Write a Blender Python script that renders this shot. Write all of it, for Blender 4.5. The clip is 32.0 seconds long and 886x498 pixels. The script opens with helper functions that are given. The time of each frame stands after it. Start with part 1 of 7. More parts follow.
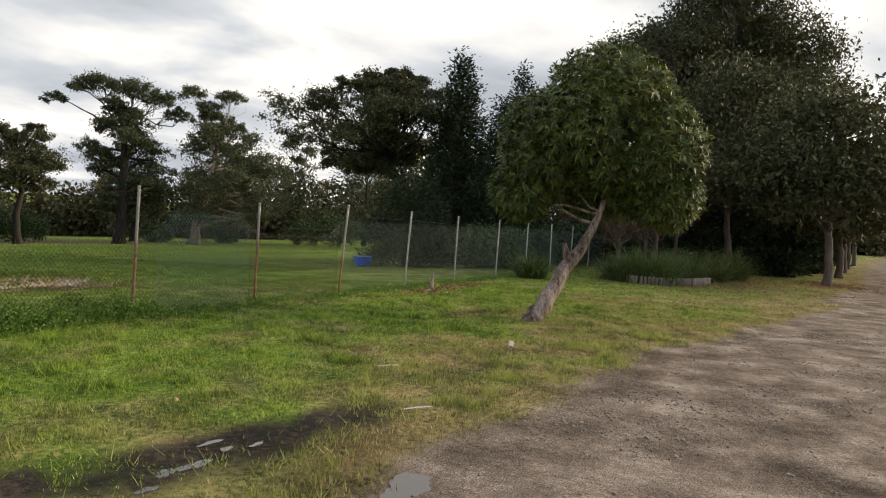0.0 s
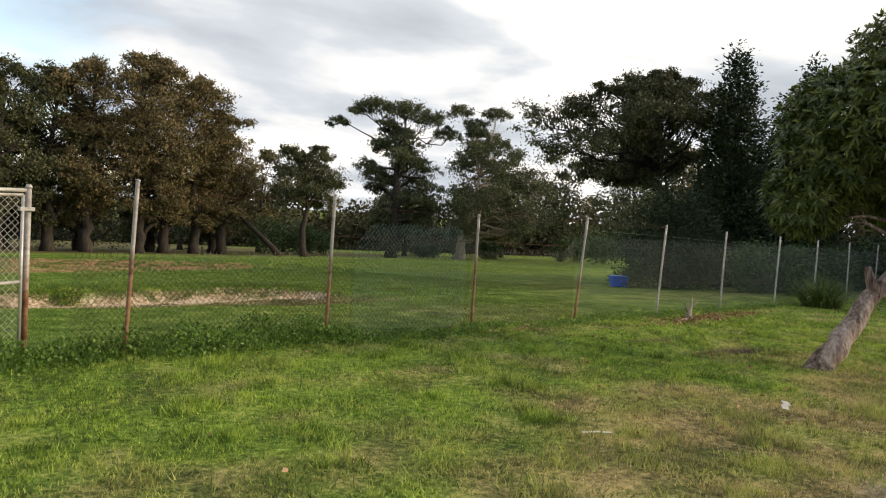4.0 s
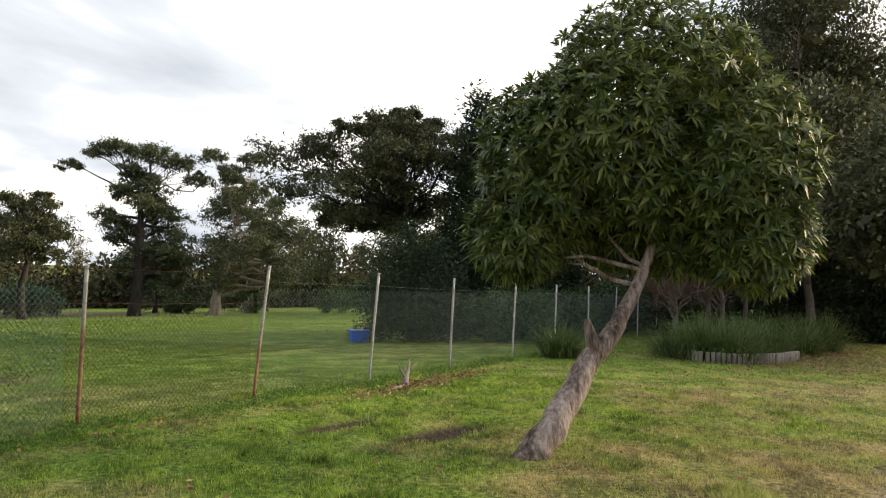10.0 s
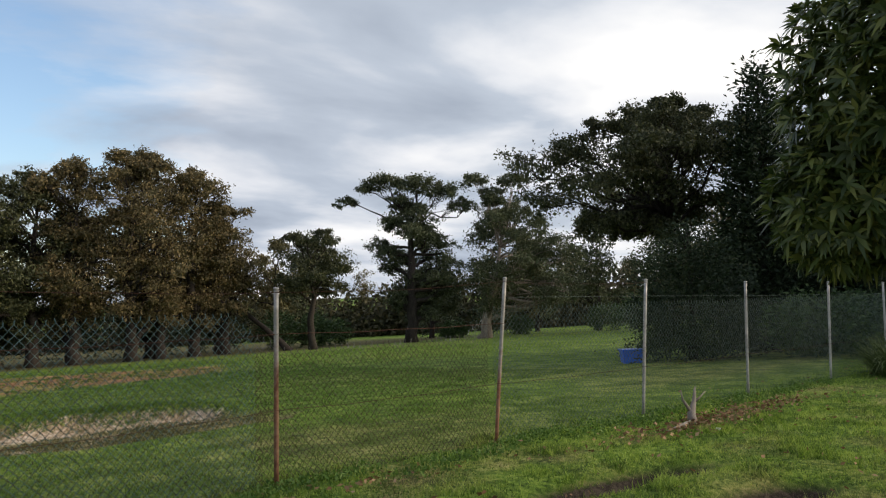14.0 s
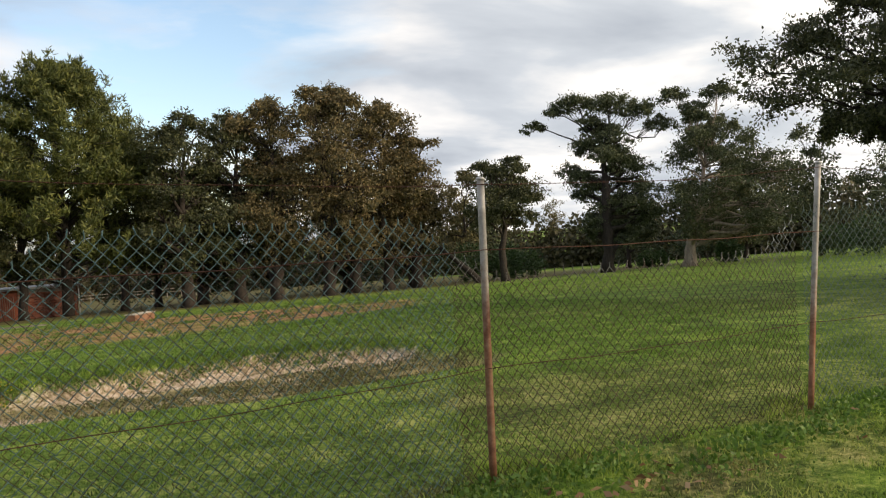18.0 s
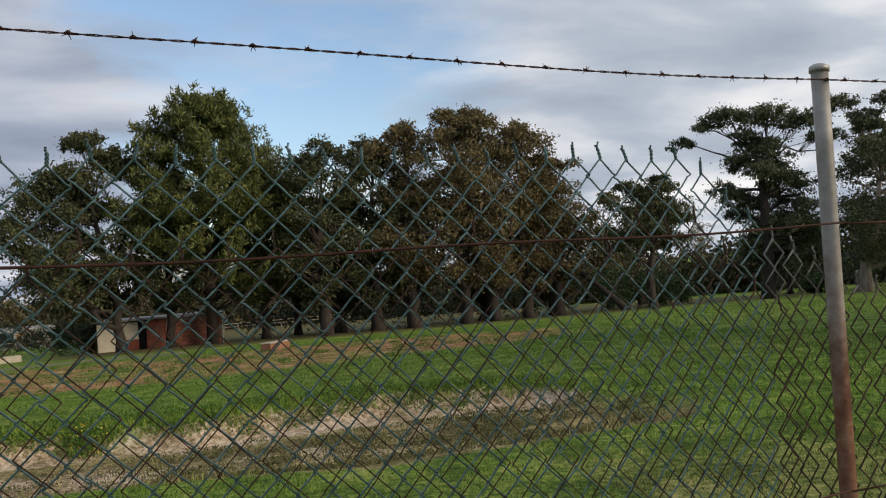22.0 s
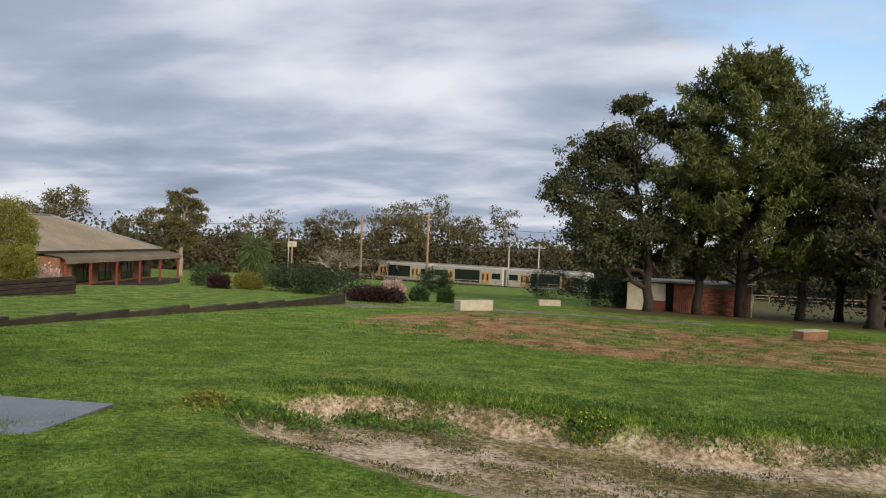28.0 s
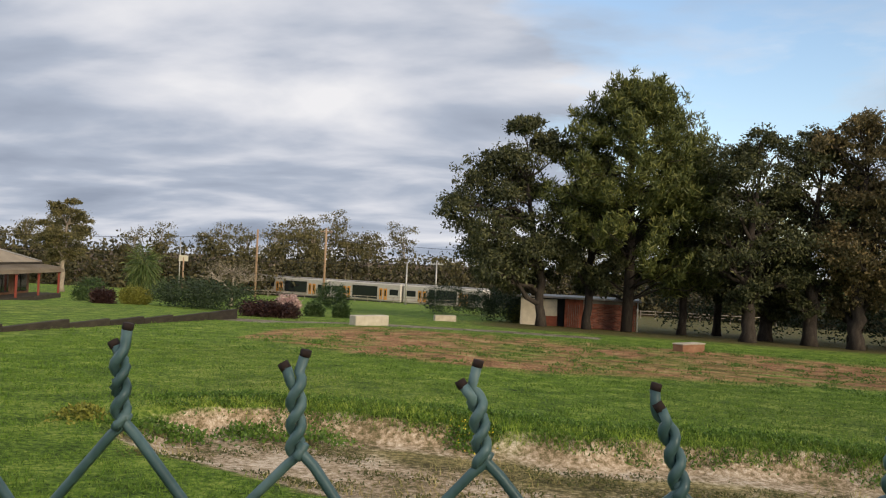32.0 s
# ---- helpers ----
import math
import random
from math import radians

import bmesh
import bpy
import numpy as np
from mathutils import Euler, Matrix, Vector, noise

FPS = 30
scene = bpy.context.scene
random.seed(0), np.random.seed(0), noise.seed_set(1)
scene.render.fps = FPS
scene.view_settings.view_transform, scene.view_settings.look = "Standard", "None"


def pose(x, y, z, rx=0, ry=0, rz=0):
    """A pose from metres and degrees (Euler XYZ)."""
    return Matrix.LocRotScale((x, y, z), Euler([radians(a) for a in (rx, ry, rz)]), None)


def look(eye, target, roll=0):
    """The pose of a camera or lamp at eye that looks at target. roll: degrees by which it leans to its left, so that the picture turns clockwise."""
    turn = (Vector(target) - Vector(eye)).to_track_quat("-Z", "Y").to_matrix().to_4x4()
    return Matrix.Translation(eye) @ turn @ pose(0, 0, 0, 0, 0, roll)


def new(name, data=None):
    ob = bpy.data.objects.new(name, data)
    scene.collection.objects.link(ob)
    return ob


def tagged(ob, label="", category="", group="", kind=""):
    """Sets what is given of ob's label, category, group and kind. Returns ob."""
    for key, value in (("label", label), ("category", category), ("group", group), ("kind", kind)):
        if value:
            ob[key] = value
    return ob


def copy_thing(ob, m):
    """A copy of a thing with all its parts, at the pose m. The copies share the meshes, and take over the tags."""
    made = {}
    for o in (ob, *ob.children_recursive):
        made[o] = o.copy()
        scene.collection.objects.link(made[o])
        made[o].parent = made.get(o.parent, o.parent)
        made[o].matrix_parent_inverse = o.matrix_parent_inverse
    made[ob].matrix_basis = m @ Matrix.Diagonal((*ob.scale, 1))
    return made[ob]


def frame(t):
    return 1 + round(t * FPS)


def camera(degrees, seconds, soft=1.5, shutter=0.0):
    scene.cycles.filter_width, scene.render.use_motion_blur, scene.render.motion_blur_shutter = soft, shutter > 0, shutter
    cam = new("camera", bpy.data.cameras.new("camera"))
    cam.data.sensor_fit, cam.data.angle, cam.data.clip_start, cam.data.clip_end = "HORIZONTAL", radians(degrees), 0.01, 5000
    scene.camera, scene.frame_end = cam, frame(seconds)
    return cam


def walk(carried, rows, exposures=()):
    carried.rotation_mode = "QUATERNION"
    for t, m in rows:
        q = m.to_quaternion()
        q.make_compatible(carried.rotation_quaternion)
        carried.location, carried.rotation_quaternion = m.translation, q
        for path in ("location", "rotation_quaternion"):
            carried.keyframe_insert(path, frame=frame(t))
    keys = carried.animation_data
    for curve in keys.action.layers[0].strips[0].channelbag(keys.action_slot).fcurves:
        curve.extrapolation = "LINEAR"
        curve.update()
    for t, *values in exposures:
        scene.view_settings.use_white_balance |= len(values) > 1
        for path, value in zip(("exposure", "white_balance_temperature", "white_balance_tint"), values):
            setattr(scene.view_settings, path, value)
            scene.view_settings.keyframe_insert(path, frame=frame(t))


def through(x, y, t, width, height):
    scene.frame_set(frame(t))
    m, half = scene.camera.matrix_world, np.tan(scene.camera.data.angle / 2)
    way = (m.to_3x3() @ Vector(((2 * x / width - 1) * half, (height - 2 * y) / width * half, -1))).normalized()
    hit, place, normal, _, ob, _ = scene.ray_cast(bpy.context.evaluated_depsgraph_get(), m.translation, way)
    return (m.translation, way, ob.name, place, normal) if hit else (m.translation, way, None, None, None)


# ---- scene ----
cam = camera(58.4, 32.0, soft=1.15)
PATH = [
    (0, (-6.106, -9.208, 1.968), (-4.292, -8.37, 1.876), 3.2),
    (0.5, (-5.86, -9.175, 1.961), (-4.064, -8.302, 1.844), 2.1),
    (1, (-5.551, -9.153, 2.001), (-3.846, -8.115, 1.873), 2.4),
    (1.5, (-5.287, -9.029, 1.975), (-3.651, -7.883, 1.86), 4.0),
    (2, (-4.984, -8.82, 1.98), (-3.364, -7.652, 1.892), 2.7),
    (2.5, (-4.742, -8.763, 1.95), (-3.227, -7.461, 1.856), 1.2),
    (3, (-4.444, -8.713, 1.961), (-3.061, -7.271, 1.871), 2.4),
    (3.5, (-4.11, -8.603, 1.919), (-2.69, -7.197, 1.843), 3.3),
    (5.5, (-2.906, -8.366, 1.95), (-1.456, -6.992, 1.849), 2.8),
    (6, (-2.639, -8.375, 1.921), (-1.247, -6.944, 1.814), 1.4),
    (6.5, (-2.289, -8.266, 1.93), (-0.968, -6.768, 1.835), 1.8),
    (7, (-1.968, -8.078, 1.905), (-0.521, -6.7, 1.833), 1.7),
    (7.5, (-1.664, -7.991, 1.926), (-0.096, -6.751, 1.857), 1.3),
    (8, (-1.31, -8.0, 1.929), (0.266, -6.769, 1.874), 1.3),
    (8.5, (-1.018, -7.96, 1.933), (0.604, -6.79, 1.908), 1.6),
    (9, (-0.677, -7.788, 1.945), (1.032, -6.749, 1.945), 1.1),
    (9.5, (-0.382, -7.809, 1.93), (1.366, -6.837, 1.942), 0.6),
    (10, (-0.093, -7.816, 1.982), (1.663, -6.86, 2.044), 1.8),
    (10.5, (0.234, -7.736, 1.982), (2.057, -6.917, 2.037), -0.0),
    (11, (0.588, -7.632, 1.958), (2.461, -6.933, 2.013), -2.2),
    (11.5, (0.923, -7.539, 1.969), (2.684, -6.594, 2.041), -1.7),
    (12, (1.164, -7.392, 1.921), (2.836, -6.296, 1.988), -0.4),
    (12.5, (1.449, -7.203, 1.932), (3.109, -6.091, 2.019), -0.5),
    (13, (1.725, -7.036, 1.903), (3.229, -5.723, 2.02), -2.0),
    (13.5, (1.96, -6.796, 1.882), (3.304, -5.32, 2.005), -1.8),
    (14, (2.159, -6.462, 1.862), (3.499, -4.982, 1.97), -1.8),
    (14.5, (2.296, -6.149, 1.801), (3.474, -4.536, 1.911), -3.3),
    (15, (2.612, -5.782, 1.832), (3.589, -4.037, 1.892), -3.2),
    (15.5, (2.618, -5.467, 1.811), (3.671, -3.766, 1.827), -4.0),
    (17.5, (3.245, -4.211, 1.683), (4.239, -2.475, 1.656), -4.8),
    (18, (3.546, -3.857, 1.626), (4.5, -2.1, 1.586), -3.6),
    (18.5, (3.616, -3.719, 1.62), (4.517, -1.934, 1.59), -2.6),
    (19, (3.586, -3.479, 1.623), (4.522, -1.712, 1.648), -2.2),
    (19.5, (3.757, -3.057, 1.58), (4.563, -1.227, 1.615), -2.9),
    (20, (3.929, -2.655, 1.578), (4.469, -0.73, 1.625), -3.4),
    (20.5, (3.891, -2.402, 1.542), (4.365, -0.462, 1.655), -4.5),
    (21, (3.964, -2.053, 1.516), (4.512, -0.132, 1.617), -4.9),
    (21.5, (4.122, -1.775, 1.481), (4.647, 0.152, 1.595), -4.5),
    (22, (4.354, -1.428, 1.459), (5.002, 0.464, 1.513), -4.2),
    (22.5, (4.509, -1.068, 1.446), (5.359, 0.742, 1.468), -3.6),
    (23, (4.547, -0.891, 1.471), (5.236, 0.986, 1.528), -4.3),
    (24, (4.549, -0.404, 1.6), (4.507, 1.594, 1.662), -4.1),
    (24.5, (4.53, -0.21, 1.665), (4.143, 1.749, 1.783), -3.0),
    (25, (4.401, 0.011, 1.775), (3.84, 1.925, 1.927), -1.6),
    (25.5, (4.464, 0.033, 1.825), (3.803, 1.917, 1.95), -2.0),
    (26, (4.462, 0.033, 1.835), (3.798, 1.918, 1.922), -1.7),
    (26.5, (4.445, 0.032, 1.835), (3.811, 1.929, 1.896), -0.1),
    (28.5, (4.459, 0.033, 1.845), (3.793, 1.919, 1.81), 3.2),
    (29, (4.453, 0.033, 1.845), (3.748, 1.904, 1.817), 4.3),
    (29.5, (4.447, 0.013, 1.83), (3.758, 1.89, 1.796), 3.5),
    (30, (4.49, 0.003, 1.805), (3.931, 1.923, 1.756), 2.1),
    (30.5, (4.515, 0.004, 1.805), (4.047, 1.948, 1.753), 1.4),
    (31, (4.577, 0.006, 1.822), (4.081, 1.944, 1.816), 2.2),
    (31.5, (4.61, -0.022, 1.793), (4.099, 1.911, 1.823), 2.9),
    (32, (4.641, -0.096, 1.784), (4.255, 1.866, 1.817), 2.6),
]
walk(cam, [(t, look(eye, target, roll)) for t, eye, target, roll in PATH],
     [(0.0, 0.12, 7000, 10), (1.0, 0.45, 7100, 10), (2.0, 0.45, 7050, 10), (3.0, 0.28, 7000, 10), (6.0, 0.38, 7000, 10), (8.0, 0.55, 7000, 10), (12.5, 0.5, 7000, 10), (14.0, -0.15, 6300, 10), (16.0, -0.35, 6200, 10), (18.0, 0.16, 6900, 10), (19.0, 0.15, 6750, 10), (20.0, 0.14, 6500, 10), (21.0, -0.22, 6300, 10), (22.0, -0.28, 6350, 10), (23.0, -0.1, 6450, 10), (25.0, -0.12, 6100, 10), (26.0, -0.28, 6100, 10), (27.0, -0.2, 6200, 10), (29.0, -0.05, 6550, 10), (32.0, -0.03, 6650, 10)])  # the picture brightens, darkens and cools

# ---- light and sky ----
SUN_AZ, SUN_EL = (0.72, -0.69), 22.0
world = bpy.data.worlds.new("world")
scene.world = world
world.use_nodes = True
wn, wl = world.node_tree.nodes, world.node_tree.links
wn.clear()


def node(nodes, kind, **values):
    n = nodes.new(kind)
    for key, value in values.items():
        if key in n.inputs:
            n.inputs[key].default_value = value
    return n


def math_node(nodes, links, op, a, b=None):
    n = nodes.new("ShaderNodeMath")
    n.operation = op
    for k, v in enumerate((a, b)):
        if v is None:
            continue
        if isinstance(v, (int, float)):
            n.inputs[k].default_value = v
        else:
            links.new(v, n.inputs[k])
    return n.outputs[0]


def ramp(nodes, links, fac, stops):
    n = nodes.new("ShaderNodeValToRGB")
    while len(n.color_ramp.elements) < len(stops):
        n.color_ramp.elements.new(0.5)
    for e, (p, c) in zip(n.color_ramp.elements, stops):
        e.position = p
        e.color = (*c, 1) if len(c) == 3 else c
    links.new(fac, n.inputs["Fac"])
    return n.outputs["Color"]


def mix_color(nodes, links, fac, a, b):
    n = nodes.new("ShaderNodeMix")
    n.data_type = "RGBA"
    for socket, v in ((n.inputs[0], fac), (n.inputs[6], a), (n.inputs[7], b)):
        if isinstance(v, (int, float)):
            socket.default_value = v
        elif isinstance(v, tuple):
            socket.default_value = (*v, 1)
        else:
            links.new(v, socket)
    return n.outputs[2]


def build_sky():
    sky = wn.new("ShaderNodeTexSky")
    sky.sky_type = "NISHITA"
    sky.sun_disc = False
    sky.sun_elevation = radians(SUN_EL)
    sky.sun_rotation = math.atan2(SUN_AZ[0], SUN_AZ[1])
    sky.air_density, sky.dust_density = 1.0, 1.5
    coord = wn.new("ShaderNodeTexCoord")
    sep = wn.new("ShaderNodeSeparateXYZ")
    wl.new(coord.outputs["Generated"], sep.inputs[0])
    lift = math_node(wn, wl, "ADD", math_node(wn, wl, "MAXIMUM", sep.outputs[2], 0.0), 0.16)
    flat = wn.new("ShaderNodeCombineXYZ")
    wl.new(math_node(wn, wl, "DIVIDE", sep.outputs[0], lift), flat.inputs[0])
    wl.new(math_node(wn, wl, "DIVIDE", sep.outputs[1], lift), flat.inputs[1])
    turn = wn.new("ShaderNodeMapping")
    turn.inputs["Location"].default_value = CLOUD_SHIFT
    turn.inputs["Rotation"].default_value = (0, 0, radians(25))
    turn.inputs["Scale"].default_value = (0.8, 1.05, 1)
    wl.new(flat.outputs[0], turn.inputs["Vector"])
    cover = node(wn, "ShaderNodeTexNoise", Scale=0.8, Detail=9.0, Roughness=0.55, Distortion=0.15)
    wl.new(turn.outputs[0], cover.inputs["Vector"])
    body = node(wn, "ShaderNodeTexNoise", Scale=1.1, Detail=8.0, Roughness=0.48, Distortion=0.25)
    wl.new(turn.outputs[0], body.inputs["Vector"])
    gap = wn.new("ShaderNodeVectorMath")
    gap.operation = "DOT_PRODUCT"
    wl.new(coord.outputs["Generated"], gap.inputs[0])
    gap.inputs[1].default_value = Vector((0.18, 0.95, 0.25)).normalized()
    thin = ramp(wn, wl, gap.outputs["Value"], [(0.93, (0, 0, 0)), (0.99, (0.25, 0.25, 0.25))])
    mask = ramp(wn, wl, math_node(wn, wl, "SUBTRACT", cover.outputs["Fac"], thin), [(0.22, (0, 0, 0)), (0.37, (1, 1, 1))])
    cloud = ramp(wn, wl, body.outputs["Fac"], [(0.34, (0.40, 0.455, 0.545)), (0.46, (0.555, 0.615, 0.705)), (0.55, (0.84, 0.86, 0.90)), (0.66, (1.12, 1.10, 1.07))])
    glow = wn.new("ShaderNodeVectorMath")
    glow.operation = "DOT_PRODUCT"
    wl.new(coord.outputs["Generated"], glow.inputs[0])
    glow.inputs[1].default_value = Vector((0.88, 0.30, 0.25)).normalized()
    bright = ramp(wn, wl, glow.outputs["Value"], [(0.20, (0.78, 0.80, 0.86)), (0.92, (1.12, 1.10, 1.07))])
    lit = wn.new("ShaderNodeMix")
    lit.data_type, lit.blend_type = "RGBA", "MULTIPLY"
    lit.inputs[0].default_value = 1
    wl.new(cloud, lit.inputs[6])
    wl.new(bright, lit.inputs[7])
    blue = wn.new("ShaderNodeMix")
    blue.data_type, blue.blend_type = "RGBA", "MULTIPLY"
    blue.inputs[0].default_value = 1
    blue.inputs[7].default_value = (SKY_GAIN, SKY_GAIN, SKY_GAIN, 1)
    wl.new(sky.outputs[0], blue.inputs[6])
    both = mix_color(wn, wl, mask, blue.outputs[2], lit.outputs[2])
    back = node(wn, "ShaderNodeBackground", Strength=SKY_STRENGTH)
    wl.new(both, back.inputs["Color"])
    out = wn.new("ShaderNodeOutputWorld")
    wl.new(back.outputs[0], out.inputs["Surface"])


CLOUD_SHIFT, SKY_GAIN, SKY_STRENGTH = (0.4, 1.1, 0.0), 0.23, 1.0
build_sky()
sun_data = bpy.data.lights.new("sun", "SUN")
sun_data.energy, sun_data.angle, sun_data.color = 3.6, radians(24), (1.0, 0.83, 0.60)
sun_dir = Vector((SUN_AZ[0], SUN_AZ[1], math.tan(radians(SUN_EL)))).normalized()
sun = new("sun", sun_data)
sun.matrix_world = look(sun_dir * 300, (0, 0, 0))


# ---- materials ----
def material(name, rough=0.8, metal=0.0, spec=0.5):
    m = bpy.data.materials.new(name)
    m.use_nodes = True
    b = m.node_tree.nodes["Principled BSDF"]
    b.inputs["Roughness"].default_value = rough
    b.inputs["Metallic"].default_value = metal
    b.inputs["Specular IOR Level"].default_value = spec
    return m, m.node_tree.nodes, m.node_tree.links, b


def grainy(name, stops, scale=6.0, fine=60.0, rough=0.8, metal=0.0, bump=0.3, dist=0.02, stretch=(1, 1, 1), spec=0.4, vary=0.12):
    """Two scales of noise over the object's own coordinates, and a little difference from piece to piece."""
    m, n, l, b = material(name, rough, metal, spec)
    tc = n.new("ShaderNodeTexCoord")
    mp = n.new("ShaderNodeMapping")
    mp.inputs["Scale"].default_value = stretch
    l.new(tc.outputs["Object"], mp.inputs["Vector"])
    big = node(n, "ShaderNodeTexNoise", Scale=scale, Detail=5.0, Roughness=0.6)
    small = node(n, "ShaderNodeTexNoise", Scale=fine, Detail=4.0, Roughness=0.65)
    l.new(mp.outputs[0], big.inputs["Vector"])
    l.new(mp.outputs[0], small.inputs["Vector"])
    blend = math_node(n, l, "ADD", math_node(n, l, "MULTIPLY", big.outputs["Fac"], 0.6), math_node(n, l, "MULTIPLY", small.outputs["Fac"], 0.4))
    info = n.new("ShaderNodeObjectInfo")
    blend = math_node(n, l, "ADD", blend, math_node(n, l, "MULTIPLY", math_node(n, l, "SUBTRACT", info.outputs["Random"], 0.5), vary))
    l.new(ramp(n, l, blend, stops), b.inputs["Base Color"])
    bp = node(n, "ShaderNodeBump", Strength=bump, Distance=dist)
    l.new(small.outputs["Fac"], bp.inputs["Height"])
    l.new(bp.outputs[0], b.inputs["Normal"])
    return m


def foliage(name, dark, mid, light, rough=0.55, through=0.25, tips=0.0):
    """Leaves: each island a shade of its own, drifting over the crown, with some light let through."""
    m, n, l, b = material(name, rough, 0.0, 0.35)
    geo = n.new("ShaderNodeNewGeometry")
    tc = n.new("ShaderNodeTexCoord")
    drift = node(n, "ShaderNodeTexNoise", Scale=0.55, Detail=3.0)
    l.new(tc.outputs["Object"], drift.inputs["Vector"])
    f = math_node(n, l, "ADD", math_node(n, l, "MULTIPLY", geo.outputs["Random Per Island"], 0.55), math_node(n, l, "MULTIPLY", drift.outputs["Fac"], 0.45))
    col = ramp(n, l, f, [(0.15, dark), (0.5, mid), (0.82, light)])
    l.new(col, b.inputs["Base Color"])
    tr = n.new("ShaderNodeBsdfTranslucent")
    l.new(col, tr.inputs["Color"])
    mx = n.new("ShaderNodeMixShader")
    mx.inputs[0].default_value = through
    l.new(b.outputs[0], mx.inputs[1])
    l.new(tr.outputs[0], mx.inputs[2])
    l.new(mx.outputs[0], n["Material Output"].inputs["Surface"])
    return m


def plain(name, color, rough=0.6, metal=0.0):
    d = tuple(c * 0.78 for c in color)
    e = tuple(min(1, c * 1.15) for c in color)
    return grainy(name, [(0.3, d), (0.5, color), (0.7, e)], 3.0, 40.0, rough, metal, 0.08, 0.005)


BARK_GREY = grainy("bark grey", [(0.3, (0.06, 0.048, 0.042)), (0.5, (0.17, 0.135, 0.115)), (0.7, (0.30, 0.255, 0.22))], 5, 34, 0.9, 0, 0.7, 0.02, (1, 1, 0.28))
BARK_DARK = grainy("bark dark", [(0.3, (0.012, 0.009, 0.008)), (0.5, (0.030, 0.024, 0.020)), (0.7, (0.065, 0.054, 0.044))], 6, 40, 0.95, 0, 0.8, 0.03, (1, 1, 0.25))
BARK_PALE = grainy("bark pale", [(0.3, (0.13, 0.10, 0.08)), (0.5, (0.30, 0.25, 0.20)), (0.7, (0.46, 0.41, 0.35))], 3, 26, 0.85, 0, 0.5, 0.02, (1, 1, 0.3))
BARK_PEEL = grainy("peeling bark", [(0.38, (0.055, 0.036, 0.028)), (0.46, (0.17, 0.125, 0.10)), (0.54, (0.36, 0.285, 0.24)), (0.64, (0.54, 0.46, 0.40))], 4.0, 26, 0.9, 0, 0.9, 0.03, (1, 1, 0.22))
LEAF_BROAD = foliage("broad leaf", (0.022, 0.044, 0.012), (0.075, 0.112, 0.026), (0.23, 0.25, 0.055), 0.42, 0.28)
LEAF_GUM = foliage("gum leaf", (0.032, 0.044, 0.022), (0.072, 0.09, 0.042), (0.15, 0.165, 0.08), 0.6, 0.25)
LEAF_GUM_DARK = foliage("dark gum leaf", (0.022, 0.03, 0.013), (0.06, 0.07, 0.029), (0.145, 0.145, 0.06), 0.6, 0.2)
LEAF_BROWN = foliage("brown gum leaf", (0.05, 0.05, 0.022), (0.125, 0.105, 0.048), (0.26, 0.19, 0.085), 0.65, 0.25)
LEAF_PINE = foliage("pine needle", (0.028, 0.042, 0.012), (0.09, 0.11, 0.028), (0.20, 0.205, 0.055), 0.6, 0.18)
LEAF_CONIFER = foliage("conifer spray", (0.010, 0.022, 0.010), (0.026, 0.045, 0.02), (0.06, 0.085, 0.035), 0.65, 0.1)
LEAF_FOREST = foliage("forest leaf", (0.05, 0.05, 0.02), (0.12, 0.11, 0.045), (0.24, 0.20, 0.085), 0.7, 0.2)
LEAF_SCRUB = foliage("scrub leaf", (0.022, 0.024, 0.011), (0.058, 0.056, 0.025), (0.13, 0.11, 0.05), 0.7, 0.15)
LEAF_SHRUB = foliage("shrub leaf", (0.02, 0.045, 0.014), (0.05, 0.092, 0.03), (0.11, 0.16, 0.055), 0.55, 0.2)
LEAF_RED = foliage("red shrub leaf", (0.014, 0.007, 0.008), (0.034, 0.015, 0.015), (0.07, 0.032, 0.026), 0.6, 0.15)
LEAF_GOLD = foliage("golden conifer", (0.07, 0.085, 0.014), (0.18, 0.19, 0.03), (0.32, 0.31, 0.07), 0.65, 0.12)
LEAF_STRAP = foliage("strap leaf", (0.03, 0.06, 0.016), (0.08, 0.125, 0.032), (0.19, 0.225, 0.075), 0.5, 0.2)
LEAF_LILAC = foliage("pale blossom", (0.34, 0.20, 0.20), (0.55, 0.38, 0.36), (0.75, 0.62, 0.58), 0.7, 0.2)
PETAL_YELLOW = foliage("yellow petal", (0.55, 0.40, 0.02), (0.75, 0.58, 0.04), (0.85, 0.72, 0.12), 0.6, 0.2)
LEAF_DEAD = foliage("dead leaf", (0.10, 0.055, 0.025), (0.25, 0.14, 0.07), (0.46, 0.31, 0.18), 0.8, 0.1)
TWIG = foliage("bare twig", (0.05, 0.03, 0.022), (0.11, 0.065, 0.045), (0.20, 0.125, 0.09), 0.9, 0.0)
WEED_DULL = foliage("dull weed leaf", (0.045, 0.055, 0.018), (0.105, 0.115, 0.038), (0.20, 0.18, 0.075), 0.6, 0.25)
WEED = foliage("weed leaf", (0.045, 0.10, 0.016), (0.10, 0.19, 0.03), (0.19, 0.30, 0.055), 0.5, 0.35)


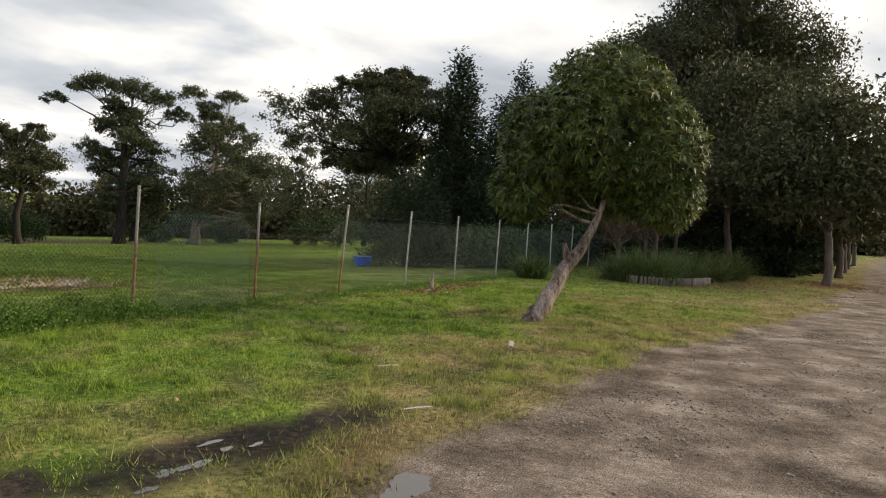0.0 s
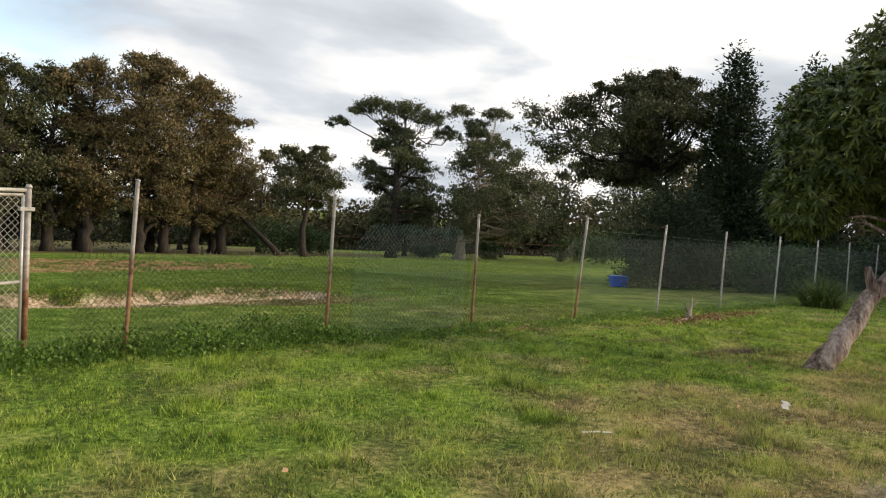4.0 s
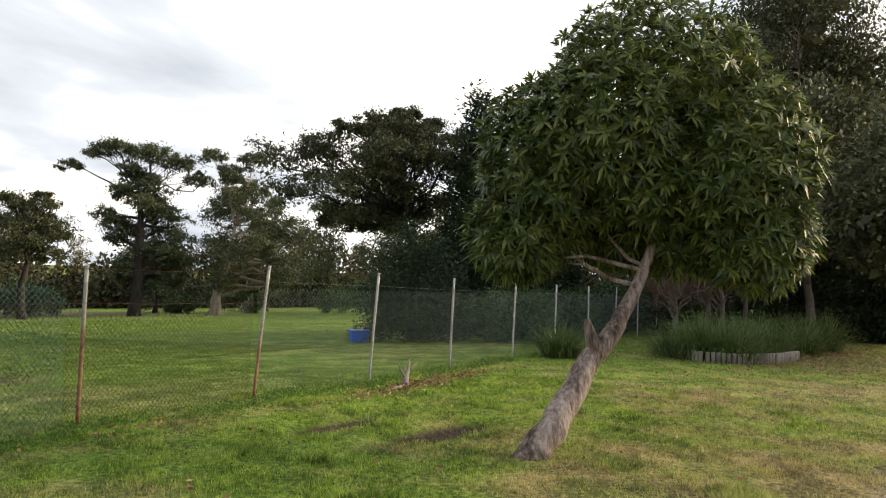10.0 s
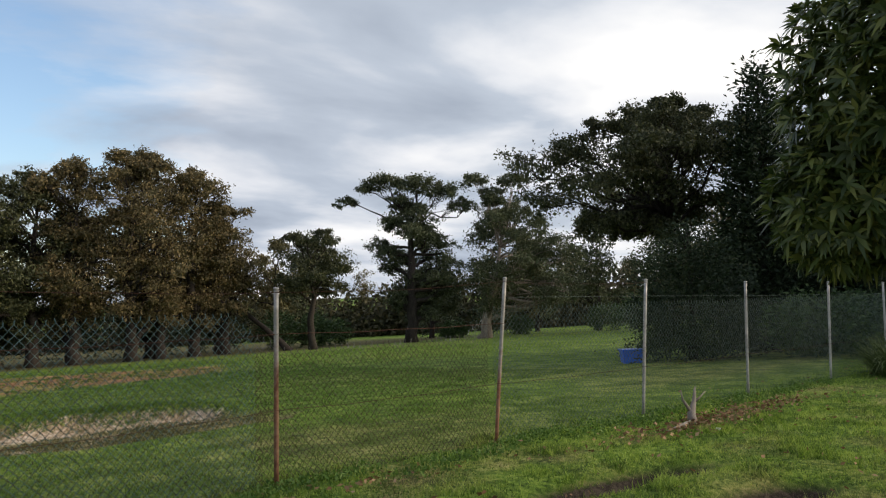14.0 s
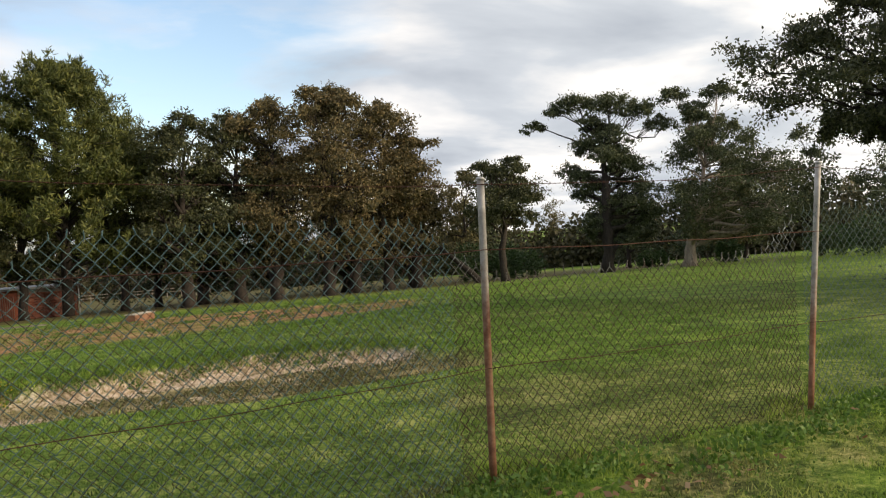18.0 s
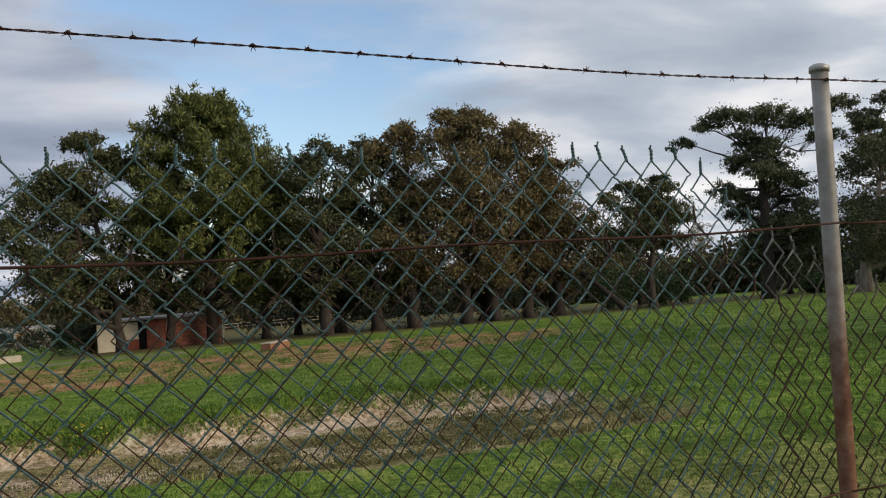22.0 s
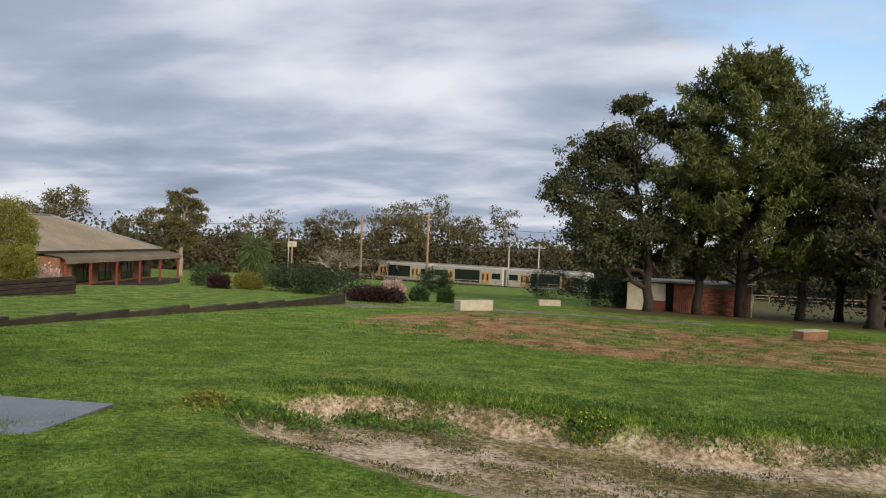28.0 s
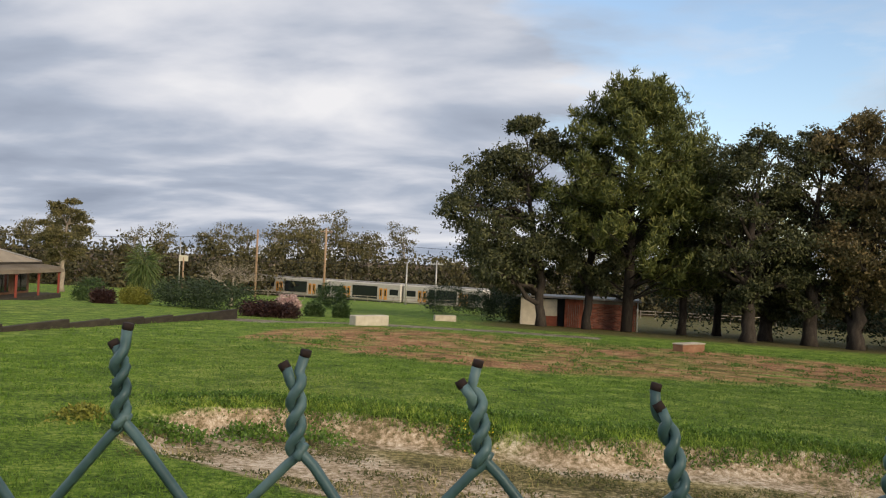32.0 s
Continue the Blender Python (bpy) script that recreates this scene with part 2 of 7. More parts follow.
def grass_material(name, dark, mid, light, dry, straw, swing=1.0):
    """Blades that change shade one from another and in drifts over the turf, and turn to straw where it is dry."""
    m, n, l, b = material(name, 0.55, 0.0, 0.3)
    geo = n.new("ShaderNodeNewGeometry")
    tc = n.new("ShaderNodeTexCoord")
    at = n.new("ShaderNodeAttribute")
    at.attribute_name = "zone"
    sep = n.new("ShaderNodeSeparateColor")
    l.new(at.outputs["Color"], sep.inputs[0])
    drift = node(n, "ShaderNodeTexNoise", Scale=1.7, Detail=4.0, Roughness=0.6)
    patch = node(n, "ShaderNodeTexNoise", Scale=8.0, Detail=3.0, Roughness=0.6)
    l.new(tc.outputs["Object"], drift.inputs["Vector"])
    l.new(tc.outputs["Object"], patch.inputs["Vector"])
    both = math_node(n, l, "ADD", math_node(n, l, "MULTIPLY", math_node(n, l, "SUBTRACT", drift.outputs["Fac"], 0.5), 1.8 * swing), math_node(n, l, "MULTIPLY", math_node(n, l, "SUBTRACT", patch.outputs["Fac"], 0.5), 2.3 * swing))
    f = math_node(n, l, "ADD", both, math_node(n, l, "ADD", math_node(n, l, "MULTIPLY", geo.outputs["Random Per Island"], 0.5), 0.25))
    col = ramp(n, l, f, [(0.1, dark), (0.5, mid), (0.92, light)])
    old = ramp(n, l, f, [(0.15, straw), (0.75, dry)])
    col = mix_color(n, l, sep.outputs[0], col, old)
    l.new(col, b.inputs["Base Color"])
    tr = n.new("ShaderNodeBsdfTranslucent")
    l.new(col, tr.inputs["Color"])
    mx = n.new("ShaderNodeMixShader")
    mx.inputs[0].default_value = 0.3
    l.new(b.outputs[0], mx.inputs[1])
    l.new(tr.outputs[0], mx.inputs[2])
    l.new(mx.outputs[0], n["Material Output"].inputs["Surface"])
    return m


GRASS_BLADE = grass_material("grass blade", (0.055, 0.105, 0.014), (0.185, 0.30, 0.034), (0.40, 0.51, 0.09), (0.50, 0.41, 0.19), (0.17, 0.145, 0.07))

GRASS_LUSH = grass_material("lush grass blade", (0.040, 0.082, 0.012), (0.105, 0.205, 0.024), (0.22, 0.335, 0.05), (0.28, 0.27, 0.10), (0.11, 0.115, 0.042), 0.5)


def ground_material():
    """Grass, gravel, red earth and sand by the zones of the sheet, each with its own grain."""
    m, n, l, b = material("ground", 0.9, 0.0, 0.14)
    tc = n.new("ShaderNodeTexCoord")
    at = n.new("ShaderNodeAttribute")
    at.attribute_name = "zone"
    sep = n.new("ShaderNodeSeparateColor")
    l.new(at.outputs["Color"], sep.inputs[0])

    def noise_of(scale, detail=6.0, rough=0.62):
        t = node(n, "ShaderNodeTexNoise", Scale=scale, Detail=detail, Roughness=rough)
        l.new(tc.outputs["Object"], t.inputs["Vector"])
        return t.outputs["Fac"]

    broad, mid, fine, tiny = noise_of(0.22), noise_of(1.3), noise_of(14.0), noise_of(70.0, 4.0)
    two = math_node(n, l, "ADD", math_node(n, l, "ADD", math_node(n, l, "MULTIPLY", mid, 0.36), math_node(n, l, "MULTIPLY", fine, 0.44)), math_node(n, l, "MULTIPLY", tiny, 0.20))
    lush = ramp(n, l, two, [(0.40, (0.028, 0.05, 0.009)), (0.47, (0.08, 0.14, 0.019)), (0.53, (0.165, 0.255, 0.033)), (0.61, (0.32, 0.38, 0.08))])
    dry = ramp(n, l, two, [(0.40, (0.04, 0.036, 0.017)), (0.48, (0.15, 0.13, 0.055)), (0.59, (0.42, 0.34, 0.155))])
    gravel_mix = math_node(n, l, "ADD", math_node(n, l, "ADD", math_node(n, l, "MULTIPLY", mid, 0.45), math_node(n, l, "MULTIPLY", tiny, 0.4)), math_node(n, l, "MULTIPLY", fine, 0.15))
    gravel = ramp(n, l, gravel_mix, [(0.40, (0.045, 0.034, 0.027)), (0.455, (0.12, 0.093, 0.073)), (0.53, (0.235, 0.19, 0.155)), (0.60, (0.46, 0.40, 0.345))])
    earth = ramp(n, l, two, [(0.40, (0.055, 0.05, 0.02)), (0.455, (0.15, 0.075, 0.037)), (0.50, (0.35, 0.165, 0.08)), (0.55, (0.42, 0.25, 0.125)), (0.62, (0.54, 0.45, 0.22))])
    sand = ramp(n, l, two, [(0.40, (0.10, 0.10, 0.04)), (0.46, (0.25, 0.19, 0.11)), (0.52, (0.48, 0.37, 0.26)), (0.60, (0.74, 0.64, 0.52))])
    rag = math_node(n, l, "MULTIPLY", math_node(n, l, "SUBTRACT", two, 0.5), 2.2)

    def edge(value, soft=5.0):
        v = math_node(n, l, "ADD", value, math_node(n, l, "MULTIPLY", rag, 0.55))
        v = math_node(n, l, "MULTIPLY", math_node(n, l, "SUBTRACT", v, 0.5), soft)
        c = n.new("ShaderNodeClamp")
        l.new(math_node(n, l, "ADD", v, 0.5), c.inputs[0])
        return c.outputs[0]

    at2 = n.new("ShaderNodeAttribute")
    at2.attribute_name = "zone2"
    sep2 = n.new("ShaderNodeSeparateColor")
    l.new(at2.outputs["Color"], sep2.inputs[0])
    col = mix_color(n, l, edge(sep2.outputs[0], 1.6), lush, dry)
    col = mix_color(n, l, edge(sep.outputs[1], 2.2), col, earth)
    col = mix_color(n, l, edge(sep.outputs[2], 3.0), col, sand)
    gm = edge(sep.outputs[0], 4.0)
    col = mix_color(n, l, gm, col, gravel)
    # dark mud, used as well for the shade painted in the ruts
    mud = ramp(n, l, two, [(0.42, (0.006, 0.005, 0.003)), (0.5, (0.022, 0.016, 0.011)), (0.58, (0.07, 0.054, 0.039))])
    wet = edge(sep2.outputs[1], 2.2)
    col = mix_color(n, l, wet, col, mud)
    # brown of leaf litter and soil, and of the shade painted under the grove
    litter = ramp(n, l, two, [(0.35, (0.05, 0.034, 0.02)), (0.6, (0.13, 0.085, 0.048))])
    col = mix_color(n, l, edge(sep2.outputs[2], 2.0), col, litter)
    l.new(col, b.inputs["Base Color"])
    r = n.new("ShaderNodeMapRange")
    r.inputs["To Min"].default_value, r.inputs["To Max"].default_value = 0.93, 0.74
    damp = math_node(n, l, "MULTIPLY", gm, math_node(n, l, "MULTIPLY", broad, 1.1))
    l.new(math_node(n, l, "MAXIMUM", wet, damp), r.inputs["Value"])
    l.new(r.outputs[0], b.inputs["Roughness"])
    height = math_node(n, l, "ADD", math_node(n, l, "MULTIPLY", fine, 0.7), math_node(n, l, "MULTIPLY", tiny, 0.3))
    bp = node(n, "ShaderNodeBump", Strength=0.9, Distance=0.06)
    l.new(height, bp.inputs["Height"])
    l.new(bp.outputs[0], b.inputs["Normal"])
    return m


GROUND = ground_material()


def post_material():
    """Galvanised grey above, flaking to orange rust lower down."""
    m, n, l, b = material("rusted post", 0.6, 0.35, 0.5)
    tc = n.new("ShaderNodeTexCoord")
    sep = n.new("ShaderNodeSeparateXYZ")
    l.new(tc.outputs["Object"], sep.inputs[0])
    patch = node(n, "ShaderNodeTexNoise", Scale=7.0, Detail=6.0, Roughness=0.7)
    l.new(tc.outputs["Object"], patch.inputs["Vector"])
    info = n.new("ShaderNodeObjectInfo")
    level = math_node(n, l, "ADD", sep.outputs[2], math_node(n, l, "MULTIPLY", patch.outputs["Fac"], 0.9))
    level = math_node(n, l, "SUBTRACT", level, math_node(n, l, "MULTIPLY", info.outputs["Random"], 0.35))
    rust = ramp(n, l, patch.outputs["Fac"], [(0.33, (0.12, 0.05, 0.028)), (0.48, (0.25, 0.115, 0.066)), (0.6, (0.36, 0.21, 0.13)), (0.72, (0.44, 0.36, 0.28))])
    grey = ramp(n, l, patch.outputs["Fac"], [(0.3, (0.20, 0.185, 0.165)), (0.6, (0.38, 0.365, 0.34)), (0.75, (0.50, 0.48, 0.45))])
    sh = n.new("ShaderNodeMapRange")
    sh.inputs["From Min"].default_value, sh.inputs["From Max"].default_value = 1.05, 1.6
    l.new(level, sh.inputs["Value"])
    l.new(mix_color(n, l, sh.outputs[0], rust, grey), b.inputs["Base Color"])
    bp = node(n, "ShaderNodeBump", Strength=0.4, Distance=0.004)
    l.new(patch.outputs["Fac"], bp.inputs["Height"])
    l.new(bp.outputs[0], b.inputs["Normal"])
    return m


POST = post_material()
GALV = grainy("galvanised pipe", [(0.3, (0.22, 0.215, 0.20)), (0.5, (0.42, 0.41, 0.395)), (0.7, (0.58, 0.57, 0.55))], 8, 60, 0.5, 0.5, 0.15, 0.003)
WIRE_DARK = grainy("dark green wire", [(0.3, (0.05, 0.085, 0.075)), (0.5, (0.11, 0.155, 0.14)), (0.7, (0.20, 0.25, 0.23))], 20, 150, 0.5, 0.0, 0.1, 0.0006)
WIRE_RUST = grainy("rusty wire", [(0.3, (0.03, 0.012, 0.008)), (0.5, (0.075, 0.03, 0.018)), (0.7, (0.14, 0.06, 0.035))], 20, 150, 0.8, 0.2, 0.3, 0.001)

def aged_wire(name, fresh, rust, low, high, scale=14.0, rough=0.5):
    """Coated wire that has lost its coat to rust lower down the fence, in a ragged band."""
    m, n, l, b = material(name, rough, 0.0, 0.45)
    tc = n.new("ShaderNodeTexCoord")
    sep = n.new("ShaderNodeSeparateXYZ")
    l.new(tc.outputs["Object"], sep.inputs[0])
    t1 = node(n, "ShaderNodeTexNoise", Scale=scale, Detail=4.0, Roughness=0.65)
    t2 = node(n, "ShaderNodeTexNoise", Scale=2.2, Detail=3.0)
    l.new(tc.outputs["Object"], t1.inputs["Vector"])
    l.new(tc.outputs["Object"], t2.inputs["Vector"])
    top = ramp(n, l, t1.outputs["Fac"], [(0.3, fresh[0]), (0.5, fresh[1]), (0.7, fresh[2])])
    old = ramp(n, l, t1.outputs["Fac"], [(0.3, rust[0]), (0.52, rust[1]), (0.72, rust[2])])
    level = math_node(n, l, "ADD", sep.outputs[2], math_node(n, l, "MULTIPLY", math_node(n, l, "SUBTRACT", t2.outputs["Fac"], 0.5), 0.9))
    r = n.new("ShaderNodeMapRange")
    r.inputs["From Min"].default_value, r.inputs["From Max"].default_value = low, high
    l.new(level, r.inputs["Value"])
    l.new(mix_color(n, l, r.outputs[0], old, top), b.inputs["Base Color"])
    return m


RUST_STOPS = ((0.022, 0.012, 0.008), (0.06, 0.034, 0.022), (0.13, 0.08, 0.05))
WIRE_GREEN = aged_wire("green coated wire", ((0.032, 0.070, 0.069), (0.072, 0.140, 0.139), (0.16, 0.255, 0.252)), RUST_STOPS, -0.1, 0.1, 30.0, 0.38)
WIRE_OLD = aged_wire("weathered wire", ((0.10, 0.115, 0.10), (0.20, 0.225, 0.205), (0.33, 0.36, 0.34)), RUST_STOPS, 1.22, 1.5)
WIRE_RUSTED = grainy("rusted mesh wire", [(0.3, (0.03, 0.015, 0.01)), (0.5, (0.075, 0.04, 0.026)), (0.7, (0.15, 0.09, 0.055))], 20, 150, 0.85, 0.0, 0.3, 0.001)
WIRE_TIP = plain("rusted cut end", (0.035, 0.022, 0.018), 0.9)
BRICK = grainy("red brick", [(0.3, (0.12, 0.038, 0.024)), (0.5, (0.24, 0.075, 0.045)), (0.7, (0.36, 0.14, 0.085))], 2, 30, 0.9, 0, 0.3, 0.004, (1, 1, 1), 0.3, 0.35)
BRICK_BROWN = grainy("brown brick", [(0.3, (0.14, 0.07, 0.04)), (0.5, (0.25, 0.13, 0.075)), (0.7, (0.36, 0.21, 0.13))], 2, 30, 0.9, 0, 0.3, 0.004, (1, 1, 1), 0.3, 0.3)
MORTAR = plain("mortar", (0.22, 0.19, 0.16), 0.95)
CONCRETE = grainy("concrete", [(0.3, (0.30, 0.26, 0.20)), (0.5, (0.46, 0.41, 0.33)), (0.7, (0.58, 0.53, 0.45))], 2.5, 40, 0.9, 0, 0.3, 0.006)
SLAB_WET = grainy("wet concrete", [(0.3, (0.07, 0.07, 0.078)), (0.5, (0.13, 0.13, 0.14)), (0.7, (0.22, 0.215, 0.225))], 1.5, 30, 0.22, 0, 0.1, 0.004)
ROOF_TAN = grainy("tan roof sheet", [(0.3, (0.20, 0.155, 0.105)), (0.5, (0.30, 0.24, 0.165)), (0.7, (0.38, 0.31, 0.22))], 0.6, 14, 0.7, 0, 0.15, 0.01)
ROOF_GREY = plain("grey roof sheet", (0.30, 0.29, 0.28), 0.6, 0.2)
GREEN_SHEET = grainy("sage green sheet steel", [(0.3, (0.17, 0.235, 0.17)), (0.5, (0.215, 0.29, 0.21)), (0.7, (0.26, 0.34, 0.25))], 0.7, 18, 0.5, 0.0, 0.06, 0.004)
GREEN_TRIM = plain("dark green trim", (0.085, 0.15, 0.085), 0.5)
CREAM = plain("cream board", (0.55, 0.50, 0.40), 0.8)
RED_PAINT = plain("red post paint", (0.22, 0.05, 0.035), 0.6)
TIMBER_DARK = grainy("dark sleeper timber", [(0.3, (0.014, 0.012, 0.008)), (0.5, (0.034, 0.028, 0.02)), (0.7, (0.065, 0.053, 0.038))], 4, 40, 0.95, 0, 0.6, 0.01, (0.3, 0.3, 1))
TIMBER_GREY = grainy("weathered log", [(0.3, (0.14, 0.12, 0.10)), (0.5, (0.27, 0.235, 0.20)), (0.7, (0.40, 0.36, 0.31))], 5, 50, 0.95, 0, 0.5, 0.01, (1, 1, 0.3))
POLE_WOOD = grainy("pole timber", [(0.3, (0.17, 0.11, 0.07)), (0.5, (0.30, 0.20, 0.13)), (0.7, (0.40, 0.29, 0.2))], 2, 20, 0.9, 0, 0.3, 0.01, (1, 1, 0.1))
BLUE_PLASTIC = plain("blue plastic", (0.02, 0.12, 0.62), 0.4)
WHITE = plain("white paint", (0.74, 0.73, 0.70), 0.6)
STEEL = plain("train silver", (0.52, 0.49, 0.45), 0.4, 0.2)
ORANGE = plain("orange door", (0.60, 0.28, 0.05), 0.5)
# near black of cables, wheels and skirts, and of the shed opening's painted shade
DARK = plain("near black", (0.02, 0.02, 0.022), 0.6)
ASPHALT = plain("pale asphalt", (0.30, 0.30, 0.31), 0.7)


def glass_material():
    m, n, l, b = material("dark glass", 0.05, 0.0, 0.6)
    b.inputs["Base Color"].default_value = (0.015, 0.018, 0.022, 1)
    return m


GLASS = glass_material()


def water_material():
    m, n, l, b = material("puddle water", 0.06, 0.0, 0.5)
    b.inputs["Base Color"].default_value = (0.035, 0.028, 0.022, 1)
    t = node(n, "ShaderNodeTexNoise", Scale=5.0, Detail=3.0)
    bp = node(n, "ShaderNodeBump", Strength=0.05, Distance=0.01)
    l.new(t.outputs["Fac"], bp.inputs["Height"])
    l.new(bp.outputs[0], b.inputs["Normal"])
    return m


WATER = water_material()


# ---- building blocks ----
def mesh_from(name, verts, faces, mats, face_mats=None, smooth=False):
    """A mesh from arrays; all faces have the same number of corners."""
    verts, faces = np.asarray(verts, np.float32), np.asarray(faces, np.int32)
    me = bpy.data.meshes.new(name)
    me.vertices.add(len(verts))
    me.vertices.foreach_set("co", verts.ravel())
    k = faces.shape[1]
    me.loops.add(faces.size)
    me.loops.foreach_set("vertex_index", faces.ravel())
    me.polygons.add(len(faces))
    me.polygons.foreach_set("loop_start", np.arange(0, faces.size, k, dtype=np.int32))
    for m in mats:
        me.materials.append(m)
    if face_mats is not None:
        me.polygons.foreach_set("material_index", np.asarray(face_mats, np.int32))
    if smooth:
        me.polygons.foreach_set("use_smooth", np.ones(len(faces), bool))
    me.update(calc_edges=True)
    me.validate()
    return me


def thing(name, x, y, z, label, category, group="", turn=0.0):
    ob = new(name)
    ob.matrix_world = pose(x, y, z, 0, 0, turn)
    return tagged(ob, label, category, group)


def part(name, data, parent, label="", at=None):
    """Links mesh data, or a bmesh with its material in a pair, as one part under a thing."""
    if isinstance(data, tuple):
        bm, mat = data
        me = bpy.data.meshes.new(name)
        bm.normal_update()
        bm.to_mesh(me)
        bm.free()
        for m in mat if isinstance(mat, list) else [mat]:
            me.materials.append(m)
        data = me
    ob = new(name, data)
    ob.parent = parent
    if at is not None:
        ob.matrix_local = at
    if label:
        ob["label"] = label
    return ob


def box(bm, x0, y0, z0, x1, y1, z1, bevel=0.0):
    r = bmesh.ops.create_cube(bm, size=1, matrix=Matrix.Translation(((x0 + x1) / 2, (y0 + y1) / 2, (z0 + z1) / 2)) @ Matrix.Diagonal((x1 - x0, y1 - y0, z1 - z0, 1)))
    if bevel:
        es = list({e for v in r["verts"] for e in v.link_edges})
        bmesh.ops.bevel(bm, geom=es, offset=bevel, segments=1, affect="EDGES")
    return bm


def boxed(*sizes, bevel=0.0):
    bm = bmesh.new()
    return box(bm, *sizes, bevel=bevel)


class Tubes:
    """Gathers tapered tubes into one mesh of quads."""

    def __init__(self):
        self.v, self.f, self.n = [], [], 0

    def add(self, path, radii, sides=6):
        path = np.asarray(path, float)
        radii = np.broadcast_to(np.asarray(radii, float), len(path))
        tan = np.gradient(path, axis=0)
        tan /= np.linalg.norm(tan, axis=1)[:, None] + 1e-9
        ref = np.array([0.0, 0, 1]) if np.abs(tan[:, 2]).max() < 0.9 else np.array([1.0, 0, 0]) if np.abs(tan[:, 0]).max() < 0.97 else np.array([0.0, 1, 0])
        a = np.cross(tan, ref)
        a /= np.linalg.norm(a, axis=1)[:, None] + 1e-9
        b = np.cross(tan, a)
        ang = np.linspace(0, 2 * np.pi, sides, endpoint=False)
        ring = path[:, None] + radii[:, None, None] * (np.cos(ang)[None, :, None] * a[:, None] + np.sin(ang)[None, :, None] * b[:, None])
        self.v.append(ring.reshape(-1, 3))
        i, j = np.meshgrid(np.arange(len(path) - 1), np.arange(sides), indexing="ij")
        q = np.stack([i * sides + j, i * sides + (j + 1) % sides, (i + 1) * sides + (j + 1) % sides, (i + 1) * sides + j], -1).reshape(-1, 4)
        self.f.append(q + self.n)
        self.n += len(path) * sides
        for end, flip in ((0, True), (len(path) - 1, False)):
            idx = self.n - len(path) * sides + end * sides + np.arange(sides)
            cap = [[idx[0], idx[k], idx[k + 1], idx[min(k + 2, sides - 1)]] for k in range(1, sides - 1, 2)]
            cap = [c if c[2] != c[3] else [c[0], c[1], c[2], c[0]] for c in cap]
            cap = [c for c in cap if len(set(c)) == 4]
            if cap:
                self.f.append(np.array(cap)[:, ::-1] if flip else np.array(cap))
        return self

    def mesh(self, name, mat, smooth=True):
        return mesh_from(name, np.concatenate(self.v), np.concatenate(self.f), [mat], None, smooth)


def leaves(rng, centres, length, width, droop=0.0, spread=None, bend=0.0):
    """Pointed leaves, one at each centre, each a bent pair of quads; spread gives the way that each points."""
    n = len(centres)
    if spread is None:
        d = rng.normal(size=(n, 3))
        d[:, 2] -= droop
    else:
        d = spread
    d = d / (np.linalg.norm(d, axis=1)[:, None] + 1e-9)
    side = np.cross(d, rng.normal(size=(n, 3)))
    side /= np.linalg.norm(side, axis=1)[:, None] + 1e-9
    up = np.cross(side, d)
    ln = (length * rng.uniform(0.7, 1.3, n))[:, None]
    wd = (width * rng.uniform(0.7, 1.3, n))[:, None]
    base = centres
    mid = base + d * ln * 0.45
    tip = base + d * ln - up * ln * bend
    v = np.stack([base, mid + side * wd, tip, mid - side * wd], 1).reshape(-1, 3)
    f = np.arange(4 * n).reshape(-1, 4)
    return v, f


def smooth_step(a, b, x):
    t = np.clip((x - a) / (b - a), 0, 1)
    return t * t * (3 - 2 * t)


def field_noise(x, y, scale, seed=0):
    """Smooth pseudo-random waves, for whole arrays."""
    r = np.random.RandomState(seed)
    out = 0
    for k in range(7):
        a, p = r.uniform(0, 2 * np.pi), r.uniform(0, 2 * np.pi)
        fr = scale * r.uniform(0.6, 1.9)
        out = out + np.sin(fr * (x * np.cos(a) + y * np.sin(a)) + p + 0.8 * np.sin(0.7 * fr * (y * np.cos(a) - x * np.sin(a))))
    return out / 7


# ---- the ground ----
ROAD_X = np.array([-400, -12, -1.8, 2.2, 4.8, 8.1, 12, 17.5, 25.6, 33, 79, 156, 600.0])
ROAD_Y = np.array([-6.0, -6.4, -6.8, -6.9, -7.2, -7.7, -8.7, -9.9, -10.2, -11.4, -14.5, -25, -100.0])
PIT_X = np.array([-1.3, 0.3, 2.4, 4.5, 6.0, 7.5, 9.4, 10.8])
PIT_FRONT = np.array([8.2, 6.8, 5.9, 5.4, 4.8, 5.0, 5.3, 6.8])
PIT_BACK = np.array([8.9, 9.9, 10.0, 9.8, 10.2, 10.3, 9.6, 8.2])


def slope(x, y):
    return 0.15 - 0.012 * np.clip(x, 0, 80) - 0.045 * np.clip(y, 0, 170)


def pit_share(x, y):
    xn = x + 0.25 * field_noise(x, y, 1.6, 5)
    front, back = np.interp(xn, PIT_X, PIT_FRONT), np.interp(xn, PIT_X, PIT_BACK)
    back = back + 0.18 * field_noise(x, y, 2.6, 3)
    ends = smooth_step(-1.3, -0.2, xn) * smooth_step(10.8, 9.2, xn)
    return (y - front) / np.maximum(back - front, 0.3), ends, y - back


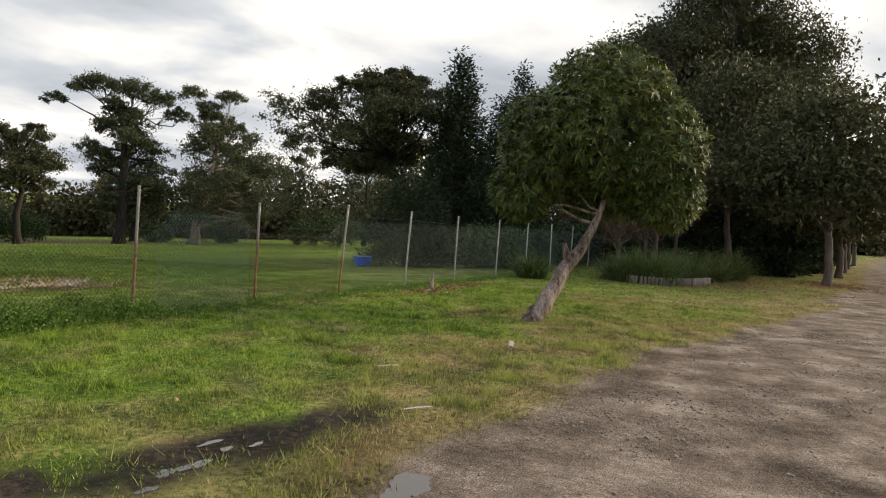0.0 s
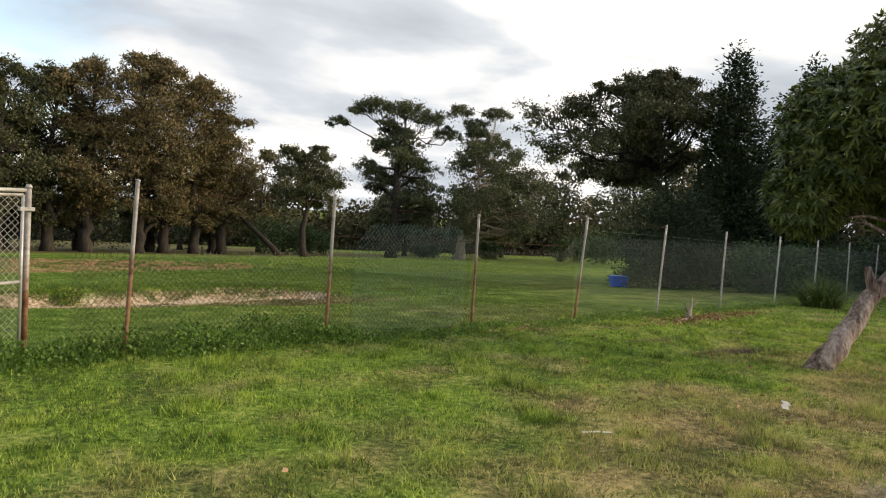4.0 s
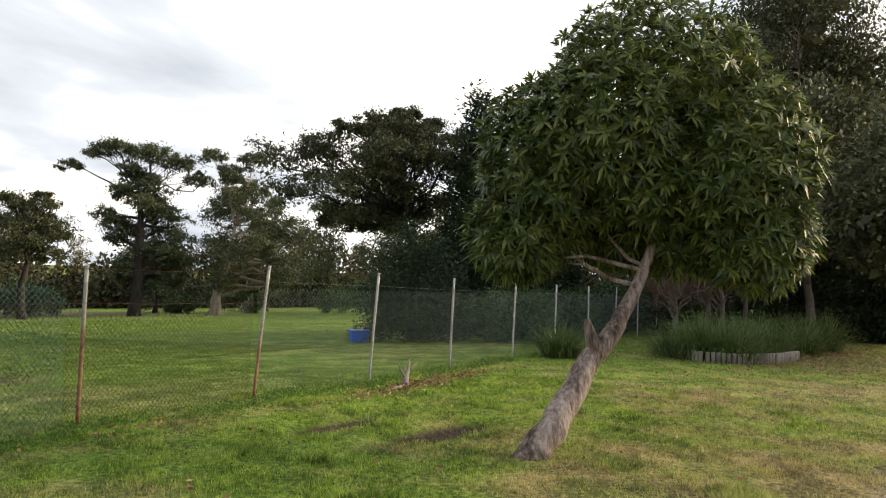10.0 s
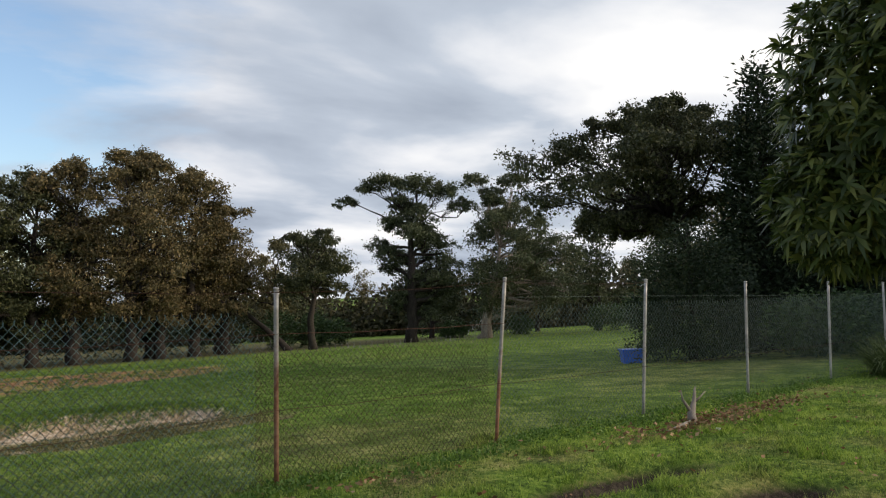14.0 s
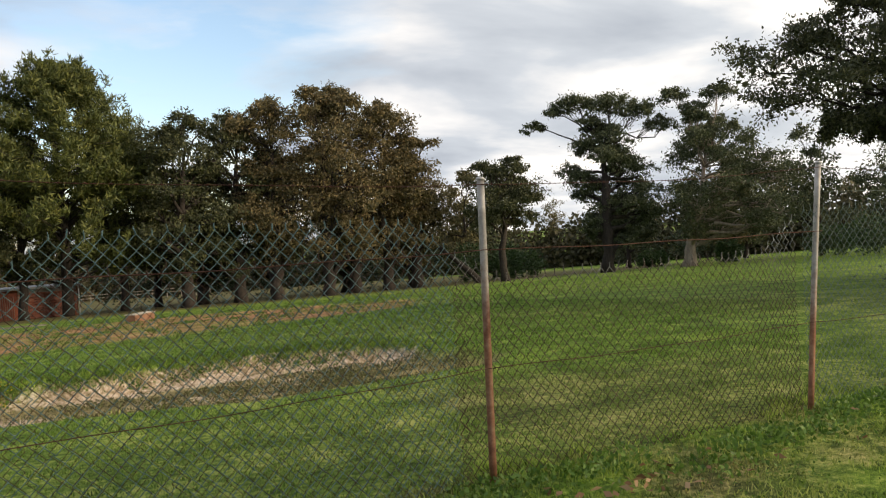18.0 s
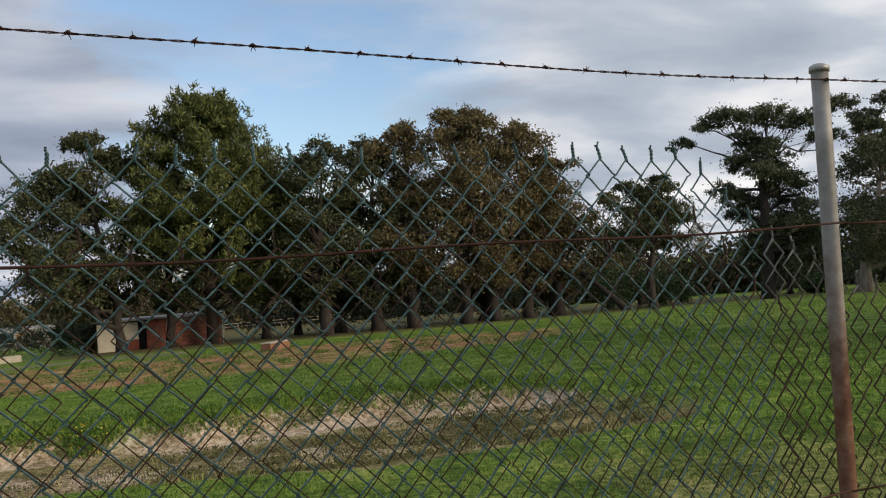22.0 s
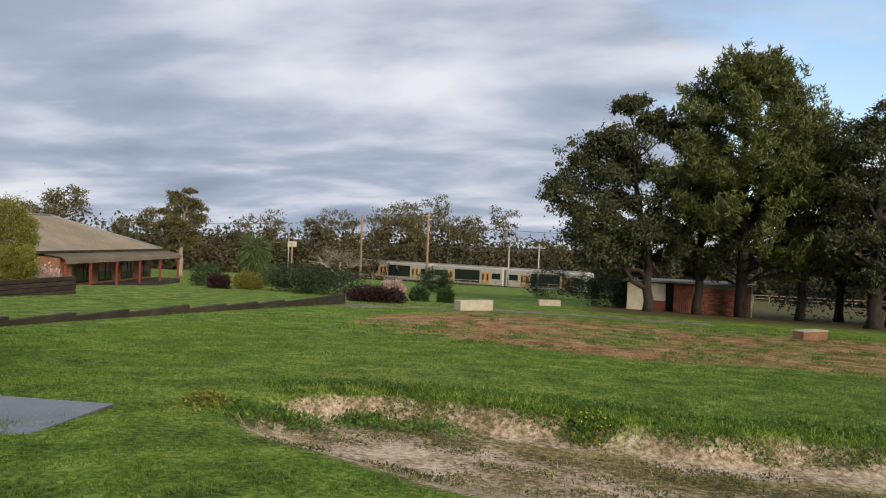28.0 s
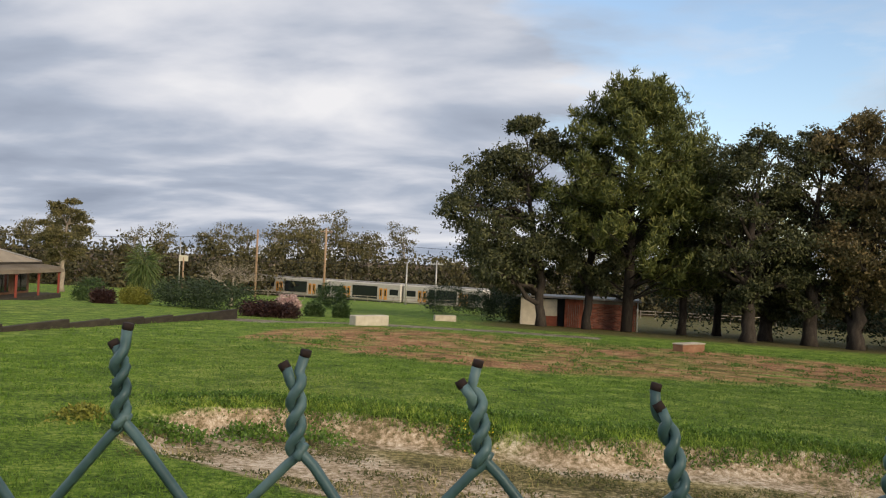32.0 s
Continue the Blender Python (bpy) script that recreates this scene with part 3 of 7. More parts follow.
def ground_z(x, y):
    x, y = np.asarray(x, float), np.asarray(y, float)
    z = slope(x, y)
    s, ends, past = pit_share(x, y)
    z = z - 0.30 * ends * smooth_step(0, 0.45, s) * (1 - smooth_step(0.98, 1.08, s))
    z = z + 0.07 * ends * smooth_step(1.02, 1.12, s) * np.exp(-np.clip(past, 0, None) / 2.2)
    z = z - 0.9 * smooth_step(-31, -37, x) * smooth_step(90, 66, y) * smooth_step(20, 34, y)
    near = np.exp(-((x - 6) ** 2 + y**2) / 900)
    z = z + near * (0.035 * field_noise(x, y, 0.9, 1) + 0.014 * field_noise(x, y, 3.3, 2))
    z = z - 0.2 * np.exp(-(((x - 8.6) / 1.1) ** 4) - (((y + 1.9 + 0.16 * (x - 8.6)) / 0.26) ** 2))
    z = z - 0.22 * np.exp(-(((x - 8.7) / 0.95) ** 4) - (((y + 3.15 + 0.16 * (x - 8.7)) / 0.26) ** 2))
    z = z + 0.05 * np.exp(-(((y + 2.5) / 0.4) ** 2)) * np.exp(-(((x - 8.5) / 2) ** 2))
    for px, py, r, d in ((-1.86, -5.44, 0.6, 0.03), (-1.46, -6.89, 0.6, 0.02)):
        z = z - d * np.exp(-(((x - px) / r) ** 2) - (((y - py) / (r * 0.55)) ** 2))
    return z


def axis(knots):
    out = [knots[0][0]]
    for (a, step), (b, _) in zip(knots, knots[1:]):
        n = max(1, int(round((b - a) / step)))
        out += list(np.linspace(a, b, n + 1)[1:])
    return np.array(out)


def build_ground():
    xs = axis([(-1500, 300), (-300, 50), (-100, 8), (-36, 1.6), (-12, 0.22), (7, 0.14), (11, 0.25), (16, 0.45), (36, 2.5), (100, 10), (300, 50), (600, 300), (1500, 1)])
    ys = axis([(-1500, 300), (-300, 40), (-60, 3), (-14, 0.2), (-4.2, 0.1), (-1, 0.18), (4, 0.16), (14, 0.4), (26, 1.5), (70, 5), (200, 50), (500, 300), (2000, 1)])
    X, Y = np.meshgrid(xs, ys)
    Z = ground_z(X, Y)
    nx, ny = len(xs), len(ys)
    i, j = np.meshgrid(np.arange(ny - 1), np.arange(nx - 1), indexing="ij")
    f = np.stack([i * nx + j, i * nx + j + 1, (i + 1) * nx + j + 1, (i + 1) * nx + j], -1).reshape(-1, 4)
    me = mesh_from("ground", np.stack([X, Y, Z], -1).reshape(-1, 3), f, [GROUND], None, True)
    x, y = X.ravel(), Y.ravel()
    gravel, earth, sand, dry, wet, litter = zones(x, y)
    one = np.ones_like(x)
    for name, cols in (("zone", (gravel, earth, sand, one)), ("zone2", (dry, wet, litter, one))):
        a = me.color_attributes.new(name, "FLOAT_COLOR", "POINT")
        a.data.foreach_set("color", np.stack(cols, -1).astype(np.float32).ravel())
    ob = new("ground", me)
    tagged(ob, "green grass sheet with gravel track, sandy hollow and bare red earth", "ground", kind="structure")
    return ob


def zones(x, y):
    edge = np.interp(x, ROAD_X, ROAD_Y)
    d = edge - y + 0.5 * field_noise(x, y, 1.1, 9)
    gravel = smooth_step(-0.7, 0.5, d)
    drive = np.abs(y - np.interp(x, [-14, -10.8, -7.9, -3.6, 8], [35.5, 36.0, 40.0, 41.0, 41.4]))
    gravel = np.maximum(gravel, 0.9 * smooth_step(2.0, 1.0, drive) * (x > -15) * (x < 5))
    dry = np.exp(-np.clip(y - edge - 0.2, 0, None) / 2.0) * 0.85 + 0.4 * field_noise(x, y, 0.8, 12) + 0.4 * field_noise(x, y, 2.3, 14) + 0.4 * field_noise(x, y, 6.0, 15) + 0.16
    dry = dry + 0.3 * np.exp(-(((x - 13) / 6) ** 2) - (((y + 5.5) / 1.6) ** 2))
    dry = np.where(y > 0.5, 0.16 + 0.25 * field_noise(x, y, 0.35, 13) + 0.25 * np.exp(-np.abs(y - 3) / 2) * (x > 7), dry)
    front = np.interp(x, [-8, -6.6, -1.5, 3.2, 7, 17.2, 22, 24], [30, 22.4, 19.3, 17.8, 19.3, 23, 31.9, 34])
    back = np.interp(x, [-8, -6.6, 10, 22, 24], [31, 38, 37, 33, 34])
    inside = smooth_step(-0.5, 2.0, y - front) * smooth_step(-1.0, 2.5, back - y) * (x > -8) * (x < 24)
    earth = inside * (0.62 + 0.25 * field_noise(x, y, 0.6, 21) + 0.34 * field_noise(x, 3.0 * y, 1.3, 22) + 0.3 * field_noise(x, 2.2 * y, 3.4, 24))
    # tree shade under the grove, painted into the ground with the litter colour
    under = smooth_step(0, 6, y - np.interp(x, [-5, 0, 12, 30, 60], [46, 43, 44, 46, 52]) + 1.5 * field_noise(x, y, 0.5, 23)) * smooth_step(-6, -1, x) * smooth_step(90, 55, x)
    s, ends, past = pit_share(x, y)
    sand = ends * smooth_step(0.02, 0.2, s) * (1 - smooth_step(1.04, 1.1, s)) * (0.30 + 0.3 * field_noise(x, y, 1.3, 31) + 0.3 * field_noise(x, y, 4.2, 33) + 0.75 * smooth_step(5.5, 2.5, x) * smooth_step(0.95, 0.5, s) + 0.5 * smooth_step(0.86, 0.95, s) * (1 + 1.2 * field_noise(x, y, 1.9, 34)))
    line = y - np.interp(x, [-5, -2.9, -2.2, -1.2, 0.1], [-4.0, -4.95, -5.25, -5.45, -5.75])
    wet = smooth_step(-5, -3.2, x) * smooth_step(1.3, -0.3, x) * np.exp(-((line / np.interp(x, [-3, -1.5, 0.5], [0.62, 0.5, 0.34])) ** 2)) * (0.85 + 0.5 * field_noise(x, 1.6 * y, 3.2, 71) + 0.5 * field_noise(x, 1.4 * y, 8.0, 73))
    # shade in the two grassy ruts, painted with the dark mud colour
    wet = np.maximum(wet, 1.3 * np.exp(-(((x - 8.6) / 1.1) ** 4) - (((y + 1.9 + 0.16 * (x - 8.6)) / 0.27) ** 2)))
    wet = np.maximum(wet, 1.4 * np.exp(-(((x - 8.7) / 0.95) ** 4) - (((y + 3.15 + 0.16 * (x - 8.7)) / 0.27) ** 2)))
    litter = 0.62 * np.exp(-(((x - 27) / 9) ** 2) - (((y + 6.5) / 2.3) ** 2)) + 0.5 * np.exp(-(((x - 33) / 14) ** 2) - (((y + 1) / 4) ** 2))
    litter = litter + 0.6 * np.exp(-(((x - 12.3) / 1.8) ** 2) - (((y + 0.8) / 0.35) ** 2)) + 0.75 * np.exp(-(((x - 31) / 2.2) ** 2) - (((y + 10) / 1.2) ** 2))
    litter = litter + 0.42 * smooth_step(2.4, 0.5, y - edge) * smooth_step(3.0, -1.0, x) * (1 + 0.8 * field_noise(x, y, 3.0, 74)) * (1 - gravel) * (y < 0)
    dry = np.where((s > 0.08) & (s < 1.0), np.maximum(dry, 0.95 * ends), dry)
    # the grove's painted shade joins the real litter
    litter = np.maximum(litter, 0.62 * under)
    bearing = np.arctan2(x - 4, np.maximum(y, 1))
    litter = np.maximum(litter, 0.8 * smooth_step(164, 176, np.hypot((x - 4) / 1.05, y) / np.where(bearing < 0.1, 1.0, np.maximum(0.66, 1.0 - 0.45 * (bearing - 0.1)))) * (y > 5) * smooth_step(0.3, 0.1, bearing))
    return gravel, earth, sand, np.clip(dry, 0, 1), wet, np.clip(litter, 0, 1)


build_ground()


def puddle(x, y, level, rx, ry, seed):
    r = np.random.RandomState(seed)
    a = np.linspace(0, 2 * np.pi, 96, endpoint=False)
    k = 1 + 0.2 * np.sin(2 * a + r.rand() * 6) + 0.14 * np.sin(3 * a + r.rand() * 6) + 0.1 * np.sin(5 * a + r.rand() * 6) + 0.05 * np.sin(11 * a + r.rand() * 6)
    bm = bmesh.new()
    bm.faces.new([bm.verts.new((rx * kk * math.cos(t), ry * kk * math.sin(t), 0)) for t, kk in zip(a, k)])
    ob = thing("puddle", x, y, level, "shallow brown rain puddle lying in the mud", "puddle", "puddles by the track")
    part("water", (bm, WATER), ob)


def low(x, y, d):
    return float(ground_z(x, y)) + d


for k, (x, y, rx, ry) in enumerate(((-1.44, -5.21, 0.11, 0.035), (-1.86, -5.44, 0.15, 0.055), (-2.43, -5.57, 0.09, 0.035), (-2.09, -5.40, 0.10, 0.05), (-1.27, -5.51, 0.07, 0.03), (-1.47, -5.39, 0.08, 0.03), (-1.46, -6.89, 0.30, 0.15))):
    puddle(x, y, low(x, y, 0.006), rx, ry, k + 1)


# ---- the fence ----
def gz(x, y):
    return float(ground_z(x, y))


POST_X = [0.03, 2.86, 6.06, 9.08, 11.9, 14.86, 18.0] + [18.0 + 2.95 * k for k in range(1, 13)]
POST_LEAN = [0.08, 0.05, 0.04, 0.26, 0.22, 0.10, 0.12] + [0.05, -0.04, 0.08, 0.0, 0.06, -0.03, 0.05, 0.02, -0.05, 0.04, 0.0, 0.03]
POST_TOP = [2.11, 2.11, 1.948, 2.01, 1.95, 1.875, 1.82] + [1.80 - 0.035 * k for k in range(1, 13)]
FENCE_Y = [0.0, 0.10, 0.31, 0.34, 0.15, 0.08, 0.0] + [0.0] * 12

fence = thing("chain_link_fence", 3.0, 0.0, 0.0, "old chain link fence with rusty leaning posts and sagging mesh", "fence")


def fence_part(name, me, label=""):
    ob = part(name, me, fence, label)
    ob.matrix_parent_inverse = fence.matrix_world.inverted()
    return ob


def wire_top(x):
    """Height of the mesh top above the world's zero, slack where it has come off the top wire."""
    g0 = slope(x, 0.0)
    high = 1.62 + 0.006 * np.sin(2.1 * x) + 0.004 * np.sin(7.3 * x + 1)
    drop = np.interp(x, [-1, 0.1, 2.9, 3.35, 3.7, 5.6, 5.85, 6.2, 8.6, 9.1], [0.5, 0.5, 0.44, 0.33, 0.02, 0.0, 0.20, 0.38, 0.34, 0.03])
    return g0 + high - drop


PITCH_X, PITCH_Z = 0.0755, 0.0395
KNUCKLE_SHIFT = 4.373


def wire_y(x, z):
    belly = 0.03 * np.sin(2.1 * x + 0.5) * np.sin(np.pi * np.clip(z / 1.7, 0, 1))
    return np.interp(x, POST_X, FENCE_Y) + belly


def mesh_panel(x0, x1, sides, mat, knuckles, rad=0.0034, pitch=1.0, lower=0.0, ahead=0.0):
    """Zigzag wires hooked into one another, with twisted ends on top where they stand near."""
    t, tips = Tubes(), Tubes()
    PX, PZ = PITCH_X * pitch, PITCH_Z * pitch
    near = sides >= 6
    k0, k1 = int(math.ceil((x0 - KNUCKLE_SHIFT) / PX)), int(math.ceil((x1 - KNUCKLE_SHIFT) / PX))
    rng = np.random.RandomState(k0 + 1000)
    for k in range(k0, k1):
        xc = KNUCKLE_SHIFT + k * PX
        top = float(wire_top(np.array(xc))) - lower + (lower > 0) * rng.uniform(-0.03, 0.03) + 0.004 * math.sin(2.7 * k) + (rng.uniform(-0.006, 0.006) if near else 0)
        bottom = gz(xc, 0) - 0.02
        n = int((top - bottom) / PZ)
        m = np.arange(n + 1)
        side = np.where((m % 2) == 0, 0.0, 1.0)
        z = top - m * PZ
        wob = 0.0055 * np.sin(0.37 * m + 0.8 * k) + 0.004 * np.sin(0.11 * m + 2.3 * k) * (m > 0)
        wob = wob * (0.45 if near else 1.0)
        for sg in (1, -1):
            x = xc + sg * PX * 0.5 * side + wob
            y = wire_y(x, z) - ahead
            if near:
                # rounded hooks that pass through the neighbour's hook at every crossing
                out = np.where((m % 2) == 0, -sg, sg) * 1.0
                rows = []
                for dz, dx, dy in ((0.0055, -0.0045, -0.0026), (0.0018, 0.0026, -0.0016), (-0.0018, 0.0026, 0.0016), (-0.0055, -0.0045, 0.0026)):
                    rows.append(np.stack([x + out * dx, y + sg * dy, z + dz], -1))
                p = np.stack(rows, 1)
                start = np.array([[x[0] - sg * 0.0012, y[0], z[0] + 0.006], [x[0] + sg * 0.0006, y[0], z[0] + 0.0015], [x[0] + sg * 0.0055, y[0], z[0] - 0.0028]])
                t.add(np.vstack([start, p[1:].reshape(-1, 3)]), rad, sides)
            else:
                t.add(np.stack([x, y + 0.002 * sg, z], -1), rad, sides)
        if knuckles:
            lean = rng.normal() * 0.004 - 0.003
            s = np.linspace(0, 1, 17 if near else 5)
            h = 0.031 + rng.uniform(-0.003, 0.004)
            yk = float(wire_y(xc, top)) - ahead
            for ph in (0, math.pi):
                a = ph + s * 2 * math.pi * 1.9 + k
                p = np.stack([xc + lean * s**1.5 + 0.0023 * np.cos(a), yk + 0.0023 * np.sin(a), top + h * s], -1)
                if ph:
                    p = p[:-2]
                last = p[-1] + np.array([rng.uniform(-0.001, 0.003) if ph == 0 else rng.uniform(-0.0045, -0.001), 0.0, (0.006 if ph == 0 else 0.003) + rng.uniform(0, 0.003)])
                t.add(np.vstack([p, last]), rad, sides)
                tips.add([last - [0, 0, 0.0005], last + np.array([0.0006 if ph == 0 else -0.0018, 0, 0.0022])], rad * 1.06, sides)
    tagged(fence_part("mesh", t.mesh("mesh", mat), "newer green coated diamond mesh with twisted ends" if mat is WIRE_GREEN else "older rusted brown diamond mesh" if mat is WIRE_RUSTED else ""), kind="stuff")
    if knuckles:
        tagged(fence_part("wire_end", tips.mesh("wire_end", WIRE_TIP)), kind="stuff")


mesh_panel(-0.55, 3.35, 3, WIRE_OLD, True)
mesh_panel(3.35, 5.85, 6, WIRE_GREEN, True, 0.0022)
mesh_panel(3.3, 5.9, 5, WIRE_RUSTED, True, 0.0019, 1.16, 0.19, 0.034)
mesh_panel(5.85, 9.0, 4, WIRE_OLD, True)
for a, b in zip(POST_X[3:9], POST_X[4:10]):
    mesh_panel(a, b, 3, WIRE_DARK, True, 0.0028 if a < 11 else 0.0022)
mesh_panel(POST_X[9], POST_X[-1], 3, WIRE_DARK, False, 0.0028, 2.0)


def post_mesh(h, lean, mat):
    t = Tubes()
    s = np.linspace(0, 1, 9)
    path = np.stack([lean * s, 0.02 * lean * np.sin(3 * s), -0.05 + (h + 0.05) * s], -1)
    t.add(path, 0.0235, 12)
    return t.mesh("post", mat)


for x, lean, top, y in zip(POST_X, POST_LEAN, POST_TOP, FENCE_Y):
    base = gz(x, y)
    p = part("post", post_mesh(top - base, lean, POST if x < 11 else GALV), fence)
    p.matrix_local = fence.matrix_world.inverted() @ pose(x, y, base)
    cap = Tubes().add([(lean - 0.001, 0, top - base - 0.012), (lean, 0, top - base + 0.002), (lean + 0.001, 0, top - base + 0.008)], [0.0275, 0.0275, 0.018], 12)
    part("cap", cap.mesh("cap", GALV), p)


def strand(pts, rad, mat, name, sag=0.0, wobble=0.0, sides=6, label=""):
    """One wire a span, from post to post."""
    for a, b in zip(pts, pts[1:]):
        s = np.linspace(0, 1, 25)[:, None]
        p = np.asarray(a) * (1 - s) + np.asarray(b) * s
        p[:, 2] -= sag * 4 * (s * (1 - s))[:, 0]
        p[:, 2] += wobble * np.sin(s[:, 0] * 17 + a[0])
        fence_part(name, Tubes().add(p, rad, sides).mesh(name, mat), label)


def barbed(pts, name="barbed_wire"):
    """Two twisted strands with short four-point barbs."""
    t = Tubes()
    rng = np.random.RandomState(4)
    for a, b in zip(pts, pts[1:]):
        a, b = np.asarray(a, float), np.asarray(b, float)
        ln = np.linalg.norm(b - a)
        s = np.linspace(0, 1, int(ln / 0.016))
        core = a + (b - a) * s[:, None]
        core[:, 2] -= 0.035 * 4 * s * (1 - s) - 0.006 * np.sin(9 * s + a[0]) * s * (1 - s) * 4
        for ph in (0, math.pi):
            w = s * ln / 0.075 * 2 * math.pi + ph
            t.add(core + np.stack([0 * w, 0.0016 * np.cos(w), 0.0016 * np.sin(w)], -1), 0.0013, 4)
        for d in np.arange(0.06, ln, 0.112):
            c = a + (b - a) * (d / ln) - np.array([0, 0, (0.035 - 0.006 * math.sin(9 * d / ln + a[0])) * 4 * (d / ln) * (1 - d / ln)])
            t.add([c + [-0.006, 0.003, 0], c + [0, -0.003, 0.003], c + [0.006, 0.003, 0]], 0.0032, 5)
            for _ in range(4):
                v = rng.normal(size=3) * [0.5, 1, 1]
                t.add([c, c + v / np.linalg.norm(v) * 0.013], [0.0013, 0.0006], 4)
    fence_part(name, t.mesh(name, WIRE_RUST), "rusty twisted barbed wire")


tops = [(x + l, y - 0.027, z - (0.085 if x < 4 else 0.04)) for x, l, z, y in zip(POST_X, POST_LEAN, POST_TOP, FENCE_Y)]
barbed(tops[:5])
strand([(x, y - 0.03, gz(x, 0) + 0.70) for x, y in zip(POST_X[:9], FENCE_Y)], 0.0026, WIRE_RUST, "lower_wire", 0.02, 0.004, 6, "rusty tension wire through the mesh")
strand([(x + l * 0.7, y - 0.055, gz(x, 0) + 1.425) for x, y, l in zip(POST_X[1:4], FENCE_Y[1:4], POST_LEAN[1:4])], 0.0034, WIRE_RUST, "upper_wire", 0.015, 0.004, 6)
strand([(x, y, z - 0.2) for (x, y, z) in tops[3:]], 0.0018, WIRE_DARK, "top_wire", 0.0)


def gate():
    """Pipe gate in its own goal of two posts and a head rail."""
    gx, y = -2.09, 0.12
    g = thing("pipe_gate", gx, y, gz(gx, y), "galvanised pipe gate with chain mesh, closed, beside the fence", "gate")
    w, h = 1.125, 1.815
    for x in (0, w):
        part("gate_post", Tubes().add([(x, 0, -0.1), (x, 0, h)], 0.03, 12).mesh("gate_post", POST), g)
        part("cap", Tubes().add([(x, 0, h - 0.01), (x, 0, h + 0.012), (x, 0, h + 0.03)], [0.034, 0.034, 0.018], 12).mesh("cap", GALV), g)
    part("head_rail", Tubes().add([(0, 0, h - 0.06), (w, 0, h - 0.03)], 0.021, 10).mesh("head_rail", GALV), g)
    leaf = Tubes()
    a, b, t0, m0 = 0.08, w - 0.06, h - 0.10, 0.84
    for p in (((a, -0.03, 0.05), (a, -0.03, t0)), ((b, -0.03, 0.12), (b, -0.03, t0 + 0.02)), ((a, -0.03, t0), (b, -0.03, t0 + 0.02))):
        leaf.add(p, 0.0165, 10)
    leaf.add([(a, -0.03, m0 - 0.03), ((a + b) / 2, -0.03, m0 - 0.02), (b, -0.03, m0 + 0.02)], 0.0165, 10)
    lf = part("gate_leaf", leaf.mesh("gate_leaf", GALV), g)
    net = Tubes()
    for k in range(int((b - a) / 0.068)):
        xc = a + 0.034 + k * 0.068
        m = np.arange(0, int((t0 - 0.1) / 0.037))
        for sg in (1, -1):
            net.add(np.stack([xc + sg * 0.034 * (m % 2), -0.03 + 0.003 * sg + 0 * m, t0 - m * 0.037], -1), 0.0036, 4)
    part("mesh", net.mesh("mesh", GALV), lf)
    part("hinge", (box(bmesh.new(), b - 0.03, -0.05, t0 - 0.14, w + 0.05, 0.02, t0 - 0.10, 0.004), GALV), g)
    part("latch", Tubes().add([(a, -0.06, m0 + 0.08), (a + 0.12, -0.07, m0 + 0.09), (a + 0.16, -0.07, m0 + 0.02), (a + 0.04, -0.06, m0 - 0.02)], 0.008, 8).mesh("latch", GALV), g)


gate()


# ---- trees ----
def limb(rng, a, b, r0, r1, tubes, sides=6, wander=0.08, steps=6):
    a, b = np.asarray(a, float), np.asarray(b, float)
    s = np.linspace(0, 1, steps)[:, None]
    p = a + (b - a) * s
    ln = np.linalg.norm(b - a)
    p[1:-1] += rng.normal(size=(steps - 2, 3)) * wander * ln * 0.5
    p[:, 2] += (ln * 0.06) * np.sin(np.pi * s[:, 0])
    tubes.add(p, np.linspace(r0, r1, steps), sides)
    return p


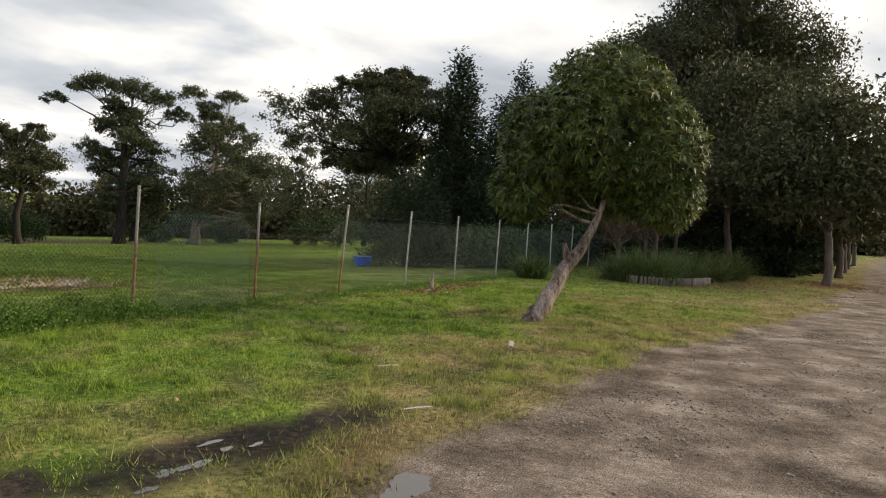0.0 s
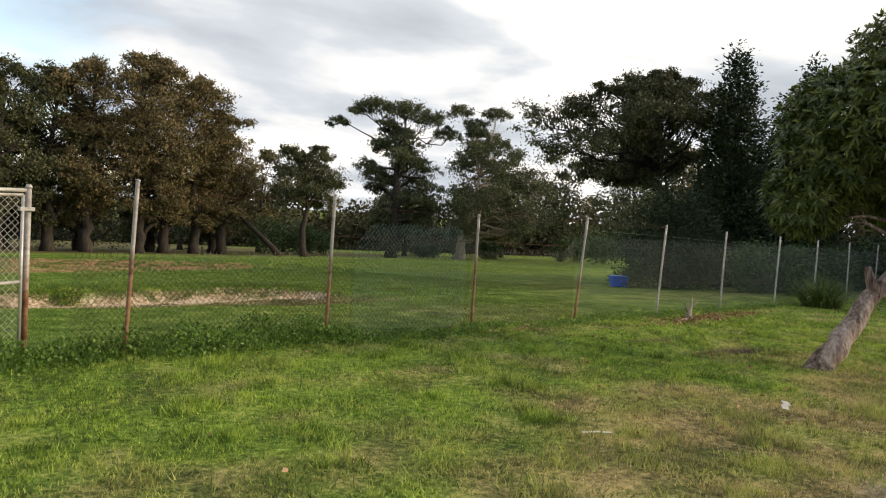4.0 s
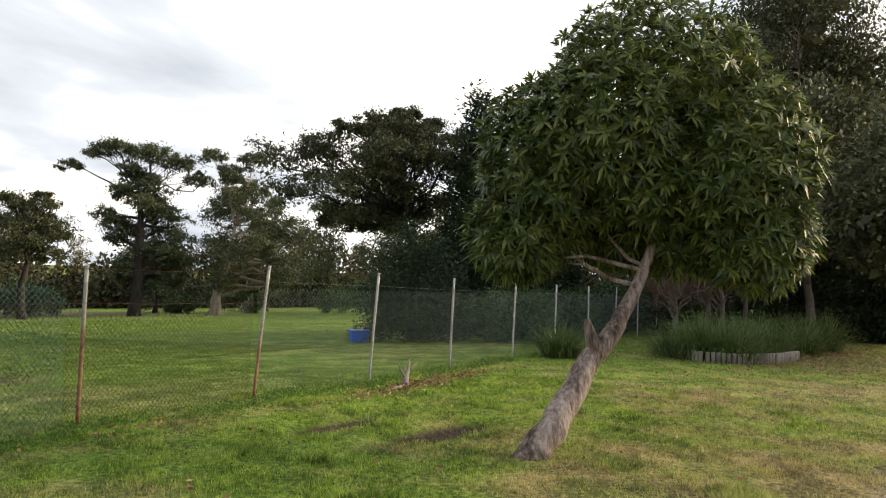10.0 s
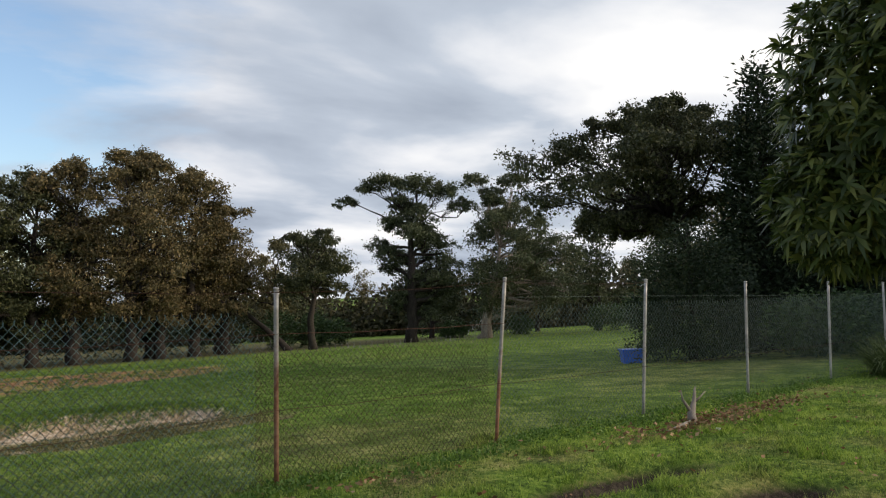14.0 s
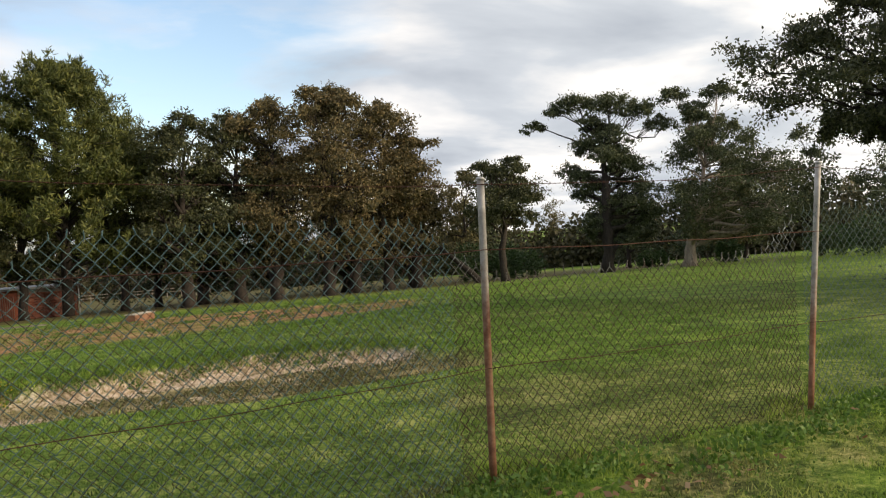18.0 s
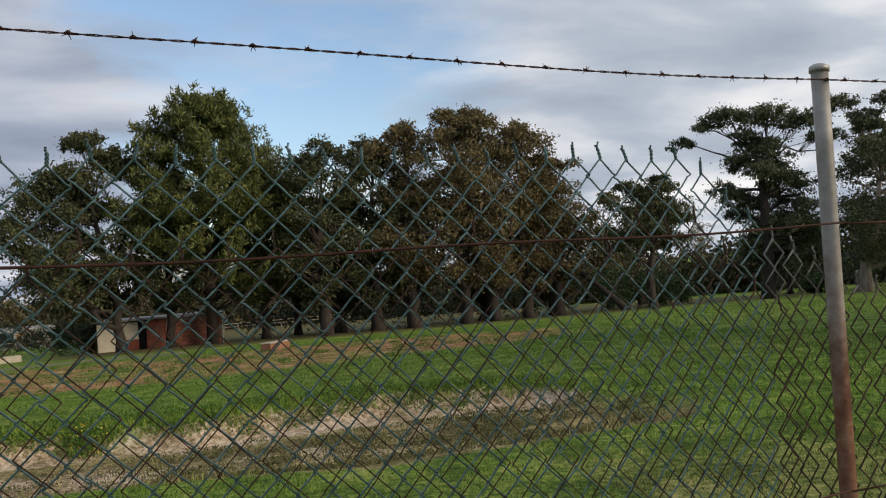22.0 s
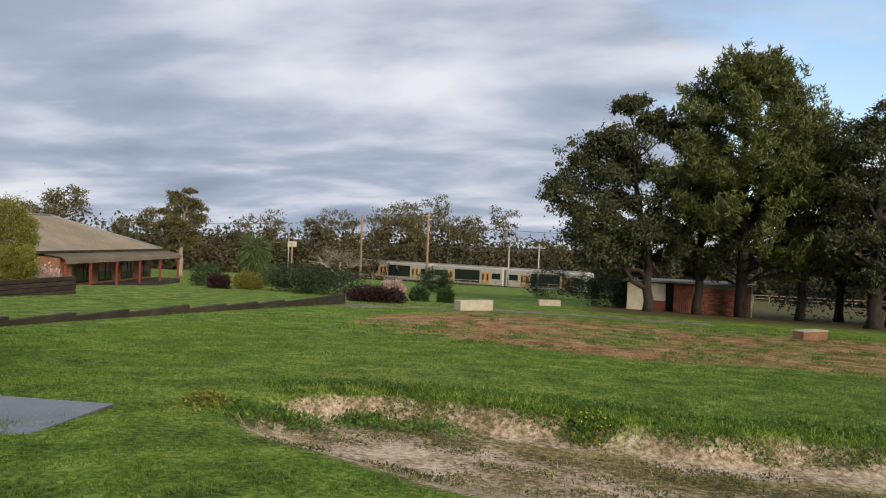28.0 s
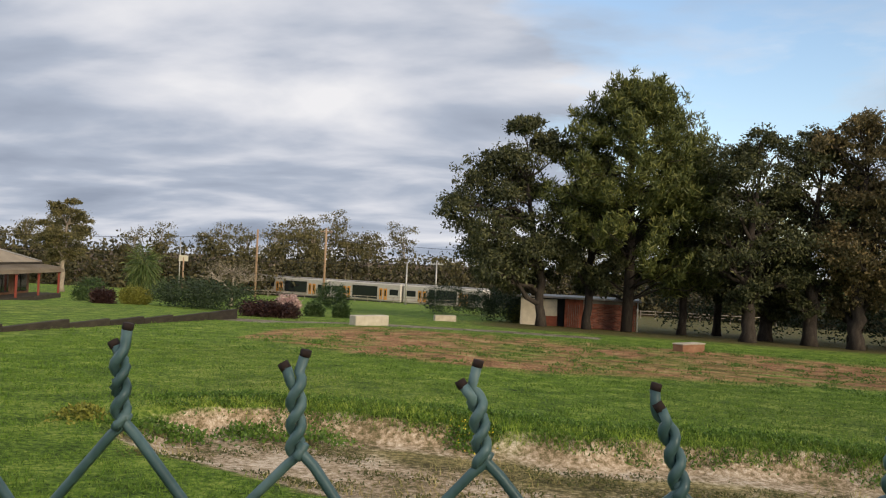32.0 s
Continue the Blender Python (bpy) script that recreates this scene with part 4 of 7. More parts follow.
def tree(name, label, x, y, trunk, radii, blobs, leaf, leaf_size, per, bark, category="tree", group="", seed=1, droop=0.3, cluster=0.9, flat=0.65, whorl=0, sides=9, sink=0.15, first=0.4, twigs=2, extra=(), core=1.6):
    """A tree from its trunk's line (offsets from the base), its radii there, and its masses of leaf: (dx, dy, dz, rx, ry, rz, clusters).
    Each mass gets a limb, each cluster a twig, each cluster `per` leaves."""
    rng = np.random.RandomState(seed)
    base = gz(x, y)
    ob = thing(name, x, y, base, label, category, group)
    wood = Tubes()
    path = np.array(trunk, float)
    dense = np.linspace(0, len(path) - 1, len(path) * 4 - 3)
    path = np.stack([np.interp(dense, np.arange(len(path)), path[:, k]) for k in range(3)], -1)
    rad = np.interp(dense, np.arange(len(radii)), radii)
    path[1:-1, :2] += rng.normal(size=(len(path) - 2, 2)) * rad[1:-1, None] * 0.18
    path[0, 2] -= sink
    flare = rad.copy()
    flare[0] *= 1.35
    wood.add(path, flare, sides)
    for p, r in extra:
        wood.add(p, r, 9)
    centres, sizes = [], []
    if not whorl:
        blobs = [(dx, dy, dz, rx * 1.1, ry * 1.1, rz * 1.1, n) for dx, dy, dz, rx, ry, rz, n in blobs]
    for dx, dy, dz, rx, ry, rz, n in blobs:
        c = np.array([dx, dy, dz])
        k0 = int(np.argmax(path[:, 2] >= min(first, path[-2, 2])))
        below = path[k0 : max(k0 + 1, int(np.sum(path[:, 2] < dz - 0.2 * rz)))]
        start_k = k0 + int(np.argmin(np.linalg.norm(below - (c - [0, 0, rz]), axis=1)))
        r0 = max(rad[start_k] * (0.42 if whorl else 0.6), 0.012)
        arm = limb(rng, path[start_k], c - [0, 0, rz * 0.25], r0, r0 * 0.35, wood, max(5, sides - 3))
        n = int(n * (1 if whorl else 1.9))
        u = rng.normal(size=(n, 3))
        u /= np.linalg.norm(u, axis=1)[:, None]
        u[:, 2] = np.where(u[:, 2] < -0.45, -u[:, 2] * 0.6, u[:, 2])
        q = c + u * rng.uniform(0.2, 1.12, (n, 1)) ** 0.55 * [rx, ry, rz]
        for k, e in enumerate(q):
            if twigs and k % (twigs * 2) == 0:
                limb(rng, arm[rng.randint(2, len(arm))], e, r0 * 0.3, r0 * 0.08, wood, 4, 0.12, 5)
        centres.append(q)
        sizes.append(np.full(n, cluster * (rx * ry * rz) ** (1 / 3) * 0.29))
    part("trunk", wood.mesh("trunk", bark), ob)
    # shaded inner foliage, broader and sparser than the outer sprays
    inner, inner_len = [], []
    for dx, dy, dz, rx, ry, rz, n in blobs:
        m = 0 if core == 0 else max(14, int(n * core * (3 if whorl else 1.7)))
        u = rng.normal(size=(m, 3))
        u *= rng.uniform(0, 1, (m, 1)) ** 0.5 / np.linalg.norm(u, axis=1)[:, None]
        inner.append(np.array([dx, dy, dz]) + u * np.array([rx, ry, rz]) * 0.75)
        inner_len.append(np.full(m, (rx * ry * rz) ** (1 / 3) * 0.2))
    inner, inner_len = np.concatenate(inner), np.concatenate(inner_len)
    if whorl:
        v, f = rosettes(rng, blobs, per, whorl, leaf_size)
        iv, jf = leaves(rng, inner, inner_len, inner_len * 0.22, droop, None, 0.15)
    else:
        centres = np.concatenate(centres)
        sizes = np.concatenate(sizes) * np.exp(rng.normal(size=len(centres)) * 0.35)
        m = max(6, int(per * 0.85))
        off = rng.normal(size=(len(centres) * m, 3)) * [1, 1, flat] * np.repeat(sizes, m)[:, None] * 0.62
        off[:, 2] -= 0.35 * np.abs(rng.normal(size=len(off))) * np.repeat(sizes, m) * droop
        v, f = leaves(rng, np.repeat(centres, m, 0) + off, leaf_size * 0.86, leaf_size * 0.2, droop, None, 0.12)
        iv, jf = leaves(rng, inner, inner_len, inner_len * 0.3, droop, None, 0.15)
    v, f = np.concatenate([v, iv]), np.concatenate([f, jf + len(v)])
    part("crown", mesh_from("crown", v, f, [leaf]), ob)
    return ob


def rosettes(rng, blobs, per, whorl, length):
    """Whorls of long leaves on the outer shell of the joined leaf masses, each leaf arched over its length."""
    B = np.array([b[:6] for b in blobs])
    tips, axes = [], []
    for k, (dx, dy, dz, rx, ry, rz, n) in enumerate(blobs):
        m = n * per
        u = rng.normal(size=(m, 3))
        u /= np.linalg.norm(u, axis=1)[:, None]
        q = np.array([dx, dy, dz]) + u * [rx, ry, rz] * rng.uniform(0.78, 1.06, (m, 1))
        inside = np.zeros(m, bool)
        for j, b in enumerate(B):
            if j != k:
                inside |= (((q - b[:3]) / b[3:]) ** 2).sum(1) < 0.55
        tips.append(q[~inside])
        axes.append((u / [rx, ry, rz])[~inside])
    tips, axes = np.concatenate(tips), np.concatenate(axes)
    axes = axes / np.linalg.norm(axes, axis=1)[:, None] * 0.8 + [0, 0, 0.5] + rng.normal(size=axes.shape) * 0.22
    axes /= np.linalg.norm(axes, axis=1)[:, None]
    n = len(tips) * whorl
    ax = np.repeat(axes, whorl, 0)
    base = np.repeat(tips, whorl, 0)
    p = np.cross(ax, [0.31, 0.95, 0.1])
    p /= np.linalg.norm(p, axis=1)[:, None]
    w = np.cross(ax, p)
    phi = np.tile(np.arange(whorl) * 2.4, len(tips)) + np.repeat(rng.uniform(0, 6.28, len(tips)), whorl)
    th = np.radians(rng.uniform(38, 92, n))
    out = p * np.cos(phi)[:, None] + w * np.sin(phi)[:, None]
    d = ax * np.cos(th)[:, None] + out * np.sin(th)[:, None]
    side = np.cross(d, ax)
    side /= np.linalg.norm(side, axis=1)[:, None] + 1e-9
    ln = (length * rng.uniform(0.65, 1.25, n))[:, None]
    hw = ln * 0.13
    mid = base + d * ln * 0.5
    tip = base + d * ln + [0, 0, -1] * ln * rng.uniform(0.05, 0.35, (n, 1))
    v = np.stack([base - side * hw * 0.25, base + side * hw * 0.25, mid - side * hw, mid + side * hw, tip - side * hw * 0.12, tip + side * hw * 0.12], 1).reshape(-1, 3)
    i = np.arange(n)[:, None] * 6
    return v, np.concatenate([i + [0, 1, 3, 2], i + [2, 3, 5, 4]])


def mass(seed, n, zs, cx, cy, rs, share=0.42, clusters=16, flat=0.8):
    """n overlapping leaf masses inside a crown given by its centre line and radius at several heights."""
    rng = np.random.RandomState(seed)
    out = []
    for k in range(n):
        z = np.interp((k + rng.rand()) / n, np.linspace(0, 1, len(zs)), zs)
        r = np.interp(z, zs, rs)
        a, q = rng.uniform(0, 2 * math.pi), r * (1 - share * 0.7) * math.sqrt(rng.rand())
        b = r * share * rng.uniform(0.7, 1.3)
        out.append((np.interp(z, zs, cx) + q * math.cos(a), np.interp(z, zs, cy) + q * math.sin(a), z, b, b, b * flat * rng.uniform(0.8, 1.2), clusters))
    return out


# the leaning broad-leaved tree beside the track
tree("leaning_tree", "leaning evergreen tree with pale peeling bark and large glossy leaves", 7.85, -4.62,
     [(0, 0, 0), (0.55, -0.2, 0.55), (1.1, -0.42, 1.15), (1.5, -0.6, 1.62), (1.77, -0.75, 2.1), (1.92, -0.85, 2.8), (1.98, -0.9, 3.7)],
     [0.18, 0.152, 0.122, 0.088, 0.066, 0.046, 0.022],
     [(1.8, -0.75, 4.35, 1.2, 1.25, 1.05, 60), (1.45, 0.35, 3.4, 0.95, 0.95, 1.05, 52), (1.95, -1.75, 3.4, 0.95, 0.9, 1.05, 52), (2.5, -0.7, 3.4, 0.9, 1.05, 1.05, 44), (1.05, -0.4, 3.75, 0.8, 0.95, 0.75, 40),
      (1.3, 0.75, 2.5, 0.65, 0.62, 0.62, 40), (2.1, -1.95, 2.5, 0.75, 0.65, 0.65, 40), (2.5, -0.9, 2.6, 0.8, 0.95, 0.6, 34), (1.8, -0.7, 3.3, 1.0, 1.15, 0.8, 40), (2.35, -0.2, 2.6, 0.6, 0.7, 0.5, 36)],
     LEAF_BROAD, 0.145, 19, BARK_PEEL, seed=3, cluster=0.95, whorl=10, sides=14, first=1.75,
     extra=[([(1.02, -0.4, 1.02), (0.96, -0.32, 1.28), (0.93, -0.28, 1.45)], [0.10, 0.07, 0.045]), ([(1.7, -0.7, 2.05), (1.45, -0.1, 2.2), (1.35, 0.5, 2.15)], [0.03, 0.022, 0.01])])


def stub():
    rng = np.random.RandomState(8)
    ob = thing("broken_branch", 11.9, -0.62, gz(11.9, -0.62), "grey broken branch stump among fallen leaves by the fence", "branch")
    t = Tubes()
    t.add([(-0.15, -0.1, -0.05), (0.0, 0, 0.12), (0.12, 0.02, 0.28), (0.2, 0.05, 0.45)], [0.07, 0.055, 0.03, 0.01], 8)
    t.add([(0, 0, 0.12), (-0.1, 0.06, 0.3), (-0.08, 0.1, 0.42)], [0.03, 0.018, 0.006], 6)
    t.add([(0.1, 0, 0.25), (0.32, -0.04, 0.38)], [0.016, 0.005], 6)
    t.add([(-0.1, -0.05, 0.02), (-0.6, -0.2, 0.05), (-1.0, -0.25, 0.04)], [0.03, 0.02, 0.01], 6)
    part("branch", t.mesh("branch", TIMBER_GREY), ob)


stub()

# dark conifers, the cone-shaped bush and the spreading tree behind the fence
tree("spreading_tree", "wide dark gum with two leaning trunks behind the fence", 30.5, 8.6,
     [(0, 0, 0), (-0.5, 0.3, 1.8), (-1.2, 0.7, 3.4), (-2.2, 1.3, 5.0)], [0.28, 0.24, 0.19, 0.12],
     mass(514, 46, [4.4, 5.6, 7.0, 8.2, 9.2], [-3.6, -2.6, -2.0, -1.6, -1.2], [3.0, 2.4, 2.0, 1.6, 1.2], [3.0, 5.0, 5.6, 4.6, 2.4], 0.23, 12, 0.55),
     LEAF_GUM_DARK, 0.16, 90, BARK_DARK, seed=5, droop=0.5, flat=0.55)


def conifer(name, label, x, y, h, r, leaf, seed, layers=26, per=230, size=0.2, shape=1.0, group="", skirt=0.2, wood=True, point=1.0):
    rng = np.random.RandomState(seed)
    ob = thing(name, x, y, gz(x, y), label, "conifer" if h > 2.5 else "shrub", group)
    if wood:
        part("trunk", Tubes().add([(0, 0, -0.1), (0.02 * h, 0, h * 0.5), (0, 0, h * 0.96)], [0.03 * h + 0.03, 0.02 * h, 0.01], 8).mesh("trunk", BARK_DARK), ob)
    pts, way = [], []
    for k in range(layers):
        u = (k + rng.rand()) / layers
        z = skirt + (h - skirt) * u
        prof = (min(1.0, (1 - u) ** shape * 1.25 + 0.02) if point else math.sqrt(max(0.02, 1 - (2 * u - 1) ** 2)))
        for _ in range(max(4, int(12 * prof) + 2)):
            a, q = rng.uniform(0, 2 * math.pi), r * prof * (rng.uniform(0.1, 1.15) ** 0.7 if point else rng.uniform(0.5, 1.12))
            c = np.array([math.cos(a) * q, math.sin(a) * q, z + rng.normal() * 0.1])
            n = int(per * (0.35 + prof) / 9)
            pts.append(c + rng.normal(size=(n, 3)) * [r * 0.15, r * 0.15, 0.12 + h * 0.012])
            d = rng.normal(size=(n, 3)) * 0.6
            d[:, 0] += math.cos(a)
            d[:, 1] += math.sin(a)
            d[:, 2] += 0.35
            way.append(d)
    v, f = leaves(rng, np.concatenate(pts), size, size * 0.2, 0, np.concatenate(way), 0.1)
    part("crown", mesh_from("crown", v, f, [leaf]), ob)
    return ob


conifer("tall_conifer", "tall dark narrow conifer behind the fence", 28.9, 6.4, 10.0, 1.45, LEAF_CONIFER, 11, 54, 330, 0.2, 0.55, "dark conifers")
conifer("tall_conifer", "tall dark narrow conifer behind the fence", 31.6, 5.2, 8.3, 1.5, LEAF_CONIFER, 14, 44, 300, 0.2, 0.55, "dark conifers")
conifer("tall_conifer", "tall dark narrow conifer behind the fence", 35.9, 5.8, 10.6, 1.4, LEAF_CONIFER, 12, 54, 320, 0.2, 0.62, "dark conifers")
conifer("cone_bush", "dense dark green bush beside the blue tub", 24.2, 6.6, 4.1, 1.7, LEAF_CONIFER, 13, 34, 420, 0.13, 0.5, "", 0.1)
for k, (x, y, r, h) in enumerate(((25.4, 3.1, 1.5, 1.75), (27.6, 3.2, 1.4, 1.6), (29.6, 3.0, 1.5, 1.7), (32.0, 2.6, 1.6, 1.8), (35.0, 2.4, 1.8, 2.2), (38.5, 2.2, 2.0, 2.6), (42, 2.0, 2.2, 2.4))):
    conifer("round_bush", "rounded dark green bush behind the mesh", x, y, h, r, LEAF_CONIFER if k % 2 else LEAF_SHRUB, 20 + k, 18, 200, 0.17, 0.5, "bushes behind the fence", 0.0, False, 0)


# street row and tall gums beyond the garden bed
def row_tree(x, y, h, seed, leaf, label, spread=2.6):
    s = spread
    return tree("row_tree", label, x, y, [(0, 0, 0), (0.05, -0.05, 1.1), (-0.1, 0.1, 2.2), (0.1, 0.0, h * 0.62)], [0.2, 0.17, 0.15, 0.07],
                [(0, 0, h * 0.80, s * 0.8, s * 0.8, h * 0.2, 60), (s * 0.55, -s * 0.4, h * 0.60, s * 0.7, s * 0.7, h * 0.18, 50), (-s * 0.55, s * 0.5, h * 0.58, s * 0.75, s * 0.75, h * 0.19, 50), (-s * 0.4, -s * 0.6, h * 0.52, s * 0.7, s * 0.7, h * 0.18, 44), (s * 0.5, s * 0.5, h * 0.48, s * 0.7, s * 0.7, h * 0.18, 40), (-s * 0.3, 0, h * 0.40, s * 0.8, s * 0.9, h * 0.13, 34)],
                leaf, 0.27 if x < 45 else 0.4, 54 if x < 45 else 16, BARK_GREY, "tree", "trees along the track", seed, 0.4)


row_tree(31.0, -9.95, 8.4, 31, LEAF_GUM_DARK, "dark evergreen street tree with leaves fallen round its trunk", 3.5)
row_tree(40.5, -10.7, 7.0, 32, LEAF_GUM_DARK, "dark evergreen street tree along the track", 2.9)
row_tree(50.0, -11.2, 7.4, 33, LEAF_GUM_DARK, "dark evergreen street tree along the track", 3.0)
row_tree(60.0, -11.8, 7.0, 34, LEAF_GUM_DARK, "dark evergreen street tree along the track", 3.0)
row_tree(73.0, -12.8, 7.5, 35, LEAF_GUM_DARK, "dark evergreen street tree along the track", 3.2)
for k, (x, y, r, h) in enumerate(((33.5, -1.2, 2.2, 4.2), (37.0, -4.6, 2.4, 5.0), (41.0, -3.2, 2.6, 5.6), (46.0, -6.0, 2.8, 5.4), (52.0, -6.5, 3.0, 6.0), (58.0, -7.0, 3.2, 6.0), (40.5, -7.8, 1.6, 1.9), (45.0, -8.6, 1.7, 2.0), (50.5, -9.0, 1.7, 1.9), (37.0, -7.4, 1.2, 1.1))):
    conifer("dense_shrub", "dense dark shrub filling the space under the trees", x, y, h, r, LEAF_CONIFER, 160 + k, 22, 150, 0.3, 0.5, "shrubs under the trees", 0.0, False, 0)
row_tree(34.5, -5.6, 10.4, 36, LEAF_GUM_DARK, "tall dense evergreen tree behind the garden bed", 3.3)
row_tree(43.0, -6.2, 10.5, 37, LEAF_GUM_DARK, "tall dense evergreen tree behind the garden bed", 3.4)
tree("tall_gum", "tall gum rising over the garden bed", 47.0, -3.0, [(0, 0, 0), (0.3, 0, 4), (0, 0.4, 8), (0.4, 0, 11.5)], [0.4, 0.33, 0.25, 0.1],
     [(0, 0, 14.5, 3.6, 3.6, 2.6, 80), (-2.5, 2.5, 12.2, 2.8, 2.8, 2.0, 56), (2.6, -2.4, 12.4, 2.8, 2.8, 2.0, 56), (0, -3.4, 10, 2.4, 2.4, 1.8, 40), (-2.0, 3.4, 9.4, 2.4, 2.4, 1.6, 40), (0, 0, 10, 3, 3, 2, 40)],
     LEAF_GUM_DARK, 0.27, 78, BARK_PALE, seed=41, droop=0.6, group="tall gums beyond the bed")
tree("tall_gum", "tall gum rising over the garden bed", 42.0, -4.4, [(0, 0, 0), (0.3, 0, 4), (0, 0.4, 8), (0.4, 0, 11.5)], [0.4, 0.33, 0.25, 0.1],
     [(0, 0, 15.4, 3.2, 3.2, 2.4, 70), (-2.0, 2.5, 11.8, 2.6, 2.6, 2.0, 56), (2.0, -2.8, 12.4, 2.8, 2.8, 2.2, 60), (0, -3.6, 9.4, 2.6, 2.6, 2.0, 50), (-1.4, 3.2, 8.6, 2.6, 2.6, 2.0, 46), (0, 0, 9, 3, 3, 2.4, 56)],
     LEAF_GUM_DARK, 0.27, 78, BARK_PALE, seed=43, droop=0.6, group="tall gums beyond the bed")
tree("tall_gum", "tall gum rising over the garden bed", 44.0, 0.2, [(0, 0, 0), (0.3, 0, 4), (0, 0.4, 8), (0.4, 0, 10.5)], [0.36, 0.3, 0.22, 0.1],
     [(0, 0, 12.5, 2.8, 2.8, 2.0, 60), (-2.0, 2.0, 10.6, 2.4, 2.4, 1.7, 46), (2.0, -2.0, 10.4, 2.4, 2.4, 1.7, 46), (0, 0, 8.6, 2.6, 2.6, 1.7, 40)],
     LEAF_GUM, 0.24, 66, BARK_PALE, seed=42, droop=0.6, group="tall gums beyond the bed")


def bare_tree(x, y, h, seed):
    rng = np.random.RandomState(seed)
    ob = thing("bare_tree", x, y, gz(x, y), "leafless tree with fine reddish brown twigs", "tree", "bare trees in the bed")
    t = Tubes()
    t.add([(0, 0, -0.1), (0.1, 0, h * 0.35), (0, 0.1, h * 0.6)], [0.1, 0.08, 0.05], 7)
    ends = []
    for _ in range(26):
        a = rng.uniform(0, 2 * math.pi)
        s = np.array([0.05, 0.05, h * rng.uniform(0.25, 0.6)])
        e = s + np.array([math.cos(a), math.sin(a), rng.uniform(0.7, 1.6)]) * h * rng.uniform(0.16, 0.32)
        limb(rng, s, e, 0.03, 0.012, t, 5)
        ends.append((s, e))
    part("trunk", t.mesh("trunk", BARK_GREY), ob)
    c = np.concatenate([s + (e - s) * rng.uniform(0.4, 1.15, (90, 1)) + rng.normal(size=(90, 3)) * 0.18 for s, e in ends])
    d = rng.normal(size=c.shape) * 0.6 + [0, 0, 0.8]
    v, f = leaves(rng, c, 0.55, 0.006, 0, d, 0.1)
    part("twig_mass", mesh_from("twig_mass", v, f, [TWIG]), ob, "fine bare twigs")


for k, (x, y, h) in enumerate(((27.5, -3.4, 4.2), (29.5, -2.6, 5.0), (31.5, -3.6, 5.5), (36.5, -3.0, 11.0), (38.0, -1.6, 11.5), (26.0, -2.2, 3.6))):
    bare_tree(x, y, h, 60 + k)


def strap_clump(name, x, y, r, n, length, seed, label, group=""):
    rng = np.random.RandomState(seed)
    ob = thing(name, x, y, gz(x, y), label, "plant", group)
    a = rng.uniform(0, 2 * np.pi, n)
    base = np.stack([np.cos(a), np.sin(a), 0 * a], -1) * (r * np.sqrt(rng.uniform(0, 1, n)))[:, None]
    out = base / (r + 1e-6) + rng.normal(size=(n, 3)) * 0.35
    ln = length * rng.uniform(0.6, 1.15, n)
    w = 0.011 * np.ones(n)
    side = np.stack([-np.sin(a), np.cos(a), 0 * a], -1)
    tilt = np.clip(np.linalg.norm(out[:, :2], axis=1), 0.1, 1.4)
    hor = out * [1, 1, 0]
    hor /= np.linalg.norm(hor, axis=1)[:, None] + 1e-6
    segs = [0, 0.35, 0.7, 1.0]
    rows = []
    for s in segs:
        ang = tilt * (0.25 + 1.2 * s)
        p = base + hor * (ln * s * np.sin(ang * 0.8))[:, None] + np.array([0, 0, 1]) * (ln * s * np.cos(ang * 0.75))[:, None]
        ww = (w * (1 - 0.93 * s**2))[:, None]
        rows.append(np.stack([p - side * ww, p + side * ww], 1))
    v = np.stack(rows, 1).reshape(-1, 3)
    k = np.arange(n)[:, None] * 8
    f = np.concatenate([np.stack([k[:, 0] + 2 * i, k[:, 0] + 2 * i + 1, k[:, 0] + 2 * i + 3, k[:, 0] + 2 * i + 2], -1) for i in range(3)])
    part("leaves", mesh_from("leaves", v, f, [LEAF_STRAP]), ob)


rng_bed = random.Random(5)
for k in range(30):
    x = 21.9 + 8.2 * rng_bed.random()
    y = -4.25 - 0.24 * (x - 21.9) + rng_bed.uniform(-0.6, 1.5)
    strap_clump("strap_plant", x, y, 0.5, 260, rng_bed.uniform(1.0, 1.45), 100 + k, "clump of arching dark green strap leaves in the garden bed", "strap plants in the bed")
strap_clump("strap_bush", 19.4, -0.75, 0.5, 700, 0.95, 150, "large clump of strap leaves against the fence")

edging = thing("log_edging", 22.2, -3.9, gz(22.2, -3.9), "row of short upright weathered logs edging the garden bed", "edging")
edge_line = [(22.0, -3.1), (21.3, -4.0), (21.5, -4.9), (22.7, -5.55), (24.4, -6.0)]
step_n = 0
for (ax, ay), (bx, by) in zip(edge_line, edge_line[1:]):
    ln = math.hypot(bx - ax, by - ay)
    for k in range(int(ln / 0.13)):
        s = (k + 0.5) * 0.13 / ln
        x, y = ax + (bx - ax) * s, ay + (by - ay) * s
        h = 0.27 + 0.05 * math.sin(step_n * 2.3)
        log = part("log", Tubes().add([(0, 0, -0.1), (0, 0, h - 0.012), (0, 0, h)], [0.055, 0.055, 0.045], 8).mesh("log", TIMBER_GREY) if step_n < 3 else bpy.data.meshes["log"], edging)
        log.matrix_local = edging.matrix_world.inverted() @ pose(x, y, gz(x, y), 0, 0, 40 * step_n)
        step_n += 1

